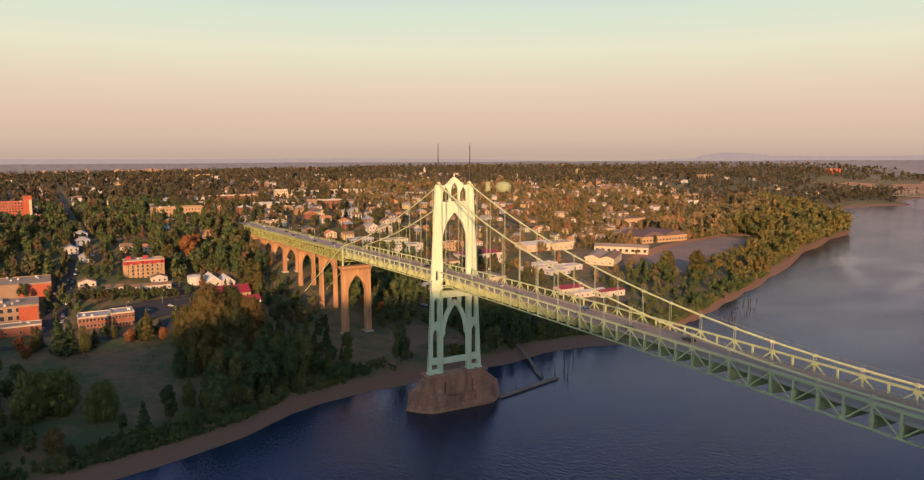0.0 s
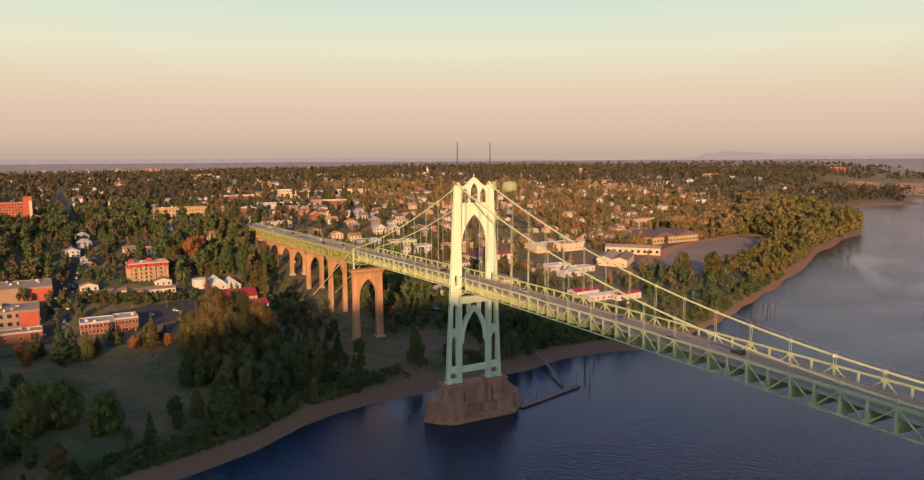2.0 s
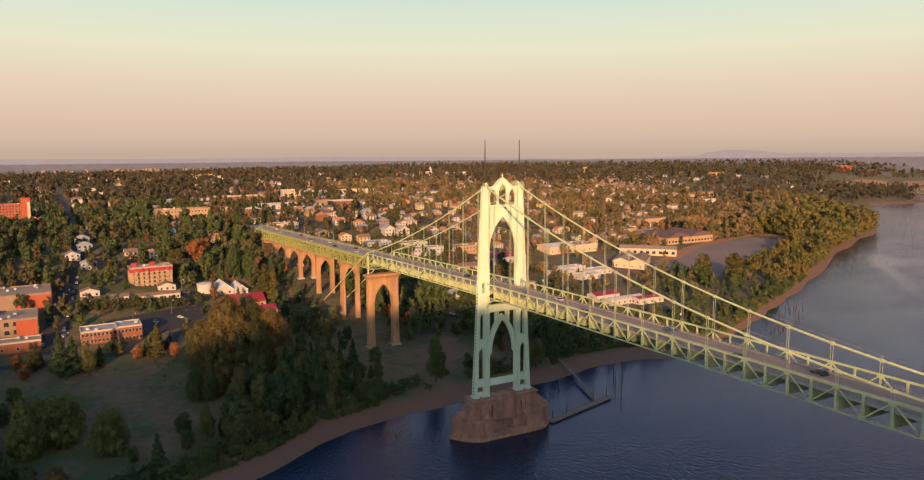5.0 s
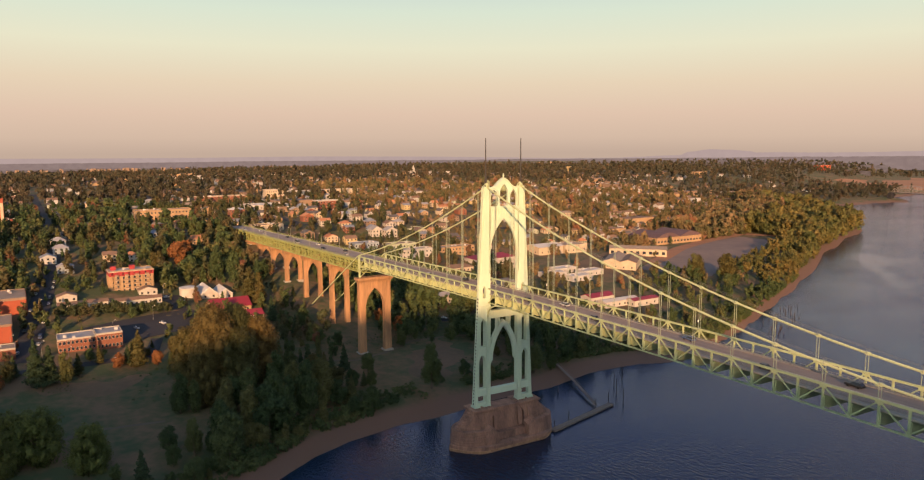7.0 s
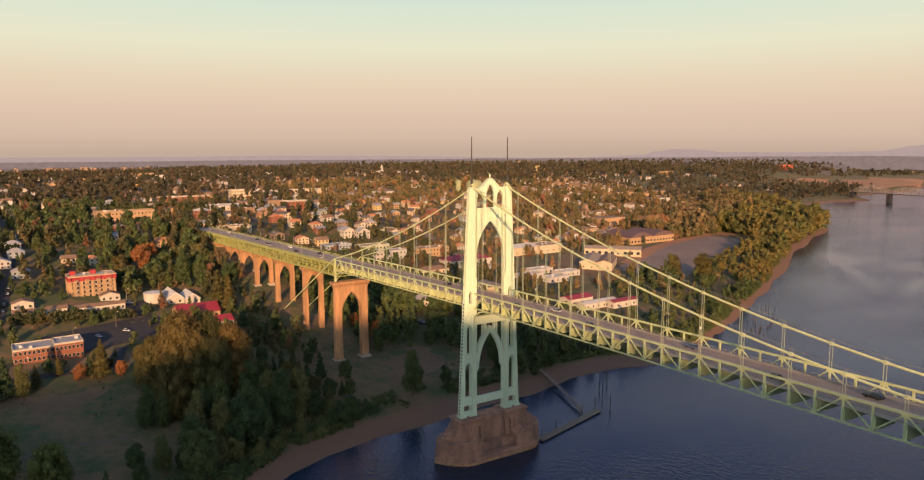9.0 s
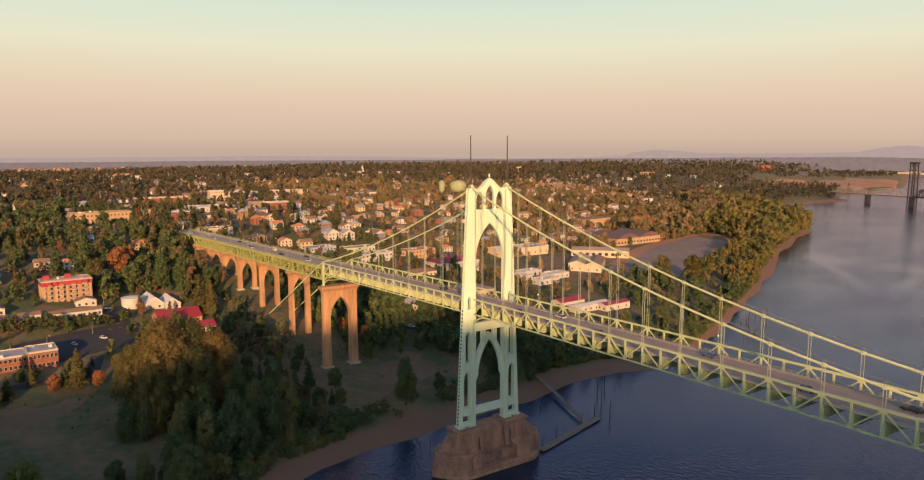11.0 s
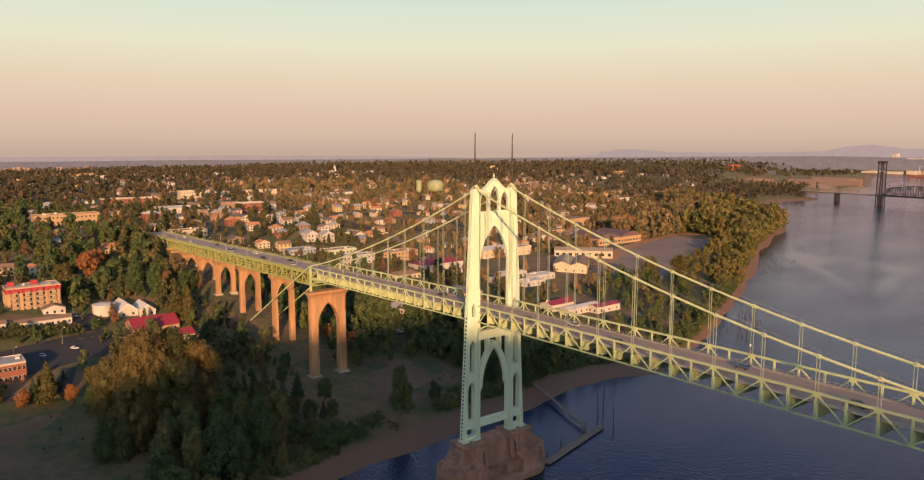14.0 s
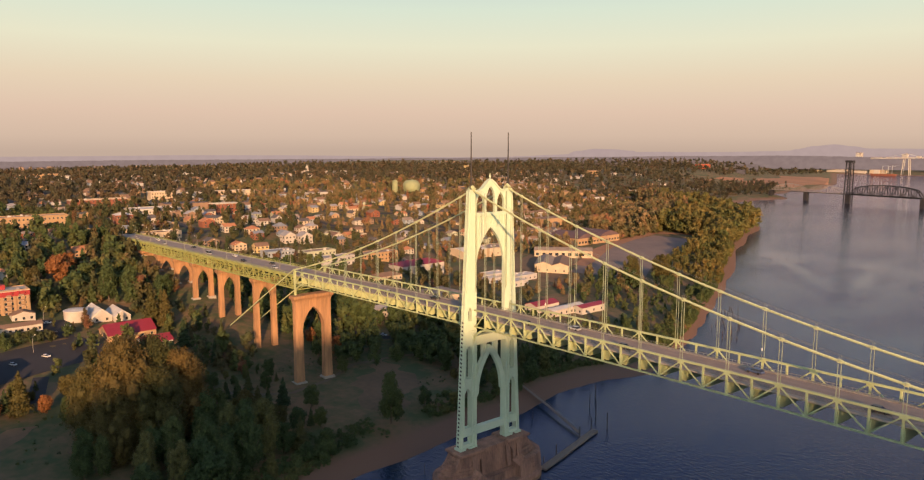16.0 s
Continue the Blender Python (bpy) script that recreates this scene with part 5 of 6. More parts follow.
for k in range(96):
    x, y = rnd.uniform(-640, -388), rnd.uniform(60, 430)
    if clear_of(x, y, 9) and off_street(x, y, 3):
        wall, roof = rnd.choice(HOUSE_WALLS), rnd.choice(HOUSE_ROOFS)
        w, dp, h = rnd.uniform(9, 14), rnd.uniform(8, 11), rnd.choice((4.2, 5.8, 6.2))
        B("town_house", WALLS[wall].name.replace("_", " ") + " house with " + ROOFS[roof].name.replace("_", " "), "house", x + dp / 2, y - w / 2, y + w / 2, dp, h, wall, roof, rnd.choice(("gable_x", "gable_y", "hip")), 2, 3, 2, rnd.uniform(2, 3.4), "town houses")
# the far town, too small to pick apart
fv, ff = {k: [] for k in ("white", "cream", "rust")}, {k: [] for k in ("white", "cream", "rust")}
made = 0
FAR_LOTS = set()
while made < 560:
    r, a = rnd.uniform(27, 48) ** 2, radians(rnd.uniform(100, 190))
    if made < 130:
        r, a = rnd.uniform(880, 1900), radians(rnd.uniform(117, 140))
    x, y = VIEW.x + r * math.cos(a), VIEW.y + r * math.sin(a)
    if shore_x(y) - x < (235 if y > 420 else 420) or not clear_of(x, y, 8) or (x > -640 and y < 430) or not off_street(x, y, 3):
        continue
    made += 1
    # open ground on the river side of each house
    for o in (0, 10):
        FAR_LOTS.add((int((x + 0.8 * o) // 12), int((y - 0.5 * o) // 12)))
    k = rnd.choice(("white", "cream", "rust", "white"))
    big = rnd.random() < (0.05 if r < 2300 else 0.25)
    w, dp, h = (rnd.uniform(30, 70), rnd.uniform(20, 30), rnd.uniform(8, 12)) if big else (rnd.uniform(9, 15), rnd.uniform(8, 13), rnd.uniform(4, 7))
    z, o = ground_z(x, y), len(fv[k])
    rise = 0.3 if big else 3
    fv[k] += [(x - dp / 2, y - w / 2, z - 1), (x + dp / 2, y - w / 2, z - 1), (x + dp / 2, y + w / 2, z - 1), (x - dp / 2, y + w / 2, z - 1), (x - dp / 2, y - w / 2, z + h), (x + dp / 2, y - w / 2, z + h), (x + dp / 2, y + w / 2, z + h), (x - dp / 2, y + w / 2, z + h), (x, y - w / 2, z + h + rise), (x, y + w / 2, z + h + rise)]
    ff[k] += [tuple(o + i for i in f) for f in ((0, 1, 5, 8, 4), (1, 2, 6, 5), (2, 3, 7, 9, 6), (3, 0, 4, 7), (5, 6, 9, 8), (7, 4, 8, 9))]
for k, c in (("white", "pale"), ("cream", "cream"), ("rust", "brown")):
    far_ob = mesh_object("far_houses", fv[k], ff[k], WALLS["brown"] if k == "rust" else WALLS["grey" if k == "white" else "tan"])
    far_ob.data.materials.append(ROOFS["dark" if k == "rust" else "brown"])
    far_ob.data.polygons.foreach_set("material_index", [0, 0, 0, 0, 1, 1] * (len(ff[k]) // 6))
    tagged(far_ob, c + " houses scattered far off among trees", "houses", kind="stuff")


# ---- planting ----
TREE_SPOTS = [("gold", -103, -101, 45), ("gold", -113, -87, 41), ("gold", -112, -111, 34), ("gold", -93, -91, 37), ("gold", -95, -108, 30), ("tall", -90, -120, 20), ("tall", -70, -104, 20), ("tall", -76, -92, 22),
              ("round", -186, -26, 14), ("cone", -178, -34, 13), ("cone", -207, -40, 17), ("tall", -197, -22, 12), ("round", -168, -24, 10), ("gold", -104, -78, 36), ("tall", -86, -76, 24), ("lime", -60, -191, 17), ("round", -30, -190, 9), ("round", -22, -205, 10), ("round", -38, -208, 11), ("tall", -88, -114, 15), ("lime", -66, -178, 23), ("lime", -72, -189, 20), ("lime", -47, -161, 18), ("cone", -24, -146, 15), ("round", -51, -132, 11),
              ("tall", -47, -112, 21), ("tall", -52, -98, 23), ("tall", -42, -124, 16), ("tall", -57, -86, 24), ("tall", -60, -70, 25), ("tall", -66, -60, 25), ("tall", -72, -72, 22), ("round", -66, -52, 14), ("tall", -80, -80, 17), ("tall", -80, -62, 20),
              ("round", -56, -38, 12), ("tall", -64, 0, 24), ("round", -58, 63, 18), ("cone", -148, -176, 24), ("cone", -151, -170, 20), ("goldcone", -157, -157, 13), ("goldcone", -158, -128, 20), ("rust", -155, -119, 9), ("rust", -159, -138, 9), ("tall", -150, -163, 17),
              ("rust", -354, -70, 21), ("rust", -368, -60, 18), ("goldcone", -259, -40, 24), ("goldcone", -262, -33, 20), ("goldcone", -246, -36, 22), ("tall", -176, 336, 25), ("goldround", -166, 371, 24), ("goldround", -172, 380, 21), ("gold", -174, 340, 25), ("cone", -183, 92, 14), ("round", -92, -120, 11),
              ("round", -100, -20, 12), ("rust", -160, 30, 12), ("round", -320, -93, 12), ("goldround", -345, -88, 16), ("tall", -312, -50, 24), ("tall", -300, -40, 26), ("tall", -330, -45, 22), ("round", -345, -30, 20), ("round", -290, -22, 18), ("rust", -182, 26, 10)]
TREE_SPOTS += [("round", -34, -196, 11), ("round", -24, -190, 9), ("round", -44, -203, 12), ("tall", -80, -205, 15), ("round", -96, -200, 12), ("rust", -150, -192, 9), ("rust", -166, -196, 9), ("round", -118, -196, 10), ("goldround", -160, -188, 11), ("round", -176, -150, 8), ("goldcone", -170, -146, 10), ("cone", -163, -133, 11),
               ("round", -36, -133, 9), ("round", -33, -154, 7), ("round", -78, -28, 9), ("round", -70, 24, 10), ("round", -62, 36, 8), ("tall", -58, 76, 14), ("round", -64, 92, 13), ("tall", -68, 108, 15)]
for spot in TREE_SPOTS:
    plant(*spot)
for k in range(46):
    y = -196 + k * 3.6
    plant("bush", shore_x(y) - rnd.uniform(17, 27), y + rnd.uniform(-2, 2), rnd.uniform(3.0, 6.5))

DENSE = [  # regions of woodland: x0, x1, y0, y1, mean height, mix
    (-60, -18, -232, -200, 10, ("round", "tall", "round")),
    (-60, -26, -132, -46, 17, ("tall", "round", "tall")), (-128, -60, -100, -48, 12, ("tall", "round", "tall", "round")),
    (-170, -128, -100, -14, 9, ("round", "tall", "cone", "round")), (-236, -170, -46, -14, 11, ("round", "tall", "cone", "round")), (-440, -285, -44, -13, 15, ("round", "tall", "goldround")),
    (-330, -140, 18, 84, 13, ("round", "round", "tall", "cone", "round", "goldround")), (-215, -70, 62, 126, 15, ("round", "tall", "cone"))]


def wooded(x, y):
    """How thickly trees stand, and how tall."""
    d = shore_x(y) - x
    if d < (15 if y < 200 else 5) or not clear_of(x, y, 1.5):
        return 0, 0
    if y < -132 and d < 30:
        return 0.85, 5.5
    if -132 <= y < -40 and d < 26:
        return 0.9, 8.5
    if d < 22 and y < 200:
        return 0, 0
    if abs(y) < 13 and x > -470:
        return 0, 0
    if -132 < x < -46 and -30 < y < 58:
        return 0, 0
    if -160 < x < -20 and -200 < y < -118:
        return 0, 0
    if 345 < y < 690 and abs(x - float(np.interp(y, (352, 404, 484, 570, 652), (-212, -240, -276, -306, -322)))) < 46:
        return 0, 0
    if 230 < y < 560 and -345 < x < -215 and d > 90:
        return 0.04, 9
    for x0, x1, y0, y1, h, mix in DENSE:
        if x0 < x < x1 and y0 < y < y1:
            return 0.9, h
    if -256 < x < -243 and -165 < y < -95:
        return 1.0, 8
    if -248 < x < -206 and -140 < y < -92:
        return 0, 0
    if -296 < x < -256 and -166 < y < -92:
        return 0.12, 6
    if y < -90 and -300 < x < -170:
        return (0.22 if x > -232 else 0.5), 9
    if -425 < x < -306 and -180 < y < -92:
        return 0.75, 10
    if y < -50 and x < -300:
        return (0.85 if off_street(x, y) else 0.08), 14
    if y < -13 and -300 < x < -215:
        return 0.55, 9
    if -178 < x < -100 and 178 < y < 250:
        return 0.05, 5
    if 130 < y < 300 and d < 100:
        return 0.75, 8
    if y > 130 and d < 70:
        return (0.7 if y < 500 else 0.95), 10 + 15 * smooth01(480, 780, y)
    if y > 560 and d < 200:
        return 0.95, 24
    if y > 420 and 190 < d < 420:
        return (0.7 if noise.noise((x * 0.012, y * 0.012, 4)) > -0.15 else 0.2), 13
    if -650 < x < -385 and 55 < y < 430:
        return (0.42 if off_street(x, y) else 0.05), 10
    if x > -452:
        return 0.45, 11
    return (0.64 if off_street(x, y) else 0.06), 12


PROTO = {}


def proto(kind, cards, size, lumps, h, n=4, core=True):
    key = (kind, cards)
    if key not in PROTO:
        PROTO[key] = [crown(50 + 13 * i, kind, h, cards, size, lumps, core) for i in range(n)]
    return PROTO[key]


class Wood:
    def __init__(self):
        self.v, self.f, self.n = [], [], 0

    def add(self, pr, x, y, z, s, a):
        v, f = pr
        c, q = math.cos(a) * s, math.sin(a) * s
        w = np.empty_like(v)
        w[:, 0], w[:, 1], w[:, 2] = v[:, 0] * c - v[:, 1] * q + x, v[:, 0] * q + v[:, 1] * c + y, v[:, 2] * s + z
        self.v.append(w)
        self.f.append(f + self.n)
        self.n += len(v)


shrub, near, slope, bank, grove, mid, far = (Wood() for _ in range(7))
spots = []
rt = random.Random(9)
for gx in np.arange(-760, -10, 8.5):
    for gy in np.arange(-420, 1150, 8.5):
        x, y = gx + rt.uniform(-3.6, 3.6), gy + rt.uniform(-3.6, 3.6)
        if not in_view(x, y):
            continue
        p, h = wooded(x, y)
        if rt.random() > p or (int(x // 12), int(y // 12)) in FAR_LOTS or any((x - tx) ** 2 + (y - ty) ** 2 < (0.2 * th + 2) ** 2 for tx, ty, th in TREES[:50]):
            continue
        spots.append(((x - VIEW.x) ** 2 + (y - VIEW.y) ** 2, x, y, h * rt.choice((0.55, 0.7, 0.85, 1.0, 1.1, 1.3)) * rt.uniform(0.9, 1.1)))
spots.sort()
for i, (_, x, y, h) in enumerate(spots):
    if i < 200:
        mix = next((m for x0, x1, y0, y1, _, m in DENSE if x0 < x < x1 and y0 < y < y1), ("round", "tall", "cone", "goldround"))
        plant(rt.choice(mix), x, y, h)
        continue
    kind = rt.choice(("round", "round", "tall", "cone"))
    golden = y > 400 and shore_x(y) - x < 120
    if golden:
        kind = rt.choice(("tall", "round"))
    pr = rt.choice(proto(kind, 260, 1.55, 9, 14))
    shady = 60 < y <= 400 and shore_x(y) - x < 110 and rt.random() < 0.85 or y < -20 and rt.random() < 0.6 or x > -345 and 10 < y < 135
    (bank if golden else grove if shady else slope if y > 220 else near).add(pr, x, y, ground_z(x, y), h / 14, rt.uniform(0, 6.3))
for r0, r1, step, wood, cards, size, lumps in ((780, 1500, 14.5, mid, 120, 2.0, 5), (1500, 2950, 18, far, 36, 2.9, 3), (2950, 3800, 26, far, 30, 3.8, 3)):
    n = int(2 * r1 / step)
    for i in range(n):
        for j in range(n):
            x, y = VIEW.x - r1 + (i + rt.uniform(0.08, 0.92)) * step, VIEW.y - r1 + (j + rt.uniform(0.08, 0.92)) * step
            r = math.hypot(x - VIEW.x, y - VIEW.y)
            if not r0 < r < r1 or not in_view(x, y) or (x > -760 and x < -10 and -420 < y < 1150):
                continue
            d = shore_x(y) - x
            if -1100 < x < -700 and 1960 < y < 2760 or r > 2950 and not -2100 < x < -1150:
                continue
            if d < 30 or not clear_of(x, y, 1):
                continue
            if (int(x // 12), int(y // 12)) in FAR_LOTS:
                continue
            dens = (0.62 + 0.6 * noise.noise((x * 0.006, y * 0.006, 1))) if d > 120 else 0.9
            if r < 1500 and not off_street(x, y):
                dens = 0.05
            if rt.random() > dens:
                continue
            kind = rt.choice(("round", "round", "tall", "cone"))
            h = rt.choice((9, 12, 14, 17, 22)) * rt.uniform(0.85, 1.15)
            pr = rt.choice(proto(kind, cards, size, lumps, 14))
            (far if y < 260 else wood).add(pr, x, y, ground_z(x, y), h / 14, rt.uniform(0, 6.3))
for k in range(34):
    y = -162 + 2.0 * k
    near.add(rt.choice(proto("round", 260, 1.55, 9, 14)), -252 + rt.uniform(-1, 1), y, ground_z(-252, y), rt.uniform(0.42, 0.6), rt.uniform(0, 6.3))
for k in range(3400):
    y = rt.uniform(-215, 480)
    u = rt.random()
    x = shore_x(y) - ((14.5 if y < -40 else 18 if y < 170 else 5) + 18 * u * u)
    if abs(y) < 9 and x < -46:
        continue
    if noise.noise((x * 0.05, y * 0.05, 7)) < -0.12:
        continue
    shrub.add(rt.choice(proto("bush", 80, 0.6, 4, 3)), x, y, ground_z(x, y) - 0.2, rt.uniform(0.4, 1.15), rt.uniform(0, 6.3))
for k in range(1500):
    x, y = rt.uniform(-165, -55), rt.uniform(-215, 120)
    if noise.noise((x * 0.03, y * 0.03, 2)) > 0.16 and clear_of(x, y, 1) and shore_x(y) - x > 30:
        shrub.add(rt.choice(proto("bush", 80, 0.6, 4, 3)), x, y, ground_z(x, y) - 0.2, rt.uniform(0.15, 0.5), rt.uniform(0, 6.3))
for wood, name, label, mat in ((shrub, "bank_shrubs", "low green shrubs and tall grass along the river bank", LEAF_GROVE), (near, "town_trees", "mixed green and autumn trees between the houses", LEAF_TOWN), (bank, "bank_trees", "tall golden trees along the river bank", LEAF_GOLD), (grove, "grove_trees", "dark green trees along the river bank", LEAF_GROVE), (slope, "slope_trees", "sunlit autumn trees on the upstream bluff", LEAF_LIT), (mid, "town_trees", "mixed trees of the farther streets", LEAF_LIT), (far, "far_woods", "trees of the far town, haze and shade in their colour", LEAF_FAR)):
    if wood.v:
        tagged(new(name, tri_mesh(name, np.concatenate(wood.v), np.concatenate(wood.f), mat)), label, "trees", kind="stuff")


# ---- streets, yards, paths ----
def strip(name, label, pts, width, mat, lift=0.12, category="road", step=6.0, ragged=0.0):
    """A road or path laid on the ground along a line of plan points."""
    line = []
    for (x0, y0), (x1, y1) in zip(pts, pts[1:]):
        n = max(1, int(math.hypot(x1 - x0, y1 - y0) / step))
        line += [(x0 + (x1 - x0) * k / n, y0 + (y1 - y0) * k / n) for k in range(n)]
    line.append(pts[-1])
    verts, faces = [], []
    cols = max(1, int(width / 5))
    for i, (x, y) in enumerate(line):
        x0, y0 = line[max(0, i - 1)]
        x1, y1 = line[min(len(line) - 1, i + 1)]
        q = math.hypot(x1 - x0, y1 - y0)
        nx, ny = -(y1 - y0) / q, (x1 - x0) / q
        for c in range(cols + 1):
            o = width * (c / cols - 0.5) * (1 + ragged * noise.noise((x * 0.09, y * 0.09, 5 if c * 2 > cols else 9)) - ragged * 0.9 * abs(2 * i / max(1, len(line) - 1) - 1) ** 3)
            verts.append((x + nx * o, y + ny * o, ground_z(x + nx * o, y + ny * o) + lift))
    w = cols + 1
    for i in range(len(line) - 1):
        for c in range(cols):
            faces.append((i * w + c, (i + 1) * w + c, (i + 1) * w + c + 1, i * w + c + 1))
    return tagged(mesh_object(name, verts, faces, mat), label, category, kind="structure")


GRAVEL = material("pale_gravel", (0.20, 0.145, 0.125), (0.13, 0.10, 0.095), 0.018, 0.95, fine=0.12, bump=0.3)
FOOTWAY = material("trodden_pale_path", (0.115, 0.086, 0.058), (0.085, 0.064, 0.042), 0.2, 0.95)
DIRT = material("bare_tan_earth", (0.16, 0.095, 0.052), (0.085, 0.06, 0.032), 0.03, 0.95, fine=0.3)
SAND = material("orange_dredged_sand", (0.34, 0.16, 0.085), (0.22, 0.11, 0.06), 0.01, 0.95, fine=0.06)
strip("road", "grey town street running on from the viaduct", [(-447, 0), (-700, 0), (-1500, 0)], 15, TARMAC, 0.5)
for yy in (76, 152, 228, -76, -152, -228, 304, 380):
    strip("road", "narrow town street between house lots", [(-478, yy), (-1150, yy)], 9, TARMAC, 0.3)
for xx in (-470, -562, -654, -746, -838):
    strip("road", "cross street in the town", [(xx, -330), (xx, 420)], 9, TARMAC, 0.34)
strip("road", "asphalt street with parked cars", [(-186, -181), (-330, -163), (-450, -150)], 13, TARMAC, 0.2)
strip("pavement", "dark asphalt parking yard behind the brick shops", [(-212, -146), (-240, -74)], 38, TARMAC, 0.25, "parking lot")
strip("pavement", "asphalt yard beside the white hall", [(-256, -92), (-286, -88)], 16, TARMAC, 0.25, "parking lot")
strip("road", "park lane below the brick shops", [(-172, -205), (-172, -120), (-200, -112)], 7, TARMAC, 0.15)
strip("road", "lane through the park under the bridge", [(-150, 110), (-170, 70), (-210, 40), (-250, 28)], 6, TARMAC, 0.15)
strip("path", "pale footpath across the park lawn", [(-60, -205), (-74, -185), (-90, -160), (-84, -128)], 2.4, FOOTWAY, 0.1, "path", 3)
strip("path", "pale footpath across the park lawn", [(-150, -52), (-132, -38), (-122, -18), (-128, 4), (-142, 30), (-140, 60), (-128, 90)], 2.6, FOOTWAY, 0.1, "path", 3)
strip("ground_patch", "bare orange-brown earth on the park slope", [(-146, -176), (-138, -150), (-144, -124)], 15, DIRT, 0.08, "earth", 3, ragged=1.0)
strip("ground_patch", "dry trodden earth under the bridge", [(-74, 2), (-96, 18), (-112, 32), (-140, 48)], 26, DIRT, 0.08, "earth", 3, ragged=1.0)
strip("ground_patch", "broad gravel yard beside the river woods", [(-212, 352), (-240, 404), (-276, 484), (-306, 570), (-322, 652)], 70, GRAVEL, 0.25, "gravel yard", 8)
strip("ground_patch", "tan earth bank round the gravel yard", [(-262, 376), (-318, 482), (-350, 580), (-372, 668), (-330, 700)], 16, SAND, 0.5, "earth", 6)
strip("ground_patch", "orange sandy flat far up the bank", [(-900, 1960), (-930, 2240), (-900, 2560), (-1000, 2760)], 290, SAND, 0.6, "earth", 20)
strip("ground_patch", "bare earth yard by the warehouses", [(-250, 285), (-290, 350), (-320, 410)], 60, DIRT, 0.15, "earth", 6)


# ---- small things ----
CAR_PAINT = [paint("car_paint_" + n, c, 0.9, 0.35, 2.0) for n, c in (("white", (0.6, 0.6, 0.6)), ("black", (0.02, 0.02, 0.022)), ("silver", (0.35, 0.35, 0.36)), ("red", (0.35, 0.04, 0.03)), ("blue", (0.06, 0.09, 0.18)))]
RUBBER = material("tyre_rubber", (0.02, 0.02, 0.02), None, 2.0, 0.9)


def car_at(x, y, z, rz, paint_id, big=False):
    words = ("white", "black", "silver", "red", "blue")[paint_id]
    if x > 0:
        x, y, z = MAIN @ Vector((x, y, z))
        rz -= 2.91
    t = thing("car", words + (" van" if big else " car") + " standing on grey asphalt", "car", (x, y, z), rz, "cars")
    L, W, H = (5.4, 2.0, 2.1) if big else (4.5, 1.8, 1.45)
    bm = bmesh.new()
    hull(bm, [(0.3, [(L / 2, -W / 2 + 0.1), (L / 2, W / 2 - 0.1), (-L / 2, W / 2 - 0.1), (-L / 2, -W / 2 + 0.1)]), (0.6, [(L / 2, -W / 2), (L / 2, W / 2), (-L / 2, W / 2), (-L / 2, -W / 2)]), (0.88, [(L / 2 - 0.1, -W / 2 + 0.05), (L / 2 - 0.1, W / 2 - 0.05), (-L / 2 + 0.05, W / 2 - 0.05), (-L / 2 + 0.05, -W / 2 + 0.05)])])
    part("body", bm, CAR_PAINT[paint_id], t)
    bm = bmesh.new()
    a = 0.2 if not big else 0.55
    hull(bm, [(0.88, [(L * a, -W / 2 + 0.1), (L * a, W / 2 - 0.1), (-L * 0.46, W / 2 - 0.1), (-L * 0.46, -W / 2 + 0.1)]), (H - 0.08, [(L * a - 0.7, -W / 2 + 0.25), (L * a - 0.7, W / 2 - 0.25), (-L * 0.36, W / 2 - 0.25), (-L * 0.36, -W / 2 + 0.25)])])
    part("cabin_glass", bm, GLASS, t)
    bm = bmesh.new()
    box(bm, (-L * 0.36, -W / 2 + 0.24, H - 0.1), (L * a - 0.7, W / 2 - 0.24, H))
    part("roof", bm, CAR_PAINT[paint_id], t)
    for sx in (-1, 1):
        for sy in (-1, 1):
            bm = bmesh.new()
            tube(bm, [(sx * L * 0.3, sy * (W / 2 - 0.2), 0.32), (sx * L * 0.3, sy * (W / 2 + 0.02), 0.32)], 0.32, 10)
            part("wheel", bm, RUBBER, t)
    return t


cars = [(-166, -3.4, 2, 0), (-183, 3.2, 1, 0), (-206, -3.2, 1, 0), (-232, 3.0, 0, 0), (-258, -3.2, 2, 1), (-300, 3.1, 1, 0), (-340, -3.0, 2, 0), (-372, 3.2, 0, 0), (-400, -3.2, 2, 0), (24, -3.0, 1, 0), (40, 3.2, 2, 0), (66, -2.9, 1, 0), (104, 3.1, 4, 0), (137, -3.0, 1, 0), (158, 3.0, 1, 0), (-60, -3.0, 2, 0), (-36, 3.1, 1, 0)]
for x, y, c, big in cars:
    car_at(x, y, road_z(x) + 0.02, 0 if y < 0 else 180, c, big)
for k in range(13):
    x = -200 - 11 * k
    y = -179 + (k * 11) * 0.125 + (4.6 if k % 3 else -4.4)
    car_at(x, y, ground_z(x, y) + 0.32, 173, (0, 2, 4, 1, 0)[k % 5], k % 6 == 2)
for x, y, c, rz in ((-172, -137, 0, 90), (-222, -120, 2, 20), (-228, -104, 0, 30), (-264, -93, 1, 80), (-272, -84, 0, 80), (-280, -92, 2, 75), (-158, 96, 0, 60), (-163, 84, 2, 60), (-172, 72, 0, 20), (-196, 48, 0, 70)):
    car_at(x, y, ground_z(x, y) + 0.32, rz, c)
for k in range(16):
    x = -480 - 14 * k
    car_at(x, 4.6 if k % 2 else -4.4, ground_z(x, 0) + 0.62, 0, k % 5)

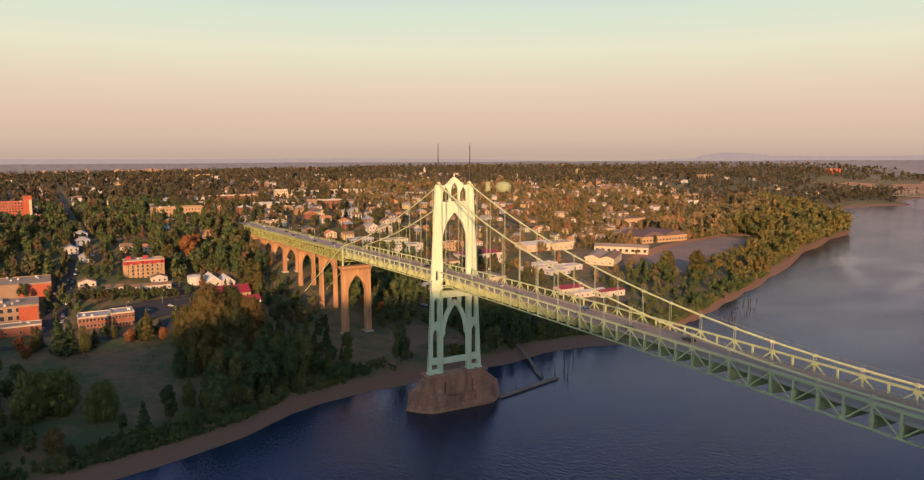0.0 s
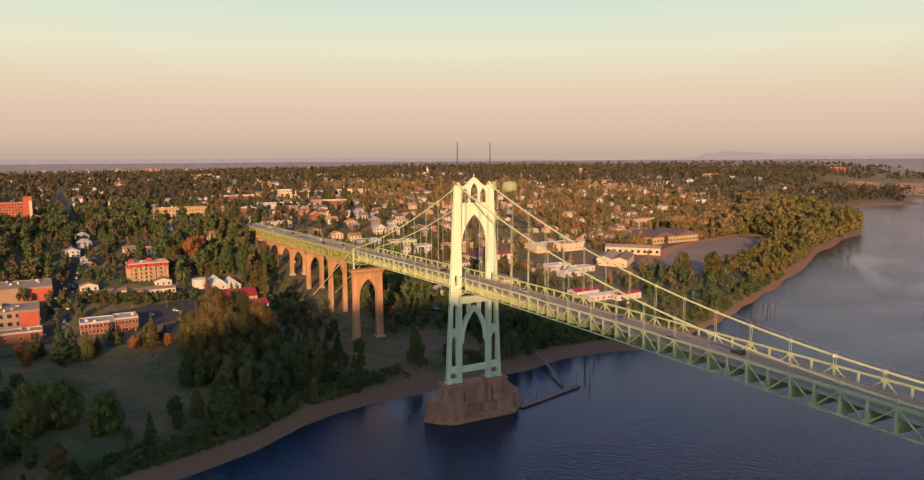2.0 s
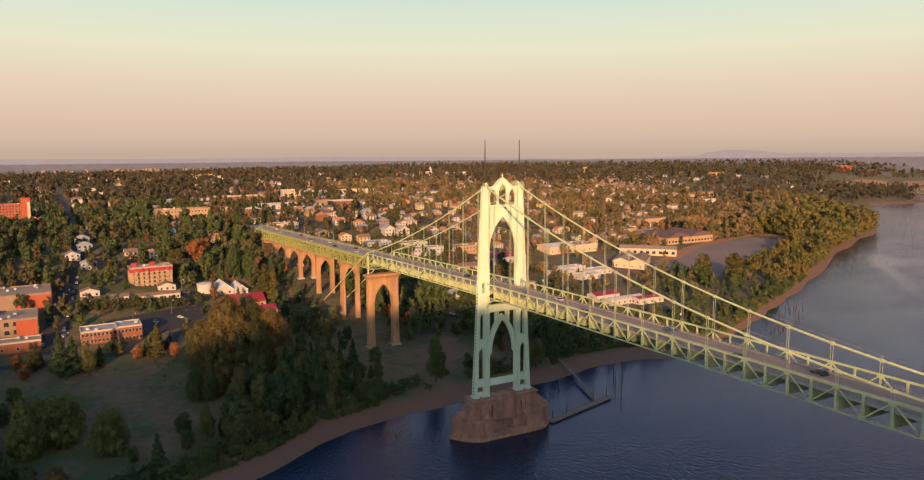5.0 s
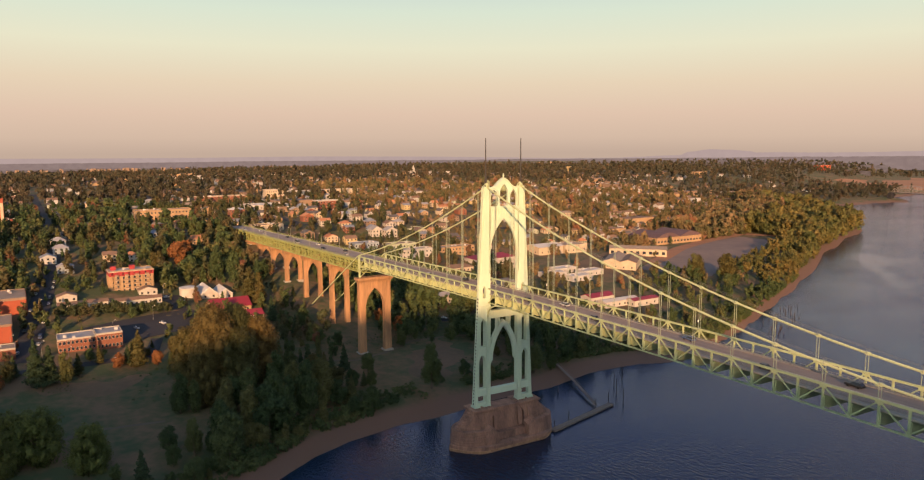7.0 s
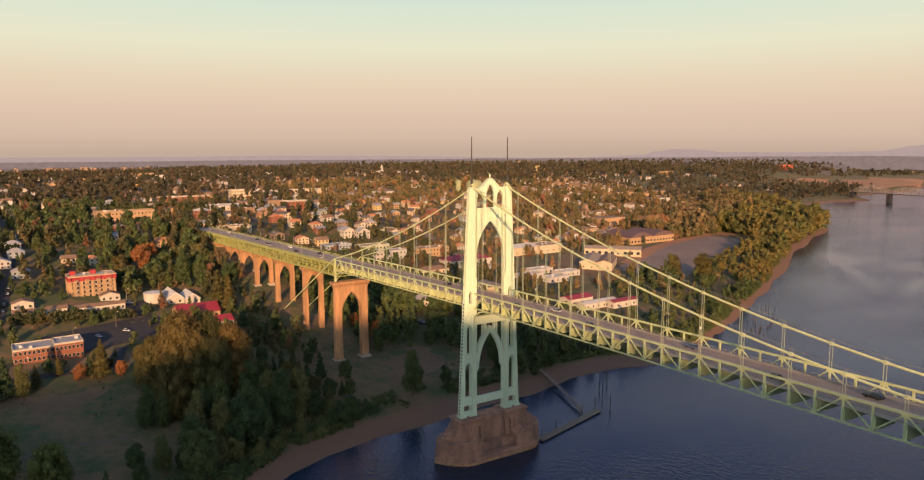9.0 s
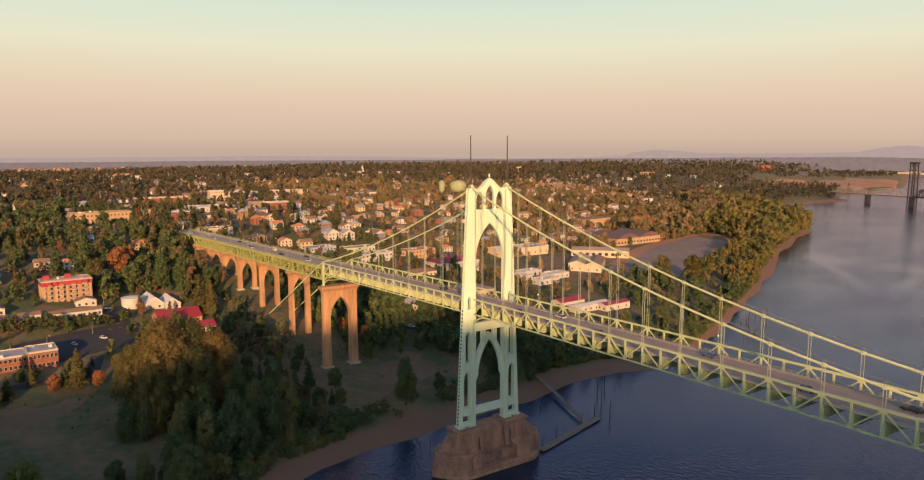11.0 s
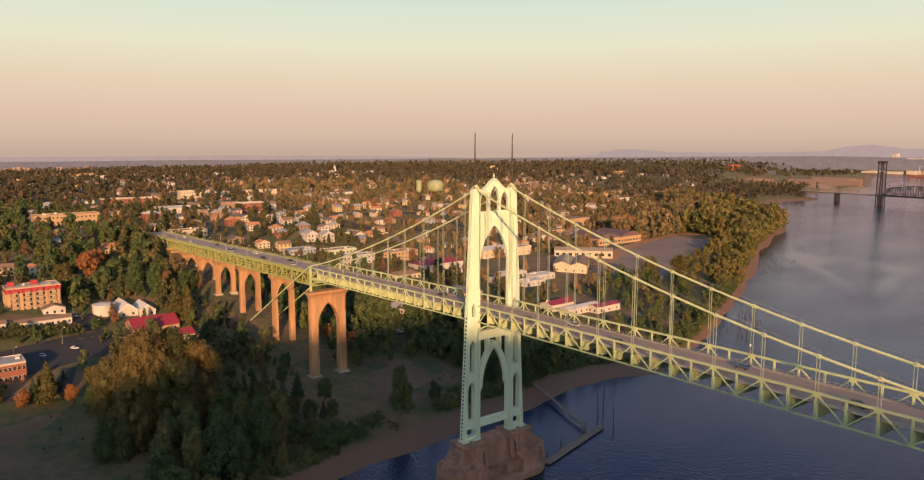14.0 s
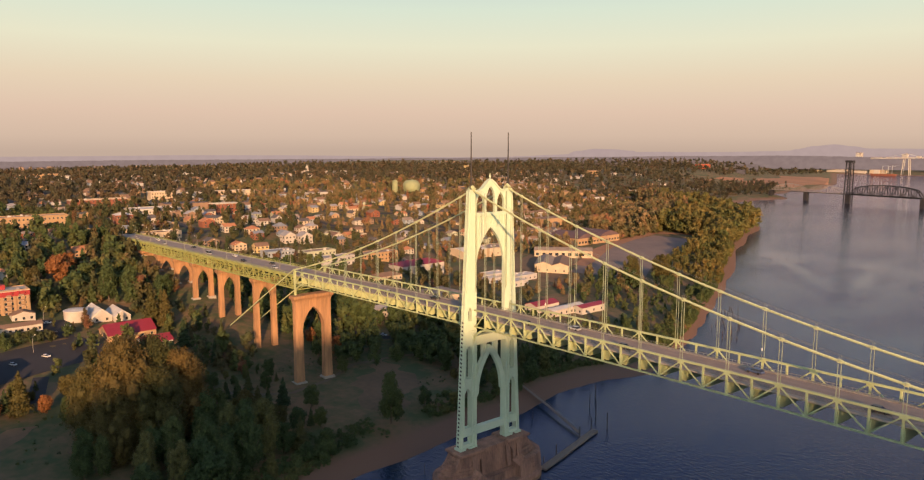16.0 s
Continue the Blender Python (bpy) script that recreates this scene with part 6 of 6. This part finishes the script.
LAMP_POLE = material("grey_lamp_steel", (0.22, 0.22, 0.21), None, 1.0, 0.5, 0.4)
LAMP_HEAD = material("pale_lamp_glass", (0.75, 0.72, 0.62), None, 1.0, 0.3)


def lamp(x, y, z, h, arm=0.0, size=1.0):
    if x > 0:
        x, y, z = MAIN @ Vector((x, y, z))
    t = thing("street_lamp", "slender grey street lamp with a pale head", "lamp", (x, y, z), group="street lamps")
    bm = bmesh.new()
    tube(bm, [(0, 0, -0.3), (0, 0, h)], [0.16 * size, 0.09 * size], 6)
    if arm:
        tube(bm, [(0, 0, h - 0.1), (0, arm, h + 0.5)], 0.07, 5)
    part("pole", bm, LAMP_POLE, t)
    bm = bmesh.new()
    tube(bm, [(0, arm - 0.1, h + (0.5 if arm else 0)), (0, arm, h + (0.75 if arm else 0.35)), (0, arm, h + (0.8 if arm else 0.8))], [0.25 * size, 0.42 * size, 0.2 * size], 8)
    part("lamp_head", bm, LAMP_HEAD, t)


for k in range(9):
    for s in (-1, 1):
        lamp(-152 - 34 * k - (17 if s > 0 else 0), s * 7.6, road_z(-152 - 34 * k) + 0.1, 6.5, -s * 1.6)
for k in range(4):
    lamp(21.5 + 81.5 * k, 8.0, chord_top(21.5 + 81.5 * k) + 0.2, 2.2, size=0.6)
for x, y in ((-190, -172), (-214, -134), (-238, -108), (-205, -186), (-282, -94), (-176, -160), (-258, -170)):
    lamp(x, y, ground_z(x, y), 9, 1.4)

# floating dock with its gangway and mooring piles
PLANK = material("weathered_planks", (0.22, 0.16, 0.125), (0.14, 0.11, 0.09), 0.6, 0.9, fine=4)
dock = thing("floating_dock", "narrow weathered timber dock on the dark water", "dock")
bm = bmesh.new()
sweep(bm, [(6.8, 23.6, 0.6), (-3.9, 70.4, 0.6)], 3.0, 0.8)
part("deck", bm, PLANK, dock)
gang = thing("gangway", "long timber gangway from the beach to the dock", "gangway")
bm = bmesh.new()
sweep(bm, [(-70, 86, 4.6), (-40, 76, 2.6), (-6, 62, 1.3)], 1.6, 0.25)
part("walkway", bm, PLANK, gang)
for o in (-0.75, 0.75):
    bm = bmesh.new()
    sweep(bm, [(-70, 86 + o, 5.6), (-40, 76 + o, 3.6), (-6, 62 + o, 2.3)], 0.08, 0.1)
    part("handrail", bm, PLANK, gang)
DARK_WOOD = material("tarred_pile_timber", (0.05, 0.04, 0.035), None, 1.0, 0.9)


def pile(x, y, h, r=0.25, label="dark weathered timber mooring pile in the river"):
    bm = bmesh.new()
    tube(bm, [(x, y, -4), (x, y, h)], [r, r * 0.85], 7)
    tagged(part("mooring_pile", bm, DARK_WOOD), label, "pile", "mooring piles")


for x, y, h in ((1.2, 38, 5), (-4.2, 60, 5.5), (-6.5, 71, 6), (-2, 77, 8), (-14, 84, 9), (-24, 92, 7), (4.0, 27, 4), (-30, 104, 8), (-33, 60, 4)):
    pile(x, y, h)
rp = random.Random(3)
for k in range(34):
    y = 262 + 2.6 * k + rp.uniform(-2, 2)
    pile(shore_x(y) + rp.uniform(9, 30), y, rp.uniform(1.2, 3.0), 0.32, "old broken timber pile standing in the shallows")
for k in range(22):
    y = rp.uniform(500, 900)
    pile(shore_x(y) + rp.uniform(20, 80), y, rp.uniform(0.4, 1.1), 0.3, "old broken timber pile standing in the shallows")
for k in range(9):
    y = -150 + k * 17
    pile(shore_x(y) + rp.uniform(14, 30), y, rp.uniform(1.5, 4.5), 0.13, "thin pale stake standing in shallow water")

# water tower on the hill
tank = thing("water_tower", "olive green elevated water tank on legs", "water tower", (-721, 514, ground_z(-721, 514)))
bm = bmesh.new()
tube(bm, [(0, 0, 9), (0, 0, 13), (0, 0, 22), (0, 0, 27), (0, 0, 29)], [8, 13, 14, 10, 1], 24)
TANK_GREEN = paint("olive_green_tank_paint", (0.24, 0.27, 0.15))
part("tank", bm, TANK_GREEN, tank, smooth=True)
for k in range(10):
    bm = bmesh.new()
    a = k * math.pi / 5
    tube(bm, [(12.4 * math.cos(a), 12.4 * math.sin(a), -2), (12.0 * math.cos(a), 12.0 * math.sin(a), 14)], 0.7, 6)
    part("leg", bm, TANK_GREEN, tank)
tank2 = thing("standpipe", "slim olive green standpipe tank", "water tower", (-730, 488, ground_z(-730, 488)))
bm = bmesh.new()
tube(bm, [(0, 0, -2), (0, 0, 26), (0, 0, 28)], [4.4, 4.4, 1.5], 16)
part("tank", bm, TANK_GREEN, tank2)
church = thing("church", "white church with a pointed steeple", "church", (-1610, 818, ground_z(-1610, 818)))
bm = bmesh.new()
box(bm, (-10, -7, -1), (10, 7, 10))
part("nave", bm, WALLS["white"], church)
bm = bmesh.new()
hull(bm, [(-1, [(13, -3), (13, 3), (7, 3), (7, -3)]), (17, [(13, -3), (13, 3), (7, 3), (7, -3)]), (27, [(10.2, -0.1), (10.2, 0.1), (9.8, 0.1), (9.8, -0.1)])])
part("steeple", bm, WALLS["white"], church)

# railway lift bridge upstream
RAIL_PALE = material("pale_grey_railway_steel", (0.30, 0.26, 0.24), (0.22, 0.19, 0.18), 0.3, 0.7)
RAIL_STEEL = material("dark_railway_steel", (0.010, 0.011, 0.015), (0.018, 0.017, 0.02), 0.3, 0.8)


def rail_bridge():
    t = thing("railway_bridge", "dark steel railway bridge with a lift tower", "bridge", (-445, 1551, 0), 0)
    ax, ay = 0.974, -0.226

    def at(u, v, z):
        return (u * ax - v * ay, u * ay + v * ax, z)

    def truss(u0, u1, n, mid, v, w, steel, bow):
        top = lambda u: 24 + mid * max(0.28, math.sin(math.pi * (u - u0) / (u1 - u0)) ** bow)
        us = np.linspace(u0, u1, n + 1)
        bm = bmesh.new()
        sweep(bm, [at(u, v, 22) for u in us], w, w * 1.4)
        part("bottom_chord", bm, steel, t)
        bm = bmesh.new()
        sweep(bm, [at(u, v, top(u) if 0 < i < n else 22.5) for i, u in enumerate(us)], w, w)
        part("top_chord", bm, steel, t)
        for i, u in enumerate(us[1:-1], 1):
            bm = bmesh.new()
            beam(bm, at(u, v, 22), at(u, v, top(u)), w * 0.7, w * 0.7, up=(1, 0, 0))
            part("truss_post", bm, steel, t)
            if i < n - 1:
                q = us[i + 1]
                bm = bmesh.new()
                beam(bm, at(u, v, top(u)) if i % 2 else at(u, v, 22), at(q, v, 22) if i % 2 else at(q, v, top(q)), w * 0.6, w * 0.6)
                part("diagonal", bm, steel, t)

    for v in (-4.5, 4.5):
        truss(8, 165, 14, 21, v, 1.6, RAIL_STEEL, 0.3)
        truss(-100, -8, 10, 15, v, 0.7, RAIL_PALE, 0.6)
        truss(-200, -104, 10, 15, v, 0.7, RAIL_PALE, 0.6)
    for u0, u1 in ((-204, 165),):
        bm = bmesh.new()
        sweep(bm, [at(u0, 0, 21), at(u1, 0, 21)], 8, 1.6)
        part("track_deck", bm, RAIL_STEEL, t)
    for uu in (-7, 7):
        for v in (-5.5, 5.5):
            bm = bmesh.new()
            beam(bm, at(uu, v, 0), at(uu * 0.75, v, 96), 1.8, 1.8, up=(1, 0, 0))
            part("tower_leg", bm, RAIL_STEEL, t)
    for k in range(8):
        z = 22 + 9 * k
        for v in (-5.5, 5.5):
            bm = bmesh.new()
            beam(bm, at(-7, v, z), at(7, v, z + 9), 0.8, 0.8)
            beam(bm, at(7, v, z), at(-7, v, z + 9), 0.8, 0.8)
            part("tower_brace", bm, RAIL_STEEL, t)
    bm = bmesh.new()
    a = at(0, 0, 0)
    box(bm, (-8, -7, 93), (8, 7, 98))
    part("sheave_house", bm, RAIL_STEEL, t)
    for u in (-204, -106, 0, 165):
        bm = bmesh.new()
        p = at(u, 0, 0)
        box(bm, (p[0] - 4, p[1] - 7, -4), (p[0] + 4, p[1] + 7, 20))
        part("pier", bm, RAIL_STEEL, t)


rail_bridge()
# quay, sheds and cranes far upstream
for k, (x, y, w, d, h, c) in enumerate(((-1345, 3490, 110, 30, 10, "cream"), (-1215, 3500, 90, 30, 14, "white"), (-1120, 3490, 80, 30, 11, "white"), (-1030, 3500, 70, 30, 16, "cream"), (-1245, 3850, 26, 26, 92, "grey"), (-1040, 3880, 22, 26, 84, "grey"), (-985, 3900, 18, 26, 76, "grey"))):
    t = thing("quay_shed" if k < 5 else "silo_block", WALLS[c].name.replace("_", " ") + " block on the far quay", "warehouse", (x, y, 0), group="quay buildings")
    bm = bmesh.new()
    box(bm, (-w / 2, -d / 2, -2), (w / 2, d / 2, h + 5))
    part("wall", bm, WALLS[c], t)
    bm = bmesh.new()
    box(bm, (-w / 2 - 1, -d / 2 - 1, h + 5.004), (w / 2 + 1, d / 2 + 1, h + 6))
    part("roof", bm, ROOFS["tan"], t)
ship = thing("moored_ship", "rust-red ship with white deckhouse at the quay", "ship", (-955, 3330, 0))
bm = bmesh.new()
hull(bm, [(-2, boat(48, 9)), (9, boat(54, 10))])
part("hull", bm, WALLS["brick"], ship)
bm = bmesh.new()
box(bm, (-38, -7, 9), (-18, 7, 26))
part("deckhouse", bm, WALLS["white"], ship)
for u in (-5, 18, 34):
    bm = bmesh.new()
    tube(bm, [(u, 0, 9), (u, 0, 44)], 1.0, 6)
    beam(bm, (u, 0, 40), (u + 24, 0, 48), 0.9, 0.9)
    part("derrick", bm, WALLS["grey"], ship)
crane = thing("dock_crane", "tall pale dockside gantry crane", "crane", (-900, 3440, 0))
for u in (-16, 16):
    for v in (-10, 10):
        bm = bmesh.new()
        beam(bm, (u, v, -2), (u * 0.6, v, 74), 3.0, 3.0, up=(1, 0, 0))
        part("leg", bm, WALLS["white"], crane)
bm = bmesh.new()
beam(bm, (-150, 0, 76), (70, 0, 80), 4.0, 5.0)
part("boom", bm, WALLS["white"], crane)
bm = bmesh.new()
beam(bm, (0, 0, 76), (0, 0, 100), 3.0, 3.0, up=(1, 0, 0))
beam(bm, (0, 0, 99), (-90, 0, 78), 1.2, 1.2)
beam(bm, (0, 0, 99), (60, 0, 80), 1.2, 1.2)
part("mast", bm, WALLS["white"], crane)
# hazy distance towards the rim of the land, its haze put into glowing colours
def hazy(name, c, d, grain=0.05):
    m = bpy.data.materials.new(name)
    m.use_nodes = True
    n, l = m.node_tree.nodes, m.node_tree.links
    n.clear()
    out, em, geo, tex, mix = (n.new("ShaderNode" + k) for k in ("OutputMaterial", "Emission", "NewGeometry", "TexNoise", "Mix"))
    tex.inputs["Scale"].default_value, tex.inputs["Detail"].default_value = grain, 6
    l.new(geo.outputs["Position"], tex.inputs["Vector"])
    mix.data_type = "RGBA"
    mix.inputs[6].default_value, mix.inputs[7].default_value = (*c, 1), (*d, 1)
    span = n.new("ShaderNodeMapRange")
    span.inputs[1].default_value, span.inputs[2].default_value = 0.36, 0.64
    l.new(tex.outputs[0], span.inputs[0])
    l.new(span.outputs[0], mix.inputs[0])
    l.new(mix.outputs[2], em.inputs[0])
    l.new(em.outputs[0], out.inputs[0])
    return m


def far_ridge(a0, a1, r, heights, mat, rough, label):
    n, sub = len(heights), 24
    pts = []
    for k in range((n - 1) * sub + 1):
        i = min(n - 2, k // sub)
        u = k / sub - i
        u = u * u * (3 - 2 * u)
        lump = (noise.noise((k * 0.55, r * 0.01, 0)) + 0.6 * noise.noise((k * 1.7, r * 0.02, 3))) * rough
        pts.append((a0 + (a1 - a0) * k / ((n - 1) * sub), heights[i] * (1 - u) + heights[i + 1] * u + lump))
    verts, faces = [], []
    for a, h in pts:
        c, s = math.cos(radians(a)), math.sin(radians(a))
        for rr, z in ((r - 60, 20), (r, h), (r + 40, 20)):
            verts.append((250 + rr * c, -179 + rr * s, z))
    for k in range(len(pts) - 1):
        for q in (0, 1):
            faces.append((3 * k + q, 3 * k + 3 + q, 3 * k + 4 + q, 3 * k + 1 + q))
    tagged(mesh_object("backdrop", verts, faces, mat, smooth=True), label, "hills", kind="structure")


# each farther ridge glows paler, standing in for the air between
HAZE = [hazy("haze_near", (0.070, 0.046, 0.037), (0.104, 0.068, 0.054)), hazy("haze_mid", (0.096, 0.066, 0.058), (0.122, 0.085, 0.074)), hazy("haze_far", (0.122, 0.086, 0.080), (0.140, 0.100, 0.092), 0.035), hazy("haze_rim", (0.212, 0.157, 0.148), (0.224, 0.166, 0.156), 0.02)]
far_ridge(118, 198, 3060, [40, 54, 60, 58, 52, 46, 42, 38, 37, 38, 37, 36, 38, 37, 38], HAZE[0], 3.0, "dark wooded rise in the far town, hazed in its colour")
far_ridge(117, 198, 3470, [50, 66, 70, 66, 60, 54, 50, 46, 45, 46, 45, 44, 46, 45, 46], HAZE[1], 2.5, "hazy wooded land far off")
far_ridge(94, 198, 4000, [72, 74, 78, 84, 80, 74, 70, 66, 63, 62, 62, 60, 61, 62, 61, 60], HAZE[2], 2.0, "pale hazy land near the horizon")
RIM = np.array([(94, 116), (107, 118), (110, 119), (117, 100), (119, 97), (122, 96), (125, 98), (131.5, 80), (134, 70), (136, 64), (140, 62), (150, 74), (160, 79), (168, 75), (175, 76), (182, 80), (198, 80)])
far_ridge(94, 198, 4640, [float(np.interp(q, RIM[:, 0], RIM[:, 1])) for q in range(94, 199, 2)], HAZE[3], 0.8, "hills on the horizon, haze in their colour")
far_ridge(124.5, 131.5, 4610, [60, 104, 113, 116, 102, 60], HAZE[3], 0.8, "low wooded butte on the horizon, haze in its colour")
far_ridge(108.2, 115.6, 4590, [60, 112, 131, 142, 133, 114, 60], HAZE[3], 1.0, "low hill on the horizon, haze in its colour")
bm = bmesh.new()
rw = random.Random(12)
for a0, a1, n in ((180.5, 176.5, 7), (175.5, 172.0, 16), (171.0, 168.5, 4), (167.0, 163.0, 7), (162.8, 160.2, 14), (150, 146.5, 8), (142, 139.5, 6)):
    for k in range(n):
        q = radians(a0 + (a1 - a0) * (k + rw.random()) / n)
        rr = rw.uniform(3380, 3400)
        x, y, w, h = 250 + rr * math.cos(q), -179 + rr * math.sin(q), rw.uniform(5, 18), rw.uniform(0.6, 2.6)
        z = float(np.interp(math.degrees(q), (124, 140, 155, 200), (62, 58, 44, 40))) + 5 * rw.random()
        box(bm, (x - 5, y - w / 2, z - 12), (x + 5, y + w / 2, z + h))
# brown walls stand in for haze dimming these pale sheds
tagged(part("far_works", bm, WALLS["brown"]), "sheds and works far out on the plain, browned for haze", "buildings", kind="stuff")
